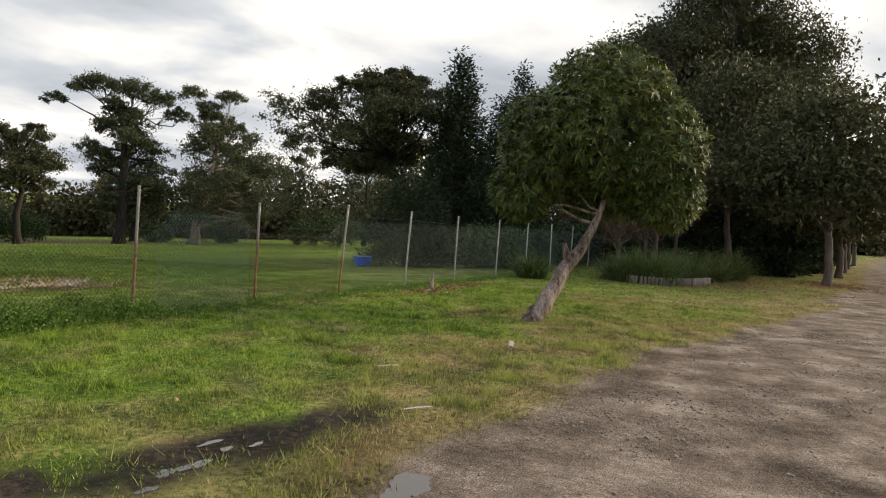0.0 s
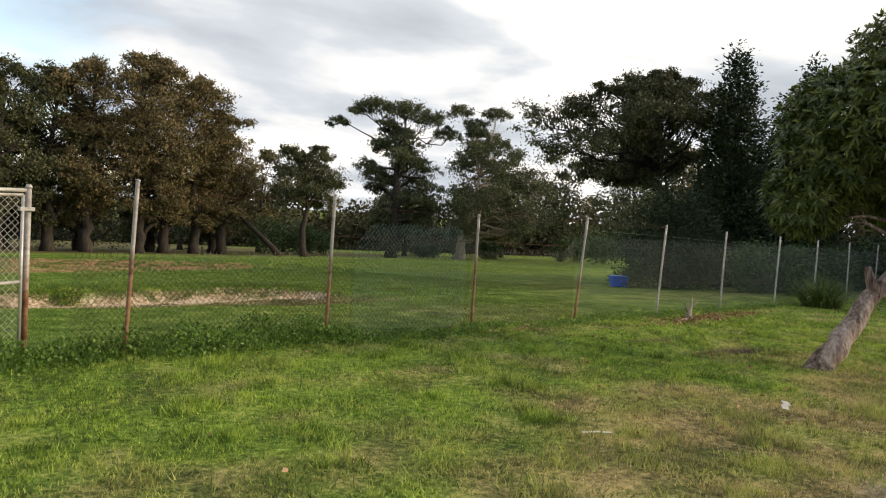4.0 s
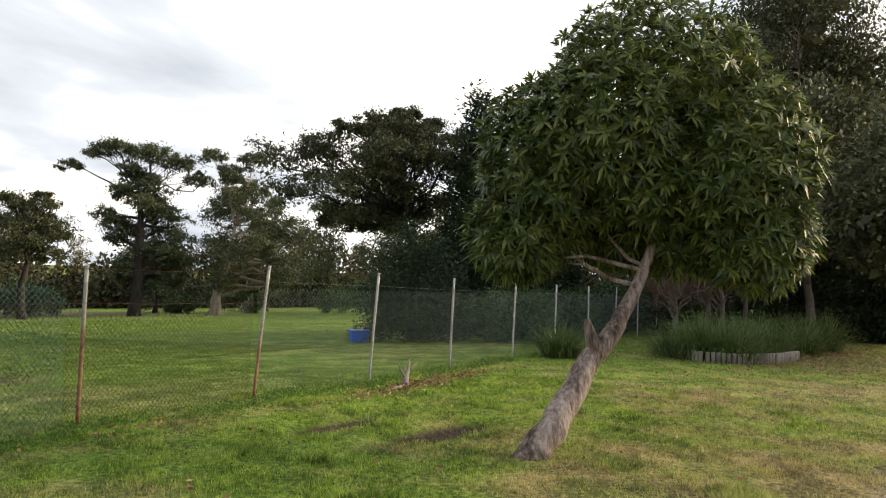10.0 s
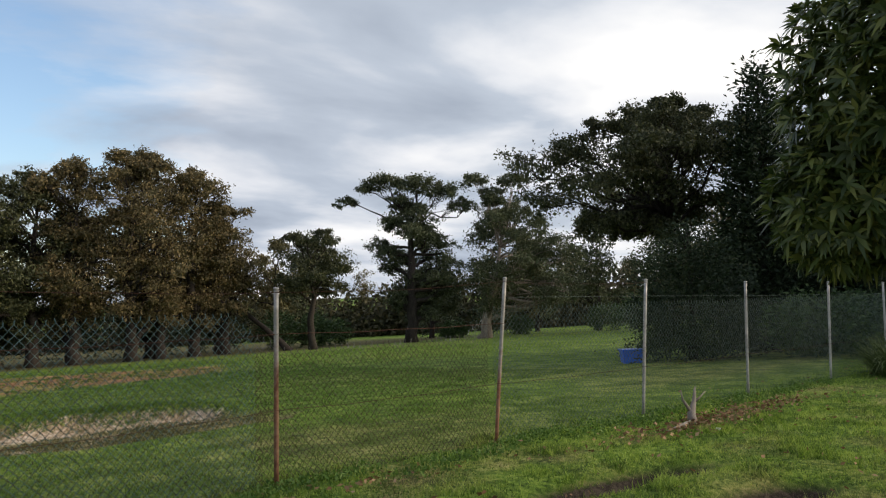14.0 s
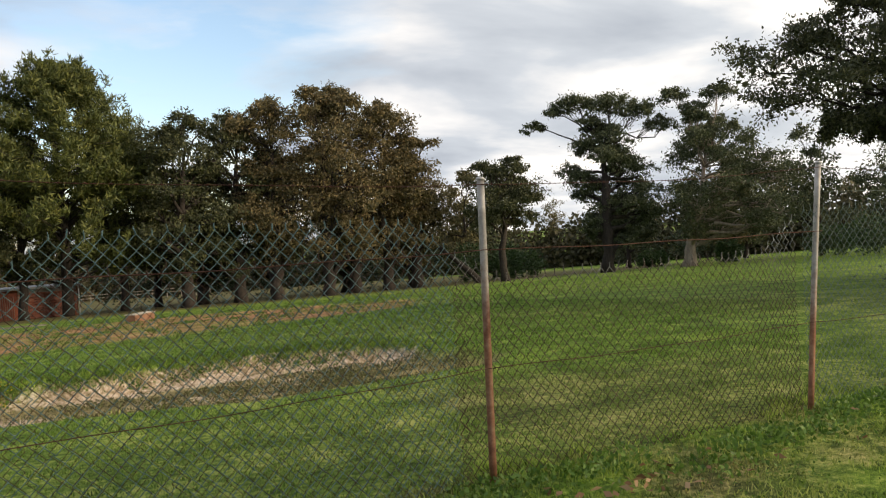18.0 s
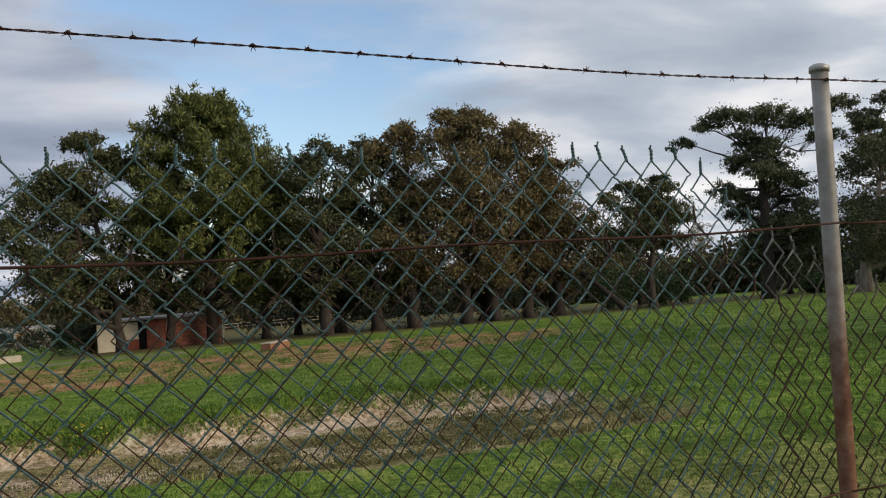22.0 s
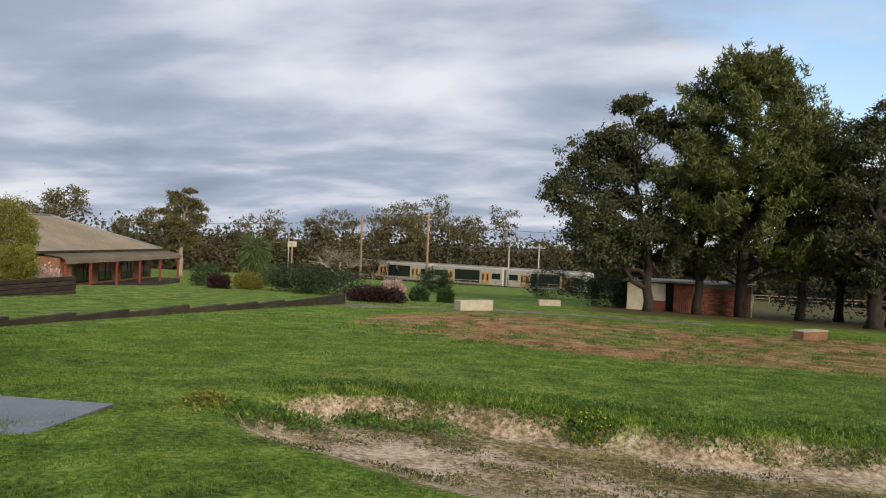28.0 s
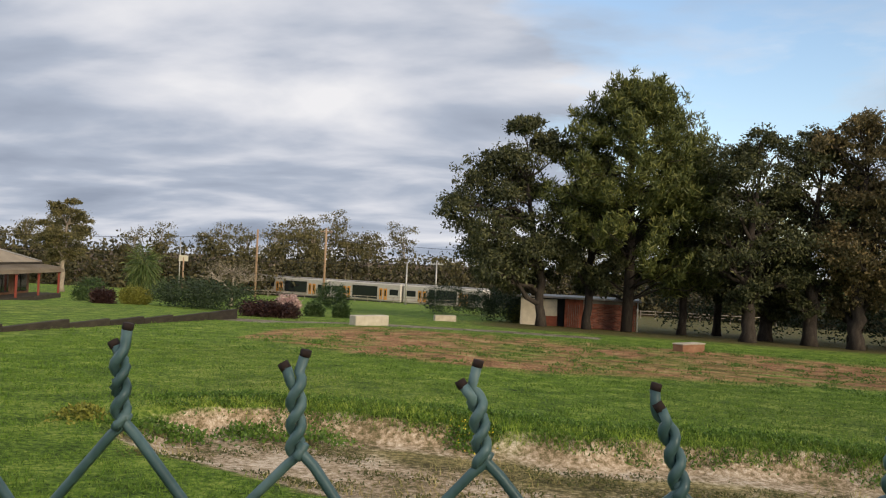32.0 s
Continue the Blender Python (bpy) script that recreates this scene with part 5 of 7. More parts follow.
# the gums across the park
tree("flat_topped_gum", "tall flat-topped gum with bare lower limbs across the park", 49.0, 50.0, [(0, 0, 0), (0.2, 0, 3.5), (0.6, 0.3, 7), (1.2, 1.2, 10.5)], [0.55, 0.45, 0.36, 0.18],
     [(0.6, 4.2, 15.4, 1.8, 1.8, 0.9, 26), (-0.9, 5.0, 14.6, 1.2, 1.2, 0.6, 12), (-2.8, 5.8, 13.4, 1.1, 1.1, 0.6, 10), (3.0, 2.0, 15.0, 1.9, 1.8, 1.0, 30), (4.8, 0.2, 14.2, 1.7, 1.7, 1.0, 24), (6.2, -1.2, 12.8, 1.4, 1.4, 0.8, 16)]
     + mass(511, 32, [2.6, 5.0, 8.0, 10.5, 13.6], [1.4, 1.8, 1.4, 1.8, 2.2], [0, 0.6, 1.6, 1.8, 2.2], [2.8, 4.0, 4.2, 3.8, 2.8], 0.34, 12),
     LEAF_GUM, 0.27, 64, BARK_DARK, seed=51, droop=0.7, flat=0.5, group="park gums")
tree("pale_gum", "pale-limbed gum with an open spreading crown across the park", 55.2, 46.6, [(0, 0, 0), (0.1, -0.2, 1.8), (0.6, -0.8, 4.5), (1.2, -1.2, 8.5)], [0.6, 0.45, 0.28, 0.14],
     [(1.0, 1.9, 15.2, 1.4, 1.4, 0.6, 16), (3.4, -1.0, 15.0, 1.5, 1.5, 0.7, 18), (2.2, 0.4, 14.0, 1.3, 1.3, 0.7, 12)]
     + mass(512, 44, [2.6, 5.0, 7.5, 10.5, 13.4], [2.4, 2.8, 2.6, 2.8, 2.4], [-1.8, -2.0, -1.6, -1.2, -0.2], [4.4, 6.2, 6.0, 5.0, 2.4], 0.27, 11),
     LEAF_GUM, 0.27, 60, BARK_PALE, seed=52, droop=0.7, flat=0.6, group="park gums")
tree("open_gum", "dark open gum with a leaning lower limb", 38.0, 49.4, [(0, 0, 0), (-0.1, 0.1, 2.2), (0.2, 0.1, 4.2), (0.4, 0.4, 6.5)], [0.34, 0.28, 0.2, 0.12],
     mass(513, 20, [4.6, 6.0, 7.6, 9.8], [0, 0.2, 0.3, 0.4], [0.2, 0.3, 0.4, 0.5], [2.4, 3.6, 3.6, 1.8], 0.36, 12, 0.6),
     LEAF_GUM_DARK, 0.24, 60, BARK_DARK, seed=53, droop=0.6, flat=0.5, group="park gums")
tree("leaning_gum", "slender gum leaning strongly to one side", 37.6, 52.4, [(0, 0, 0), (-1.2, 0.9, 1.4), (-2.6, 2.0, 3.0), (-4.0, 3.0, 5.2)], [0.3, 0.24, 0.18, 0.1],
     [(-4.2, 3.2, 7.0, 2.2, 2.2, 1.3, 40), (-5.6, 4.2, 5.6, 1.8, 1.8, 1.1, 26), (-2.8, 2.2, 5.8, 1.7, 1.7, 1.0, 22)],
     LEAF_BROWN, 0.24, 60, BARK_DARK, seed=54, droop=0.6, group="park gums")
BROWN_SPOTS = [(14.0, 52.5, 13.4, 3.2, 0), (18.0, 54.0, 14.0, 3.2, 0), (20.4, 52.9, 14.9, 3.4, 1), (24.0, 51.8, 15.6, 3.6, 1), (26.6, 53.0, 16.2, 3.7, 1), (29.6, 53.4, 15.0, 3.4, 1), (32.2, 53.6, 12.6, 3.0, 1), (34.0, 58.0, 9.0, 2.6, 0), (16.0, 57.5, 11.0, 3.2, 0), (22.0, 58.0, 12.0, 3.2, 0), (28.0, 58.5, 11.0, 3.2, 0)]
for k, (x, y, h, s, kind) in enumerate(BROWN_SPOTS):
    tree("brown_gum" if kind else "dark_gum", "large gum with rusty brown foliage in the park grove" if kind else "dark green gum in the park grove", x, y,
         [(0, 0, 0), (0.1, 0.1, 2.5), (-0.2, 0.2, h * 0.4), (0.3, 0, h * 0.72)], [0.46, 0.38, 0.3, 0.12],
         mass(700 + k, 30, [h * 0.16, h * 0.36, h * 0.6, h * 0.82, h * 0.96], [0, 0.3, 0, -0.2, 0], [0, 0, 0.2, 0, 0], [s * 0.6, s * 1.1, s * 1.2, s * 1.05, s * 0.6], 0.38, 9),
         LEAF_BROWN if kind else LEAF_GUM_DARK, 0.27, 48, BARK_DARK, group="grove of brown gums", seed=70 + k, droop=0.6, flat=0.6)
# second rank that closes the view under the crowns
for k, (x, y, h) in enumerate(((44, 66, 9), (50, 70, 10), (62, 62, 10), (68, 54, 9), (72, 46, 10), (74, 38, 10), (70, 30, 10), (66, 24, 9), (58, 20, 9), (38, 72, 9), (78, 60, 11), (84, 44, 11))):
    h *= 1.3
    tree("far_gum", "dark gum on the far side of the park", x, y, [(0, 0, 0), (0.1, 0, 2.0), (0.2, 0.1, h * 0.55)], [0.3, 0.24, 0.1],
         mass(900 + k, 14, [h * 0.15, h * 0.35, h * 0.6, h * 0.95], [0, 0, 0, 0], [0, 0, 0, 0], [3.0, 4.6, 4.2, 1.8], 0.42, 12),
         LEAF_GUM if k % 3 else LEAF_FOREST, 0.42, 20, BARK_DARK, group="far side of the park", seed=90 + k, droop=0.6)
for k, (x, y, r, h) in enumerate(((40, 58, 1.6, 3.4), (43, 57, 1.4, 3.0), (47, 60, 1.8, 2.6), (60, 56, 1.3, 1.6), (64, 50, 1.0, 2.0), (68, 42, 1.6, 2.6), (62, 34, 1.8, 3.0), (12, 66, 2.8, 6.6), (17, 65, 3.0, 6.6), (22, 66, 3.0, 6.6), (27, 65, 3.0, 6.6), (32, 66, 3.0, 6.6), (37, 65, 2.8, 4.6), (66, 66, 3.0, 4.6), (73, 62, 3.0, 4.8))):
    conifer("park_bush", "dark green bush at the far edge of the lawn", x, y, h, r, LEAF_CONIFER if h > 4 else LEAF_SHRUB, 120 + k, 14, 110, 0.3, 0.5, "bushes at the far edge", 0.0, False, 0)


# the pine, the gum beside it, and the trunks round the brick shed
def pine(x, y, h, seed):
    rng = np.random.RandomState(seed)
    ob = thing("pine_tree", x, y, gz(x, y), "large bushy pine with upright green needle tufts", "tree")
    t = Tubes()
    t.add([(0, 0, -0.2), (0.1, 0, h * 0.3), (-0.1, 0.1, h * 0.65), (0, 0, h * 0.96)], [0.42, 0.34, 0.2, 0.04], 10)
    tufts = []
    for k in range(190):
        u = rng.uniform(0, 1) ** 0.85
        z = h * (0.15 + 0.81 * u)
        prof = np.interp(u, [0, 0.2, 0.42, 0.65, 0.85, 1], [5.2, 6.3, 6.0, 5.0, 3.6, 1.9])
        a = rng.uniform(0, 2 * math.pi)
        e = np.array([math.cos(a) * prof, math.sin(a) * prof, z + prof * 0.22])
        s = np.array([0, 0, z - prof * 0.1])
        p = limb(rng, s, e, 0.07 * (1.2 - u), 0.02, t, 4, 0.1, 5)
        for _ in range(16):
            w = rng.uniform(0.45, 1.05)
            tufts.append(s + (e - s) * w + rng.normal(size=3) * [0.36, 0.36, 0.3])
    part("trunk", t.mesh("trunk", BARK_DARK), ob)
    tufts = np.array(tufts)
    n = 27
    d = rng.normal(size=(len(tufts) * n, 3)) + [0, 0, 0.9]
    v, f = leaves(rng, np.repeat(tufts, n, 0) + rng.normal(size=(len(tufts) * n, 3)) * 0.14, 0.42, 0.045, 0, d, 0.05)
    part("crown", mesh_from("crown", v, f, [LEAF_PINE]), ob)


pine(6.7, 56.2, 17.2, 7)
tree("gum_by_pine", "dark gum with drooping outer branches beside the pine", 0.9, 55.0, [(0, 0, 0), (-0.1, 0, 3), (-0.8, 0.2, 6.5), (-1.4, 0.4, 10)], [0.34, 0.28, 0.22, 0.1],
     mass(81, 40, [2.6, 5.0, 8.0, 11.0, 14.4], [-0.9, -2.6, -2.8, -1.8, -0.9], [0, 0, 0.2, 0.6, 0.9], [2.8, 5.6, 5.4, 4.4, 2.2], 0.30, 13),
     LEAF_GUM_DARK, 0.28, 62, BARK_DARK, seed=8, droop=0.8)
for k, (x, y, h, s) in enumerate(((4.0, 55.2, 12, 2.4), (10.6, 58.5, 13, 2.8), (13.5, 62, 12, 2.8))):
    tree("dark_gum", "dark gum standing close beside the pine", x, y, [(0, 0, 0), (0.1, 0, 3), (0.1, 0.1, h * 0.7)], [0.3, 0.26, 0.1],
         mass(210 + k, 18, [h * 0.22, h * 0.4, h * 0.65, h * 0.98], [0, 0, 0, 0], [0, 0, 0, 0], [s * 0.6, s * 1.2, s * 1.2, s * 0.5], 0.38, 15),
         LEAF_GUM_DARK, 0.3, 46, BARK_DARK, group="trees round the shed", seed=200 + k, droop=0.6)


# the woodland behind the railway: trees of four builds, copied along the line
def forest():
    built = []
    for k in range(6):
        rng = np.random.RandomState(300 + k)
        h = (17, 19, 15, 20, 13, 16)[k]
        blobs = [(rng.uniform(-2.2, 2.2), rng.uniform(-1.5, 1.5), h * rng.uniform(0.32, 0.98), rng.uniform(1.8, 3.2), rng.uniform(1.8, 2.8), rng.uniform(1.0, 2.0), 8) for _ in range(13)]
        built.append(tree("woodland_gum", "tall thin-trunked gum in the woodland beyond the railway", -70 + 4 * k, 180, [(0, 0, 0), (0.2, 0, h * 0.3), (-0.3, 0, h * 0.6), (0.2, 0, h * 0.9)], [0.28, 0.24, 0.18, 0.06],
                          blobs, LEAF_FOREST, 0.62, 12, BARK_PALE, group="woodland beyond the railway", seed=310 + k, droop=0.5, sides=5, twigs=0))
    rng = random.Random(9)
    for row, dist in enumerate((182,)):
        for k in range(92):
            a = radians(-66 + k * 1.77 + rng.uniform(-0.8, 0.8))
            reach = dist * (1.0 if a < 0.1 else max(0.66, 1.0 - 0.45 * (a - 0.1)))
            x, y = 4 + reach * math.sin(a) * 1.05, reach * math.cos(a) + rng.uniform(-3, 3)
            s = rng.uniform(0.7, 1.02) * (1.0 if a < 0.25 else 0.72)
            copy = copy_thing(built[rng.randrange(6)], pose(x, y, gz(x, y), 0, 0, rng.uniform(0, 360)) @ Matrix.Diagonal((s, s, s, 1)))
            copy.scale = (s, s, s)


forest()


def far_scrub():
    """Low dark scrub under the woodland, too far off to tell one bush from another."""
    rng = np.random.RandomState(640)
    n = 6200
    a = np.radians(rng.uniform(-68, 100, n))
    reach = rng.uniform(172, 192, n) * np.where(a < 0.1, 1.0, np.maximum(0.66, 1.0 - 0.45 * (a - 0.1)))
    x, y = 4 + reach * np.sin(a) * 1.05, reach * np.cos(a)
    h = np.where(a < 0.12, rng.uniform(2.5, 12.0, n), rng.uniform(2.5, 10.0, n))
    m = 18
    c = np.stack([x, y, ground_z(x, y)], -1).repeat(m, 0) + rng.normal(size=(n * m, 3)) * [0.9, 0.9, 0] + np.stack([np.zeros(n * m), np.zeros(n * m), np.repeat(h, m) * rng.rand(n * m)], -1)
    v, f = leaves(rng, c, 0.95, 0.3, 0.0)
    tagged(new("far_scrub", mesh_from("far_scrub", v, f, [LEAF_SCRUB])), "low olive scrub along the edge of the far woodland", "scrub", kind="stuff")


far_scrub()


# ---- buildings and the railway ----
def brick_wall(parent, origin, along, length, height, mat, thick=0.11, course=0.086, brick=0.24, cap=300):
    """A wall of single bricks with recessed mortar behind them; along: unit direction on plan."""
    turn = math.degrees(math.atan2(along[1], along[0]))
    bed = part("mortar", (boxed(0, 0.006, 0, length, thick, height), MORTAR), parent)
    bed.matrix_local = parent.matrix_world.inverted() @ pose(*origin, 0, 0, turn)
    name = "brick_" + mat.name
    me = bpy.data.meshes.get(name)
    if me is None:
        me = bpy.data.meshes.new(name)
        bm = boxed(0, 0, 0, brick - 0.01, 0.03, course - 0.01, bevel=0.003)
        bm.to_mesh(me)
        bm.free()
        me.materials.append(mat)
    n = 0
    for r in range(int(height / course)):
        x = -(r % 2) * brick / 2
        while x < length - 0.02:
            if x >= -0.001 and x + brick <= length + 0.13 and n < cap:
                b = new("brick", me)
                b.parent = parent
                b.matrix_local = parent.matrix_world.inverted() @ pose(*origin, 0, 0, turn) @ pose(x, 0, r * course)
                n += 1
            x += brick
    return bed


def brick_shed():
    x0, y0 = -0.7, 57.6
    z = gz(4, y0) - 0.1
    s = thing("brick_shed", x0, y0, z, "low red brick shed with a flat metal roof under the trees", "shed")
    L, D, H = 8.1, 4.0, 2.15
    part("wall", (boxed(3.1, 0.04, 0, L, D, H), BRICK), s)
    part("wall", (boxed(1.15, 0.02, 0, 2.55, D, 0.85), BRICK), s, "low red brick wall")
    part("panel", (boxed(1.15, 0.03, 0.85, 2.55, 0.12, H - 0.1), CREAM), s, "cream lattice panel")
    part("door", (boxed(-0.05, -0.25, 0, 1.1, -0.2, H - 0.08), CREAM), s, "cream painted door standing open")
    # solid near-black block: the shade inside the opening, put in as colour
    part("recess", (boxed(0.0, 1.2, 0, 3.1, D, H - 0.05), DARK), s)
    part("roof", (boxed(-0.35, -0.45, H, L + 0.3, D + 0.3, H + 0.12), ROOF_GREY), s)
    part("downpipe", Tubes().add([(L + 0.1, -0.05, 0), (L + 0.1, -0.05, H)], 0.045, 8).mesh("downpipe", WHITE), s, "white downpipe")
    gate_bars = Tubes()
    for k in range(7):
        gate_bars.add([(3.35 + k * 0.13, -0.04, 0.05), (3.35 + k * 0.13, -0.04, 1.75)], 0.016, 5)
    part("iron_gate", gate_bars.mesh("iron_gate", BARK_GREY), s)
    for vx in (4.6, 6.8):
        part("roof_vent", Tubes().add([(vx, 1, H + 0.1), (vx, 1, H + 0.28), (vx, 1, H + 0.4), (vx, 1, H + 0.46)], [0.12, 0.14, 0.16, 0.05], 10).mesh("roof_vent", GALV), s)
    brick_wall(s, (x0 + 4.4, y0, z), (1, 0), 3.65, 2.1, BRICK, cap=330)


brick_shed()

bx = thing("brick_box", 8.2, 34.0, gz(8.2, 34.0), "low red brick box with a stone lid on the grass", "brick box", turn=48)
part("body", (boxed(0, 0, -0.05, 1.5, 0.5, 0.28, bevel=0.01), BRICK_BROWN), bx)
part("lid", (boxed(-0.03, -0.03, 0.28, 1.53, 0.53, 0.33, bevel=0.01), CONCRETE), bx)
blk = thing("concrete_block", -7.0, 37.6, gz(-7.0, 37.6), "long pale concrete block on the gravel", "block", turn=50)
part("body", (boxed(0, 0, -0.05, 2.0, 0.6, 0.48, bevel=0.03), CONCRETE), blk)
blk = thing("concrete_block", -6.1, 52.8, gz(-6.1, 52.8), "small pale concrete block on the grass near the shed", "block", turn=25)
part("body", (boxed(0, 0, -0.05, 1.5, 0.5, 0.38, bevel=0.03), CONCRETE), blk)
tub = thing("blue_tub", 22.4, 7.6, gz(22.4, 7.6), "bright blue rectangular plastic tub standing on the lawn", "tub", turn=-35)
tb = bmesh.new()
box(tb, -0.32, -0.21, 0.0, 0.32, 0.21, 0.42)
for v in tb.verts:
    if v.co.z < 0.1:
        v.co.x, v.co.y = v.co.x * 0.86, v.co.y * 0.86
bmesh.ops.bevel(tb, geom=tb.edges[:], offset=0.03, segments=2, affect="EDGES")
part("body", (tb, BLUE_PLASTIC), tub)
part("rim", (boxed(-0.345, -0.235, 0.385, 0.345, 0.235, 0.425, bevel=0.012), BLUE_PLASTIC), tub)


def garage():
    """Ribbed green steel shed on its slab, with a pale pipe frame before it."""
    z = gz(-3.6, 7.2) - 0.02
    g = thing("green_shed", -3.76, 7.4, z, "sage green ribbed steel garden shed on a wet slab", "shed", turn=58)
    L, D, H = 3.0, 6.0, 2.6
    part("wall", (boxed(-L, 0.0, 0, 0, D, H), GREEN_SHEET), g)
    rib = bpy.data.meshes.new("rib")
    bm = boxed(-0.02, -0.014, 0.02, 0.02, 0.0, H - 0.12, bevel=0.006)
    bm.to_mesh(rib)
    bm.free()
    rib.materials.append(GREEN_SHEET)
    for k in range(15):
        part("rib", rib, g, at=pose(-0.1 - k * 0.19, 0, 0))
    for k in range(30):
        part("rib", rib, g, at=pose(0, 0.1 + k * 0.19, 0, 0, 0, 90))
    part("gutter", (boxed(-L - 0.05, -0.07, H - 0.1, 0.05, D + 0.05, H + 0.02, bevel=0.01), GREEN_TRIM), g, "dark green gutter edge")
    part("corner_trim", (boxed(-0.05, -0.02, 0, 0.02, 0.05, H - 0.1), GREEN_SHEET), g)
    p = thing("pale_cupboard", -2.12, 5.16, gz(-2.12, 5.16), "pale grey sheet steel cupboard beside the green shed", "cupboard", turn=42)
    part("body", (boxed(-1.0, 0, 0, 0, 0.6, 1.62, bevel=0.01), WHITE), p)
    part("lid", (boxed(-1.03, -0.03, 1.62, 0.05, 0.63, 1.66, bevel=0.01), GALV), p)
    part("corner_post", Tubes().add([(0.0, 0.0, 0), (0.0, 0.0, 1.63)], 0.03, 8).mesh("corner_post", GALV), p)
    s = thing("slab", -2.4, 6.3, gz(-2.4, 6.3), "wet grey concrete slab in the grass", "slab", turn=10)
    part("top", (boxed(-2.0, -1.2, -0.1, 0.75, 0.95, 0.016, bevel=0.006), SLAB_WET), s)


garage()


def sleepers():
    """Stepped dark sleepers that hold the upper lawn, and the planter wall by the house."""
    w = thing("sleeper_wall", -11.0, 14.0, gz(-11, 14), "stepped low wall of dark timber sleepers along the lawn", "retaining wall")
    pts = [(-10.7, 12.0, 0.02), (-11.6, 19.2, 0.03), (-12.0, 22.6, 0.05), (-12.6, 30.0, 0.12), (-12.9, 36.6, 0.38)]
    for (ax, ay, ah), (b2, by, bh) in zip(pts, pts[1:]):
        ln = math.hypot(b2 - ax, by - ay)
        n = max(1, int(ln / 2.4))
        for k in range(n):
            s0, s1 = k / n, (k + 1) / n
            x, y = ax + (b2 - ax) * s0, ay + (by - ay) * s0
            h = ah + (bh - ah) * s0 + 0.1
            sl = part("sleeper", (boxed(0, -0.1, -0.3, ln / n - 0.02, 0.1, h, bevel=0.012), TIMBER_DARK), w)
            sl.matrix_local = w.matrix_world.inverted() @ pose(x, y, gz(x, y), 0, 0, math.degrees(math.atan2(by - ay, b2 - ax)))
    p = thing("planter_wall", -21.6, 23.5, gz(-21.6, 23.5), "dark timber planter wall before the house", "planter")
    for k in range(4):
        part("sleeper", (boxed(0, -0.12, -0.2 + 0.2 * k, 6.4, 0.12, -0.02 + 0.2 * k, bevel=0.015), TIMBER_DARK), p, at=pose(0.15, -1.2, 0, 0, 0, 99))


sleepers()


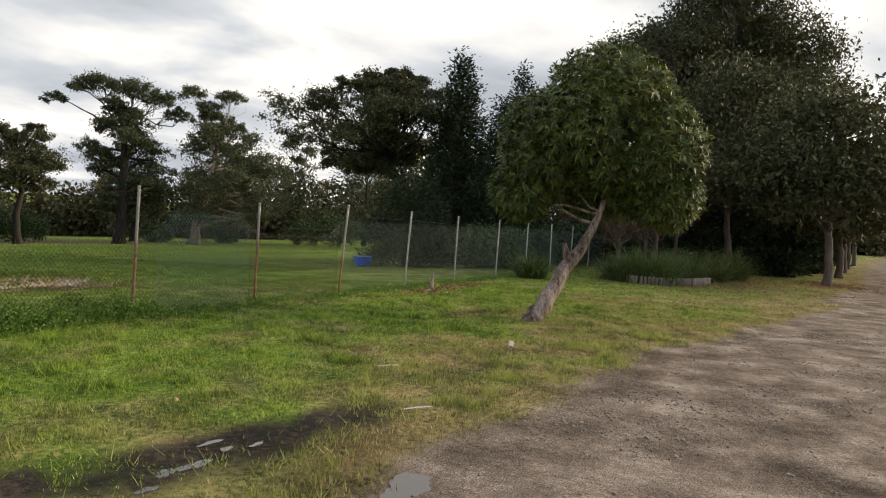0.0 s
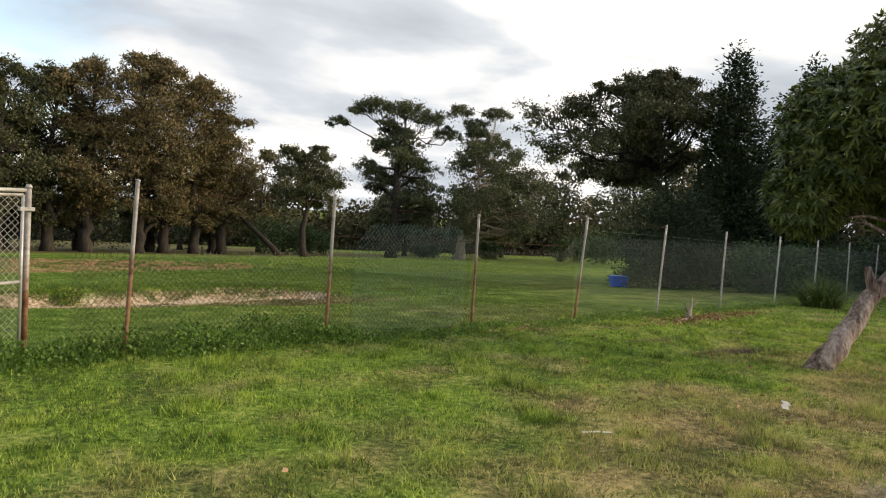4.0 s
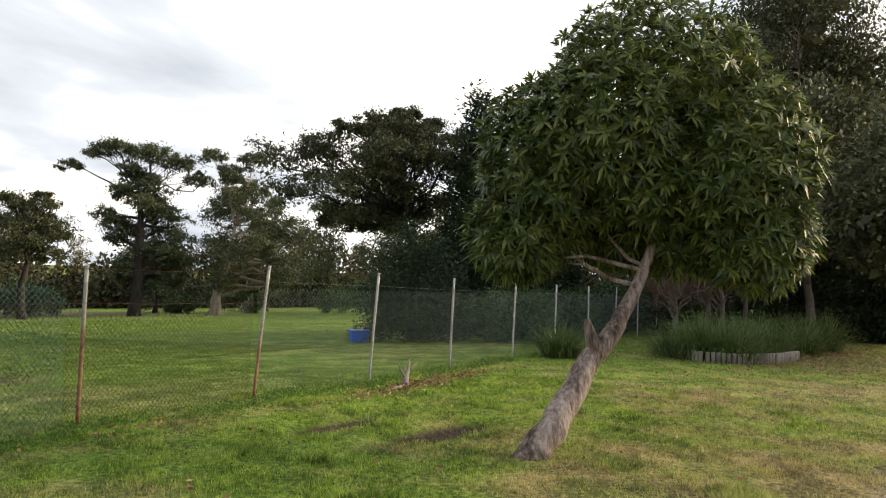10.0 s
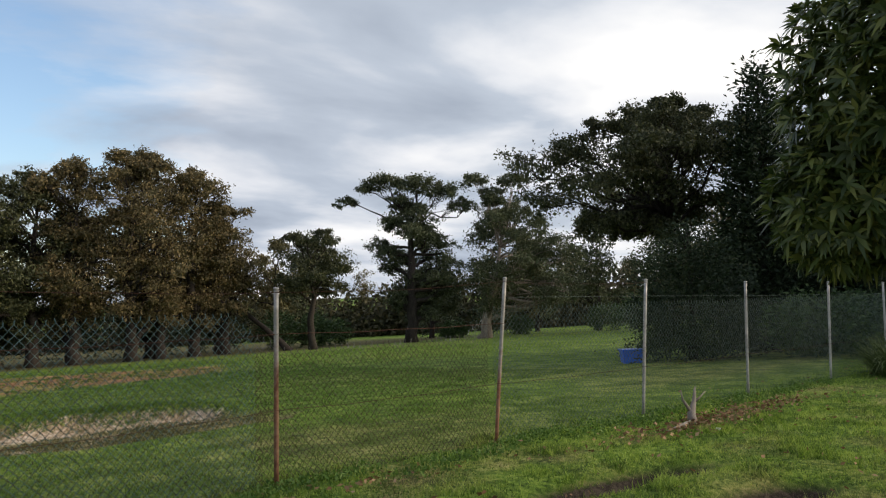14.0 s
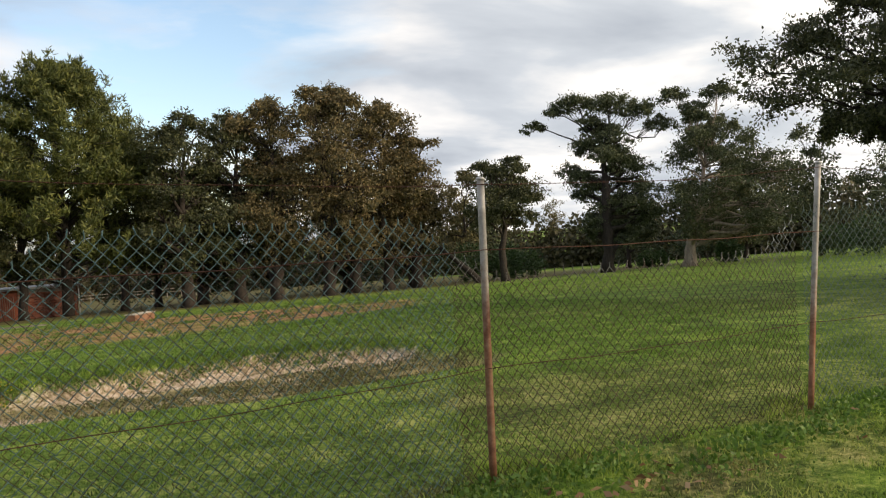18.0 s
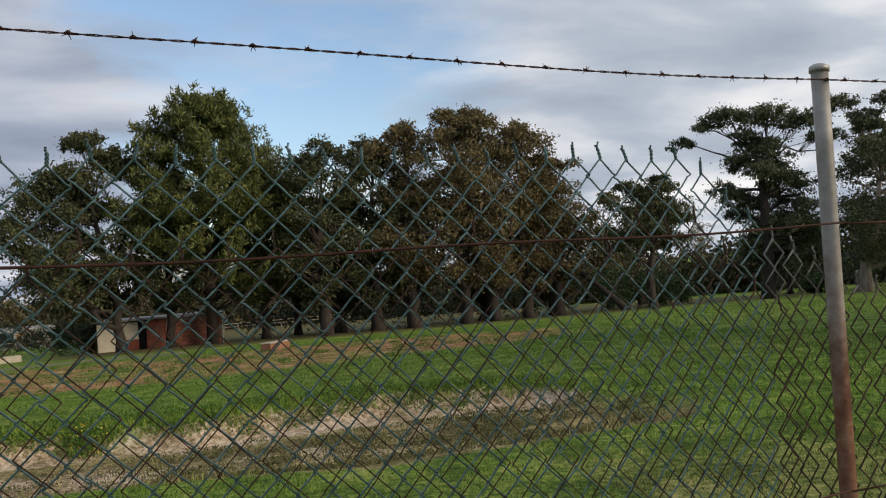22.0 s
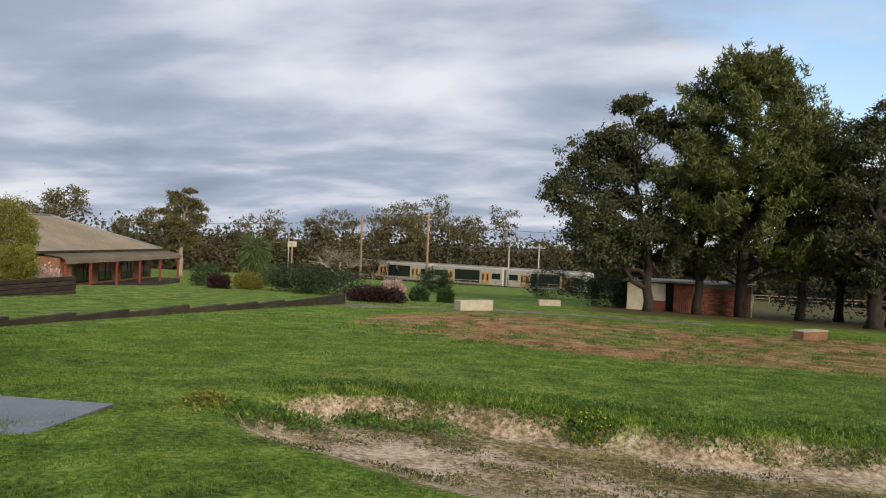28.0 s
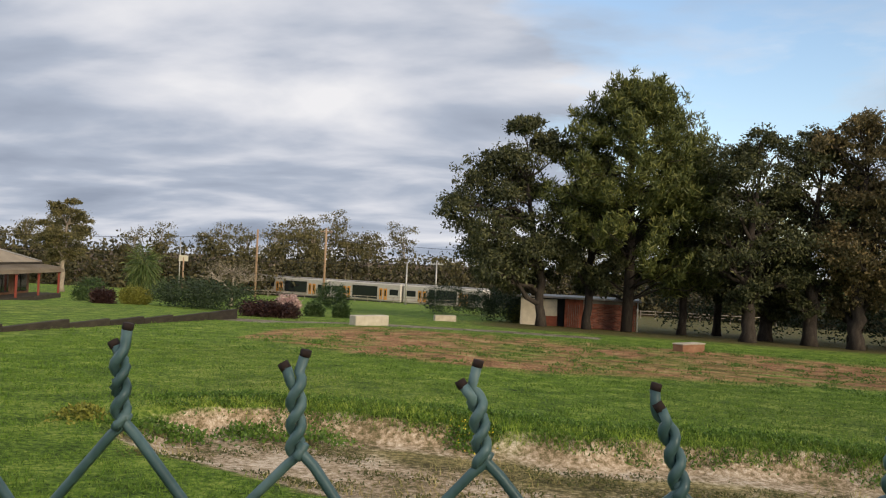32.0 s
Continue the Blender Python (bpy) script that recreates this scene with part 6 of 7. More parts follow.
def house():
    ax, ay = -38.6, 44.6
    z = -2.75
    turn = math.degrees(math.atan2(0.961, -0.275))
    h = thing("house", ax, ay, z, "low brown brick house, tan hip roof and red-posted verandah", "house", turn=turn)
    # local x runs along the verandah, local y to the back
    L, D, V, H = 22.0, 16.0, 2.4, 2.85
    part("wall", (boxed(0.6, V, 0, L - 0.8, D, H), BRICK_BROWN), h)
    part("wall", (boxed(0.6, 0.5, 0, 2.4, V - 0.005, H - 0.35), BRICK_BROWN), h)
    bm = bmesh.new()
    lo = [bm.verts.new(p) for p in ((0, V - 0.6, H), (L + 0.2, V - 0.6, H), (L + 0.2, D + 0.6, H), (0, D + 0.6, H))]
    mid = (V + D) / 2
    hi = [bm.verts.new(p) for p in ((7.2, mid, H + 2.75), (L - 7.0, mid, H + 2.75))]
    for q in ((lo[0], lo[1], hi[1], hi[0]), (lo[1], lo[2], hi[1]), (lo[2], lo[3], hi[0], hi[1]), (lo[3], lo[0], hi[0]), (lo[3], lo[2], lo[1], lo[0])):
        bm.faces.new(q)
    part("roof", (bm, ROOF_TAN), h)
    for a, b in ((lo_hi, top) for lo_hi, top in (((0, V - 0.6, H + 0.03), (7.2, mid, H + 2.78)), ((7.2, mid, H + 2.78), (L - 7.0, mid, H + 2.78)), ((L - 7.0, mid, H + 2.78), (L + 0.2, V - 0.6, H + 0.03)), ((0, D + 0.6, H + 0.03), (7.2, mid, H + 2.78)))):
        part("ridge_cap", Tubes().add([a, b], 0.12, 6).mesh("ridge_cap", ROOF_GREY), h, "grey sheet ridge cap")
    part("gutter", (boxed(-0.1, V - 0.72, H - 0.16, L + 0.3, V - 0.6, H + 0.02, bevel=0.02), TIMBER_DARK), h, "dark gutter")
    part("gutter", (boxed(-0.12, V - 0.6, H - 0.16, 0.0, D + 0.6, H + 0.02, bevel=0.02), TIMBER_DARK), h, "dark gutter")
    bull = bmesh.new()
    prof = [(V - 0.55, H - 0.18), (1.1, H - 0.26), (0.3, H - 0.36), (-0.05, H - 0.55), (-0.18, H - 0.85)]
    rows = [[bull.verts.new((x, y, zz)) for y, zz in prof] for x in (0.3, L + 0.6)]
    for k in range(len(prof) - 1):
        bull.faces.new((rows[0][k], rows[1][k], rows[1][k + 1], rows[0][k + 1]))
    bmesh.ops.solidify(bull, geom=bull.faces[:], thickness=0.05)
    part("verandah_roof", (bull, ROOF_TAN), h, "curved tan verandah roof")
    rib = bpy.data.meshes.new("roof_rib")
    rb = boxed(-0.03, 0, 0, 0.03, 7.3, 0.03)
    rb.to_mesh(rib)
    rb.free()
    rib.materials.append(ROOF_TAN)
    pitch = math.degrees(math.atan2(2.75, mid - V + 0.6))
    for k in range(9):
        part("rib", rib, h, at=pose(7.4 + 0.9 * k, V - 0.55, H + 0.03, pitch))
    for x in (0.5, 4.2, 8.6, 13.0, 17.4, 21.8):
        p = part("verandah_post", (boxed(x - 0.08, -0.08, 0, x + 0.08, 0.08, H - 0.6, bevel=0.01), RED_PAINT), h, "red painted post")
        part("bracket", (boxed(x - 0.35, -0.05, H - 0.95, x + 0.35, 0.05, H - 0.8, bevel=0.01), RED_PAINT), p)
    part("floor", (boxed(0.3, -0.1, -0.4, L + 0.2, V, 0.02), TIMBER_DARK), h)
    for x in (3.2, 6.6, 10.4, 14.6, 18.2):
        w = part("window", (boxed(x, V - 0.04, 0.3, x + 2.4, V - 0.01, 2.2), GLASS), h)
        part("frame", (boxed(x - 0.07, V - 0.07, 0.22, x + 2.47, V - 0.042, 0.3), TIMBER_DARK), w)
        part("frame", (boxed(x + 1.16, V - 0.07, 0.3, x + 1.24, V - 0.042, 2.2), TIMBER_DARK), w)
    w = part("window", (boxed(0.55, 4.2, 0.7, 0.59, 6.6, 2.15), CREAM), h, "cream blind behind glass")
    part("frame", (boxed(0.5, 4.1, 0.6, 0.548, 6.7, 0.7), TIMBER_DARK), w)
    part("frame", (boxed(0.5, 5.36, 0.7, 0.548, 5.44, 2.15), TIMBER_DARK), w)
    part("chimney", (boxed(9.0, mid + 1.0, H + 1.6, 9.9, mid + 1.8, H + 3.9, bevel=0.02), BRICK), h)
    part("antenna", Tubes().add([(6.0, mid - 2, H + 1.4), (6.0, mid - 2, H + 4.0)], 0.025, 5).mesh("antenna", GALV), h)


house()


def train():
    """Six silver carriages with orange doors and dark window bands, standing on the line."""
    a, b = np.array([-84.0, 171.0]), np.array([-18.0, 147.5])
    d = (b - a) / np.linalg.norm(b - a)
    turn = math.degrees(math.atan2(d[1], d[0]))
    tr = thing("train", a[0], a[1], gz(a[0], a[1]) + 0.4, "silver passenger train with orange doors and dark windows", "train", turn=turn)
    for c in range(-2, 4):
        x0 = c * 18.3
        car = part("carriage", (boxed(x0, -1.45, 0.5, x0 + 17.9, 1.45, 4.1, bevel=0.22), STEEL), tr)
        part("roof", (boxed(x0 + 0.4, -1.2, 4.1, x0 + 17.5, 1.2, 4.28, bevel=0.08), ROOF_GREY), car)
        part("skirt", (boxed(x0 + 0.5, -1.3, 0.05, x0 + 17.4, 1.3, 0.5), DARK), car)
        part("window", (boxed(x0 + 6.0, -1.5, 0.95, x0 + 12.2, -1.46, 3.45), GLASS), car)
        part("window", (boxed(x0 + 0.8, -1.5, 1.9, x0 + 3.0, -1.46, 3.0), GLASS), car)
        part("window", (boxed(x0 + 15.2, -1.5, 1.9, x0 + 17.2, -1.46, 3.0), GLASS), car)
        for dx in (3.6, 4.7, 12.7, 13.8):
            dr = part("door", (boxed(x0 + dx, -1.51, 0.9, x0 + dx + 0.75, -1.47, 3.1), ORANGE), car)
            part("pane", (boxed(x0 + dx + 0.2, -1.53, 1.6, x0 + dx + 0.55, -1.512, 2.8), GLASS), dr)
        for k in range(10):
            part("wheel", Tubes().add([(x0 + 1.6 + 1.6 * k, -1.2, 0.1), (x0 + 1.6 + 1.6 * k, -1.0, 0.1)], 0.42, 10).mesh("wheel", DARK), car) if k in (0, 1, 8, 9) else None


train()


def pole(x, y, h, r, mat, cross, label, group):
    p = thing("power_pole", x, y, gz(x, y), label, "pole", group)
    part("shaft", Tubes().add([(0, 0, -0.3), (0, 0, h)], [r, r * 0.7], 8).mesh("shaft", mat), p)
    if cross:
        part("crossarm", (boxed(-1.1, -0.08, h - 0.7, 1.1, 0.08, h - 0.52), mat), p)
        for k in (-0.9, -0.3, 0.3, 0.9):
            part("insulator", Tubes().add([(k, 0, h - 0.52), (k, 0, h - 0.35)], 0.05, 6).mesh("insulator", WHITE), p)
    return p


pole(-40.5, 127.0, 12.2, 0.24, POLE_WOOD, True, "tall timber power pole with a crossarm near the railway", "power poles")
pole(-51.0, 123.0, 11.2, 0.24, POLE_WOOD, False, "tall timber power pole near the railway", "power poles")
pole(-27.0, 130.0, 7.2, 0.16, GALV, False, "grey steel mast beside the railway", "railway masts")
pole(-21.5, 128.0, 7.6, 0.16, GALV, True, "grey steel mast beside the railway", "railway masts")
pole(-62.0, 118.0, 8.5, 0.1, GALV, False, "thin pale pole behind the garden", "thin poles")
for k, (a, b) in enumerate((((-120, 106, 3.6), (-51, 123, 4.8)), ((-51, 123, 4.8), (-40.5, 127, 4.6)), ((-40.5, 127, 4.6), (60, 150, 4.4)), ((-120, 108, 1.8), (-21.5, 128, 1.2)), ((-21.5, 128, 1.2), (60, 140, 0.8)))):
    w = thing("power_line", a[0], a[1], a[2], "thin dark overhead cable between the poles", "cable", "overhead cables")
    s = np.linspace(0, 1, 13)[:, None]
    p = (np.array(b) - np.array(a)) * s
    p[:, 2] -= 1.0 * 4 * (s * (1 - s))[:, 0]
    part("cable", Tubes().add(p, 0.03, 4).mesh("cable", DARK), w)
sg = thing("street_sign", -58.0, 112.0, gz(-58, 112), "pale rectangular sign on a timber pole", "sign")
part("pole", Tubes().add([(0, 0, 0), (0, 0, 5.6)], 0.12, 6).mesh("pole", POLE_WOOD), sg)
part("board", (boxed(-0.8, -0.06, 5.0, 0.8, 0.0, 5.9, bevel=0.02), CREAM), sg)

# low rail fence along the line
rf = thing("rail_fence", -60, 120, gz(-60, 120), "long low weathered timber rail fence before the railway", "fence")
for k in range(40):
    x, y = -60 + 2.4 * k, 138 + 0.0 * k
    q = part("rail_post", (boxed(-0.06, -0.06, 0, 0.06, 0.06, 1.1), TIMBER_GREY), rf)
    q.matrix_local = rf.matrix_world.inverted() @ pose(x, y, gz(x, y))
for hh in (0.55, 1.05):
    q = part("rail", (boxed(0, -0.04, 0, 94, 0.04, 0.09), TIMBER_GREY), rf)
    q.matrix_local = rf.matrix_world.inverted() @ pose(-60, 138, gz(-20, 138) + hh)

# ---- garden shrubs between the lawn and the railway ----
SHRUBS = [("golden_conifer", "golden green clipped conifer by the house", -32.2, 34.2, 4.8, 1.15, LEAF_GOLD, 0.45, 0), ("golden_conifer", "small golden green conifer by the house", -30.4, 32.8, 2.1, 1.0, LEAF_GOLD, 0.5, 0),
          ("hedge_bush", "large dark rounded hedge bush", -22.9, 50.4, 1.9, 2.3, LEAF_CONIFER, 0.5, 0), ("hedge_bush", "large dark rounded hedge bush", -20.0, 48.6, 1.75, 2.2, LEAF_CONIFER, 0.5, 0),
          ("red_shrub", "dark red leaved shrub", -12.6, 41.4, 0.62, 0.85, LEAF_RED, 0.5, 0), ("red_shrub", "dark red leaved shrub", -13.9, 41.6, 0.66, 0.9, LEAF_RED, 0.5, 0), ("red_shrub", "round dark red shrub on the lawn edge", -27.6, 47.4, 0.75, 0.6, LEAF_RED, 0.5, 0),
          ("lime_shrub", "yellow green shrub by the hedge", -26.6, 49.6, 1.0, 0.9, LEAF_GOLD, 0.5, 0), ("green_shrub", "bright green round shrub behind the lawn", -38.4, 61.4, 2.5, 1.3, LEAF_SHRUB, 0.5, 0), ("green_shrub", "green shrub behind the lawn", -37.0, 70.0, 2.6, 1.8, LEAF_SHRUB, 0.5, 0),
          ("green_shrub", "small green shrub by the gravel", -12.6, 47.0, 0.65, 0.45, LEAF_SHRUB, 0.5, 0), ("green_shrub", "small green shrub by the gravel", -11.0, 47.4, 0.6, 0.4, LEAF_SHRUB, 0.5, 0), ("green_shrub", "green shrub near the railway", -20.0, 72.0, 2.2, 1.5, LEAF_SHRUB, 0.5, 0),
          ("dark_hedge", "dark spreading hedge tree", -9.6, 76.0, 2.8, 2.6, LEAF_CONIFER, 0.5, 0), ("dark_hedge", "dark spreading hedge tree", -5.8, 76.0, 2.6, 2.4, LEAF_CONIFER, 0.5, 0), ("dark_hedge", "dark shrub beside the shed", -2.4, 60.0, 2.4, 1.6, LEAF_CONIFER, 0.5, 0), ("lime_shrub", "yellow green shrub beside the shed", -1.0, 60.5, 1.3, 0.9, LEAF_GOLD, 0.5, 0),
          ("pink_shrub", "pale pink flowering shrub by the house", -30.6, 34.9, 0.75, 0.8, LEAF_LILAC, 0.5, 0), ("pale_shrub", "pale flowering shrub behind the hedge", -18.0, 56.0, 0.9, 0.7, LEAF_LILAC, 0.5, 0)]
for k, (name, label, x, y, h, r, leaf, shape, pt) in enumerate(SHRUBS):
    conifer(name, label, x, y, h, r, leaf, 400 + k, 16 if h < 3.5 else 34, 230 if leaf is not LEAF_GOLD else 640, 0.115 if leaf is LEAF_GOLD else 0.17, shape, "garden shrubs", 0.0, False, pt)


def cabbage_tree(x, y, h):
    rng = np.random.RandomState(77)
    ob = thing("palm_lily", x, y, gz(x, y), "bushy palm lily with drooping strap leaves", "plant")
    part("trunk", Tubes().add([(0, 0, -0.1), (0.1, 0, h * 0.6)], [0.2, 0.14], 7).mesh("trunk", BARK_GREY), ob)
    n = 2600
    c = rng.normal(size=(n, 3)) * [0.42, 0.42, 0.65] + [0, 0, h * 0.64]
    d = c - [0, 0, h * 0.7]
    d[:, 2] -= 0.9
    v, f = leaves(rng, c, 0.75, 0.03, 0, d + rng.normal(size=(n, 3)) * 0.25, 0.25)
    part("crown", mesh_from("crown", v, f, [LEAF_STRAP]), ob)


cabbage_tree(-32.3, 59.6, 4.0)
tree("bare_magnolia", "small pale leafless flowering tree by the hedge", -24.5, 60.0, [(0, 0, 0), (0, 0, 1.2), (0.1, 0, 2.4)], [0.16, 0.12, 0.06],
     [(0, 0, 3.0, 3.0, 2.2, 1.1, 50), (1.5, 0, 2.4, 2.0, 1.6, 0.9, 30), (-1.6, 0, 2.4, 2.0, 1.6, 0.9, 30)], LEAF_BROWN, 0.1, 4, BARK_PALE, seed=500, twigs=1, core=0.0)
tree("woodland_edge_gum", "tall pale-limbed gum beside the house garden", -58.0, 84.0, [(0, 0, 0), (0, 0, 4), (0.3, 0, 8)], [0.3, 0.24, 0.1],
     mass(503, 20, [3.5, 5.5, 8.0, 11.0], [0, 0.5, -0.3, 0.2], [0, 0, 0, 0], [2.4, 4.2, 3.8, 1.8], 0.32, 12, 0.6), LEAF_FOREST, 0.3, 44, BARK_PALE, seed=501)


# ---- grass, weeds, leaves and litter ----
def blades(name, label, x0, x1, y0, y1, density, height, width, seed, keep, category="grass", mat=None, dryness=None):
    rng = np.random.RandomState(seed)
    n = int((x1 - x0) * (y1 - y0) * density)
    x, y = rng.uniform(x0, x1, n), rng.uniform(y0, y1, n)
    k = keep(x, y, rng)
    x, y = x[k], y[k]
    n = len(x)
    z = ground_z(x, y)
    h = height(x, y) * rng.uniform(0.5, 1.3, n)
    a = rng.uniform(0, 2 * np.pi, n)
    lean = rng.normal(size=(n, 2)) * 0.45
    w = width * rng.uniform(0.7, 1.3, n)
    base = np.stack([x, y, z - 0.004], -1)
    side = np.stack([np.cos(a) * w, np.sin(a) * w, 0 * a], -1)
    tip = base + np.stack([lean[:, 0] * h, lean[:, 1] * h, h], -1)
    v = np.stack([base - side, base + side, tip], 1).reshape(-1, 3)
    me = mesh_from(name, v, np.arange(3 * n).reshape(-1, 3), [mat or GRASS_BLADE])
    dry = np.clip((dryness(x, y) if dryness is not None else zones(x, y)[3] * 1.1 - 0.15) + rng.normal(size=n) * 0.12, 0, 1)
    col = np.repeat(np.stack([dry, 0 * dry, 0 * dry, 0 * dry + 1], -1), 3, 0)
    at = me.color_attributes.new("zone", "FLOAT_COLOR", "POINT")
    at.data.foreach_set("color", col.astype(np.float32).ravel())
    ob = new(name, me)
    return tagged(ob, label, category, kind="stuff")


def on_grass(x, y, rng):
    gravel, earth, sand, dry, wet, litter = zones(x, y)
    share = (1 - np.clip(gravel * 1.25, 0, 1)) * (1 - np.clip(sand * 1.5, 0, 0.93)) * (1 - np.clip(earth * 1.3, 0, 0.9)) * (1 - np.clip(wet * 1.4, 0, 0.97)) * (1 - 0.7 * litter)
    s, ends, past = pit_share(x, y)
    share = share * (1 - 0.9 * ends * (s > 0.04) * (s < 1.0))
    clump = np.clip(0.55 + 0.9 * field_noise(x, y, 5.0, 44), 0.1, 1)
    return rng.rand(len(x)) < share * clump


def turf_height(x, y):
    return 0.04 + 0.018 * field_noise(x, y, 1.2, 50) + 0.075 * np.clip(field_noise(x, y, 6.0, 51), 0, 1) ** 1.5


blades("grass", "short mown grass, green with yellow dry patches", -7, 15, -9.0, 0.6, 2300, turf_height, 0.0055, 1, on_grass)
blades("grass", "short mown grass, green with yellow dry patches", 15, 34, -11.0, 1.0, 420, lambda x, y: turf_height(x, y) * 1.3, 0.006, 2, on_grass)
blades("grass", "lush mown lawn inside the fence", -6, 14, 0.6, 7.0, 1500, lambda x, y: turf_height(x, y) * 0.7, 0.006, 3, on_grass, mat=GRASS_LUSH)
blades("grass", "lush mown lawn inside the fence", -10, 20, 7.0, 20.0, 650, lambda x, y: turf_height(x, y) * 0.9, 0.009, 4, on_grass, mat=GRASS_LUSH)
blades("grass", "lush mown lawn inside the fence", -14, 40, 20.0, 42.0, 70, lambda x, y: turf_height(x, y) * 1.6, 0.014, 5, on_grass, mat=GRASS_LUSH)


def coarse(x, y, rng):
    d = y - np.interp(x, ROAD_X, ROAD_Y)
    return on_grass(x, y, rng) & (rng.rand(len(x)) < np.exp(-((d - 0.7) / 0.9) ** 2)) & (field_noise(x, y, 4.0, 57) + 0.6 * field_noise(x, y, 10.0, 58) > 0.1)


blades("coarse_grass", "coarse dull grass tufts along the edge of the track", -5, 8, -8.2, -4.0, 2600, lambda x, y: 0.10 + 0.03 * field_noise(x, y, 2.0, 59), 0.0045, 8, coarse, dryness=lambda x, y: 0.35 + 0.3 * field_noise(x, y, 3.0, 56))


def tufted(x, y, rng):
    return on_grass(x, y, rng) & (field_noise(x, y, 3.2, 46) + 0.6 * field_noise(x, y, 9.0, 47) > 0.42)


blades("grass_tufts", "longer darker grass tufts standing in the turf", -7, 15, -7.4, 0.8, 2600, lambda x, y: 0.095 + 0.03 * field_noise(x, y, 2.0, 48), 0.0055, 7, tufted, dryness=lambda x, y: zones(x, y)[3] * 0.9 - 0.25)


def lip(x, y, rng):
    s, ends, past = pit_share(x, y)
    return rng.rand(len(x)) < ends * (past > 0.12) * np.exp(-np.abs(past - 0.3) / 0.35) + 0.05 * (s > 0.05) * (s < 0.95) * ends * (field_noise(x, y, 2.0, 61) > 0.1)


blades("long_grass", "longer tufted grass along the lip of the sandy hollow", -2, 11.5, 5.5, 12.0, 1500, lambda x, y: 0.10 + 0.04 * field_noise(x, y, 2.5, 62), 0.006, 6, lip)


def weed_bed(name, label, seed, spots, leaf=0.05, mat=None):
    """Broad-leaved weeds in low heaps: (x, y, rx, ry, height, leaves)."""
    rng = np.random.RandomState(seed)
    pts = []
    for x, y, rx, ry, h, n in spots:
        p = rng.normal(size=(n, 2)) * [rx * 0.5, ry * 0.5]
        r = np.exp(-((p[:, 0] / rx) ** 2 + (p[:, 1] / ry) ** 2))
        xx, yy = x + p[:, 0], y + p[:, 1]
        pts.append(np.stack([xx, yy, ground_z(xx, yy) + h * r * rng.uniform(0.1, 1, n)], -1))
    c = np.concatenate(pts)
    d = rng.normal(size=c.shape) + [0, 0, 0.9]
    v, f = leaves(rng, c, leaf, leaf * 0.3, 0, d, 0.2)
    return tagged(new(name, mesh_from(name, v, f, [mat or WEED])), label, "weeds", kind="stuff")


rng_w = random.Random(3)
heaps = [(x, 0.05 + rng_w.uniform(-0.25, 0.15), 0.5, 0.32, h, 900) for x, h in ((-2.6, 0.22), (-1.9, 0.25), (-1.2, 0.3), (-0.5, 0.3), (0.1, 0.36), (0.7, 0.4), (1.2, 0.3), (1.8, 0.42), (2.4, 0.4), (2.9, 0.26), (-3.4, 0.3), (-4.2, 0.34), (-5.2, 0.3))]
weed_bed("fence_weeds", "thick dark green weeds growing along the foot of the fence", 81, heaps)
weed_bed("fence_weeds", "low green weeds along the foot of the fence", 82, [(3.3 + 0.33 * k, rng_w.uniform(-0.3, 0.15), 0.4, 0.25, rng_w.uniform(0.04, 0.14), 170) for k in range(44)], 0.04)
weed_bed("lawn_clover", "scattered clover and flat weeds in the turf", 83, [(rng_w.uniform(-5, 13), rng_w.uniform(-5.4, -0.3), 0.4, 0.3, 0.05, 120) for _ in range(60)], 0.022)
weed_bed("pit_weeds", "ragged weeds growing on the sandy hollow floor", 84, [(rng_w.uniform(0.5, 10), rng_w.uniform(6.6, 9.6), 0.3, 0.18, 0.06, 90) for _ in range(70)] + [(rng_w.uniform(4, 10), rng_w.uniform(6.2, 9.4), 0.45, 0.3, 0.06, 150) for _ in range(60)], 0.035, WEED_DULL)
weed_bed("hanging_weeds", "weeds hanging over the sandy face of the hollow", 95, [(-0.6 + 0.36 * k, float(np.interp(-0.6 + 0.36 * k, PIT_X, PIT_BACK)) + rng_w.uniform(0.1, 0.28), 0.3, 0.12, 0.06, 160) for k in range(28) if k % 5 != 2], 0.04)
weed_bed("hollow_weeds", "taller green weeds at the shallow end of the hollow", 96, [(-0.3, 8.8, 0.5, 0.3, 0.22, 500), (0.4, 9.4, 0.5, 0.3, 0.25, 500), (-0.7, 8.4, 0.3, 0.3, 0.2, 250), (1.2, 9.6, 0.5, 0.25, 0.2, 350)], 0.06)
weed_bed("bank_weeds", "green trailing weeds along the top of the bank", 85, [(-1 + 0.33 * k, float(np.interp(-1 + 0.33 * k, PIT_X, PIT_BACK)) + 0.6 + rng_w.uniform(-0.1, 0.4), 0.5, 0.3, 0.11, 420) for k in range(34)], 0.042)
weed_bed("earth_weeds", "small green weeds dotted over the bare red earth", 89, [(rng_w.uniform(-6, 22), rng_w.uniform(19, 37), rng_w.uniform(0.2, 0.55), 0.2, 0.09, 60) for _ in range(230)], 0.06)
weed_bed("yellow_flowers", "small yellow flowering weeds on the bank", 86, [(3.1, 10.0, 0.36, 0.22, 0.32, 110), (-1.9, 1.2, 1.2, 0.5, 0.16, 40), (0.6, 0.9, 1.0, 0.5, 0.16, 30)], 0.03, PETAL_YELLOW)
weed_bed("flower_bush", "leafy bush under yellow flowers on the bank", 87, [(3.1, 10.0, 0.3, 0.2, 0.24, 500)], 0.05)
weed_bed("dry_tuft", "pale dry grass tuft at the end of the hollow", 88, [(-1.2, 8.2, 0.25, 0.4, 0.16, 500)], 0.05, LEAF_GOLD)


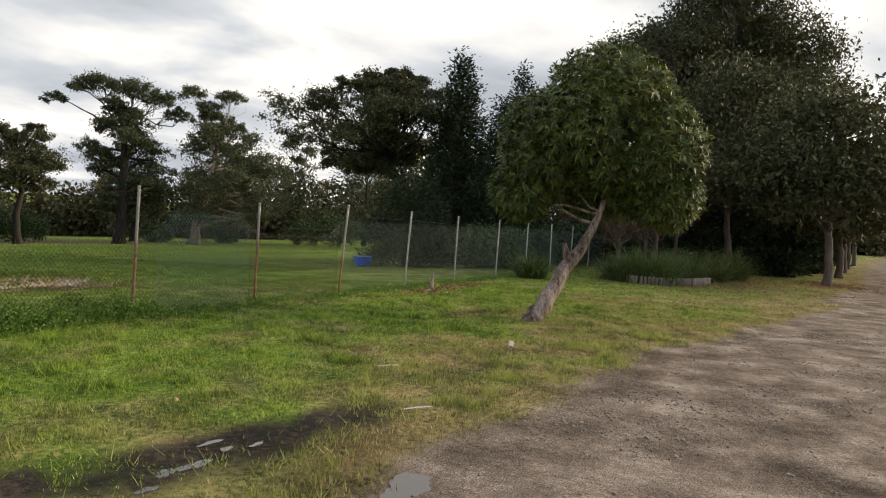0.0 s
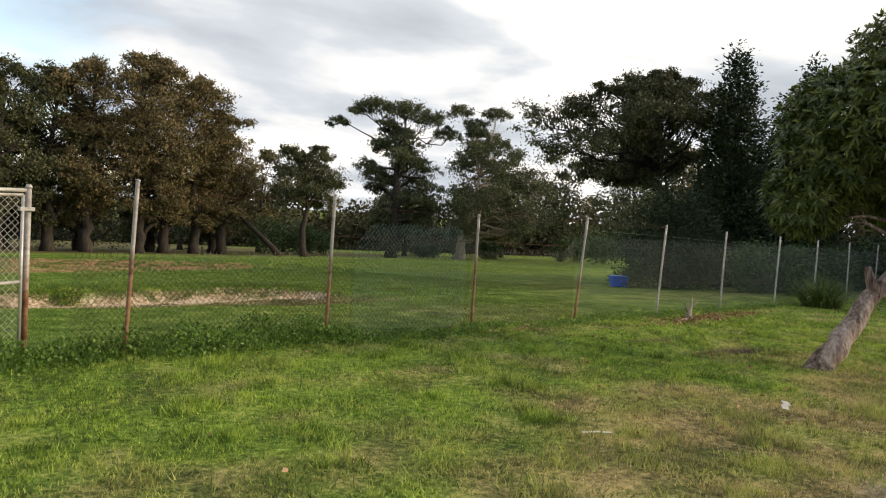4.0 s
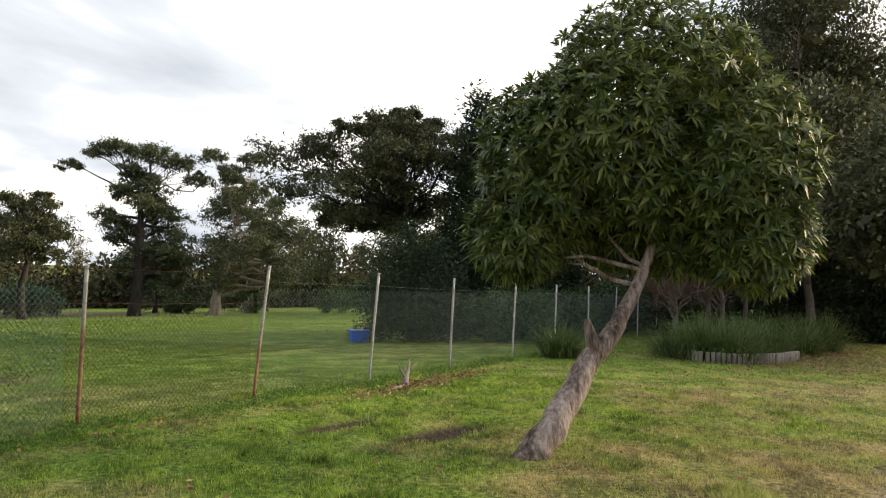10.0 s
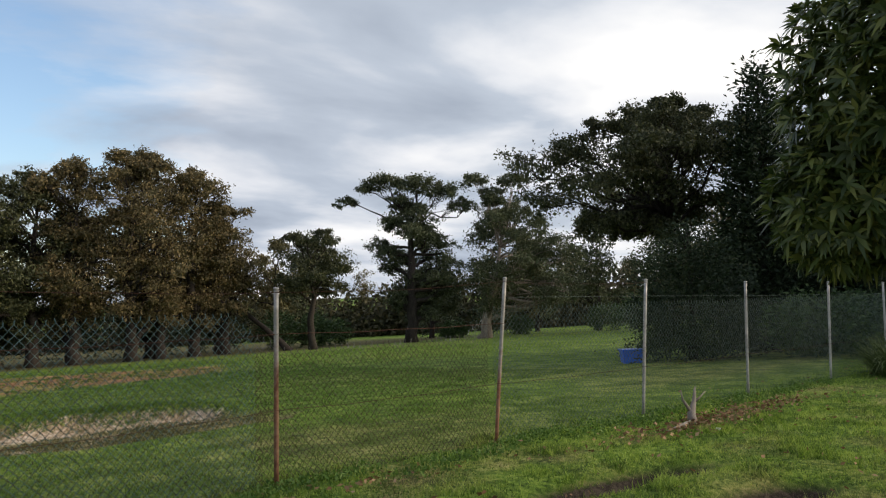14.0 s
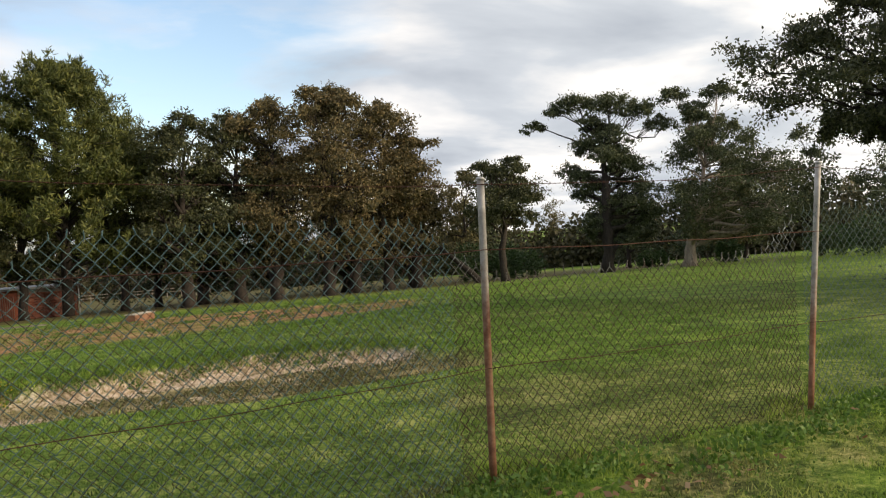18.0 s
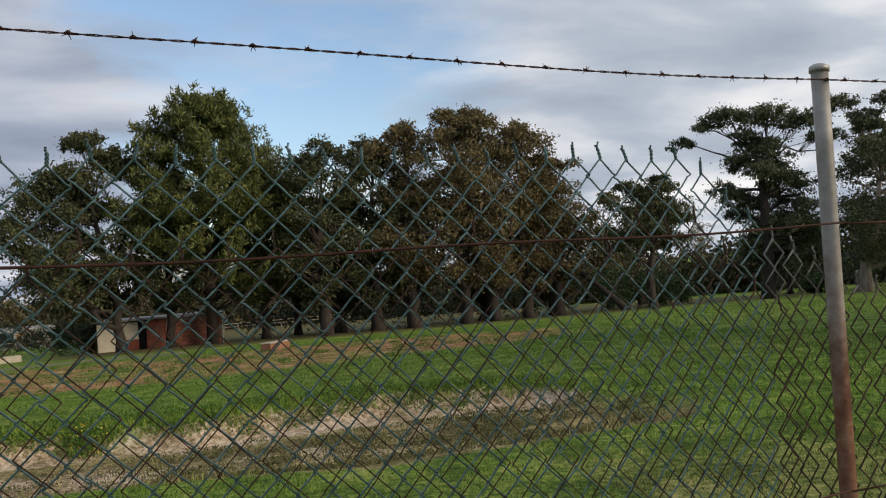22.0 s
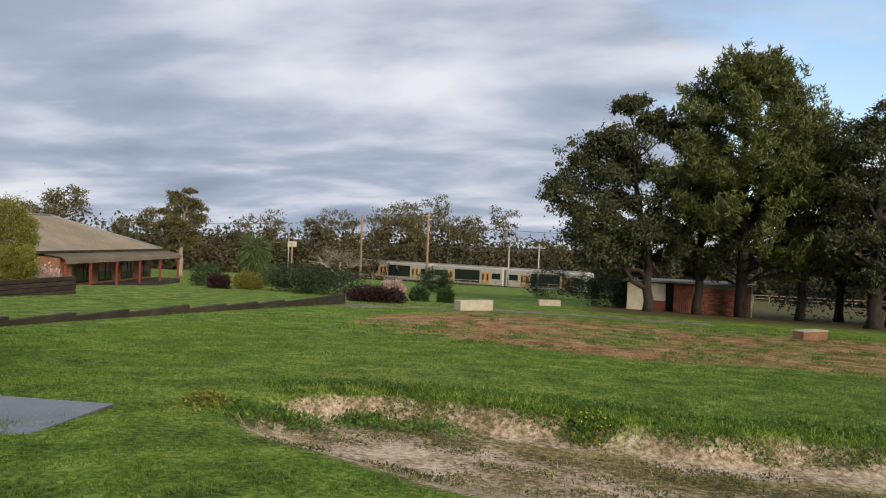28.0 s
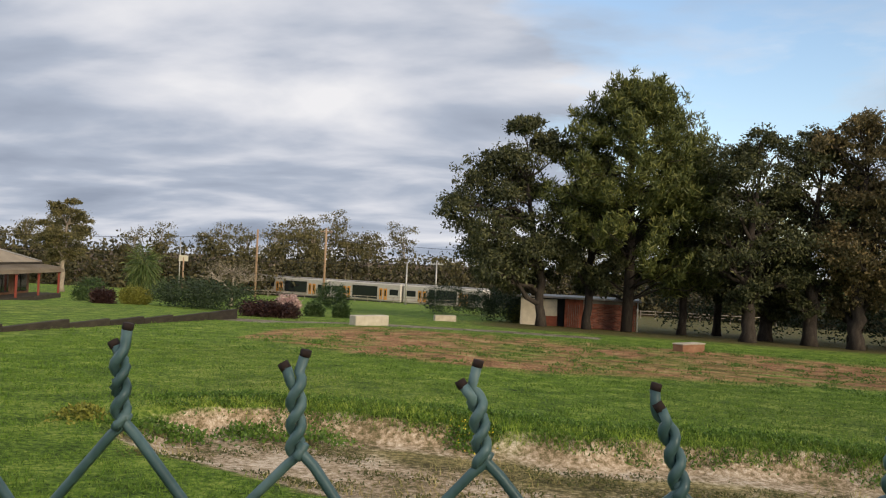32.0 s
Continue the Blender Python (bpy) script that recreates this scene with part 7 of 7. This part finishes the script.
def scatter_leaves(name, label, seed, spots, size):
    rng = np.random.RandomState(seed)
    pts = []
    for x, y, rx, ry, n in spots:
        p = rng.normal(size=(n, 2)) * [rx, ry]
        xx, yy = x + p[:, 0], y + p[:, 1]
        pts.append(np.stack([xx, yy, ground_z(xx, yy) + 0.035 + 0.02 * rng.rand(n)], -1))
    c = np.concatenate(pts)
    d = rng.normal(size=c.shape) * [1, 1, 0.25]
    v, f = leaves(rng, c, size, size * 0.28, 0, d, 0.15)
    return tagged(new(name, mesh_from(name, v, f, [LEAF_DEAD])), label, "leaves", kind="stuff")


scatter_leaves("fallen_leaves", "brown fallen leaves scattered over the grass", 91, [(26, -6.5, 4.5, 1.5, 2600), (31, -10, 1.4, 0.9, 1500), (12.3, -0.8, 1.3, 0.22, 700), (8, -4, 3.5, 2.0, 160), (20, -3, 4, 2, 500), (4, -3, 4, 2, 40), (6.3, -0.4, 0.7, 0.15, 60)], 0.065)


def stones():
    """Loose stones of the gravel track."""
    rng = np.random.RandomState(92)
    n = 60000
    x, y = rng.uniform(-6, 16, n), rng.uniform(-13, -6.2, n)
    k = (rng.rand(n) < zones(x, y)[0] * np.clip(1.8 * field_noise(x, y, 1.3, 93) + 0.9 * field_noise(x, y, 4.0, 94), 0.03, 1))
    x, y = x[k], y[k]
    n = len(x)
    r = 0.005 + 0.017 * rng.rand(n) ** 3
    c = np.stack([x, y, ground_z(x, y) + r * 0.25], -1)
    o = np.array([[1, 0, 0], [-1, 0, 0], [0, 1, 0], [0, -1, 0], [0, 0, 0.75], [0, 0, -0.75]])
    v = c[:, None] + o[None] * r[:, None, None] * rng.uniform(0.6, 1.3, (n, 6, 1))
    t = np.array([[0, 2, 4], [2, 1, 4], [1, 3, 4], [3, 0, 4], [2, 0, 5], [1, 2, 5], [3, 1, 5], [0, 3, 5]])
    f = (np.arange(n)[:, None, None] * 6 + t[None]).reshape(-1, 3)
    stone = foliage("loose stone", (0.14, 0.11, 0.085), (0.26, 0.21, 0.17), (0.42, 0.37, 0.32), 0.85, 0.0)
    tagged(new("stones", mesh_from("stones", v.reshape(-1, 3), f, [stone])), "loose grey stones on the gravel track", "stones", kind="stuff")


stones()


def scrap(name, x, y, pts, w, mat, label, turn=0):
    z = gz(x, y) + 0.035
    ob = thing(name, x, y, z, label, "litter", "", turn)
    bm = bmesh.new()
    a = [bm.verts.new((px, py - w, pz)) for px, py, pz in pts]
    b = [bm.verts.new((px, py + w, pz + 0.006)) for px, py, pz in pts]
    for k in range(len(pts) - 1):
        bm.faces.new((a[k], a[k + 1], b[k + 1], b[k]))
    bmesh.ops.solidify(bm, geom=bm.faces[:], thickness=0.004)
    part("sheet", (bm, mat), ob)


scrap("paper_scrap", 4.64, -5.42, [(-0.13, 0, 0), (-0.04, 0.02, 0.03), (0.03, -0.01, 0.01), (0.12, 0.02, 0.035)], 0.035, WHITE, "crumpled white paper scrap on the grass", 20)
scrap("white_stick", 0.29, -6.09, [(-0.15, 0, 0), (0, 0.004, 0.006), (0.15, 0, 0.004)], 0.012, WHITE, "white plastic strip lying on the grass", -35)
scrap("white_stick", 1.9, -4.9, [(-0.13, 0, 0), (0, 0.004, 0.006), (0.13, 0, 0.004)], 0.011, WHITE, "white plastic strip lying on the grass", -40)
scrap("paper_scrap", 11.4, -1.3, [(-0.05, 0, 0), (0, 0.01, 0.02), (0.05, 0, 0.01)], 0.03, WHITE, "small white paper scrap by the fence")
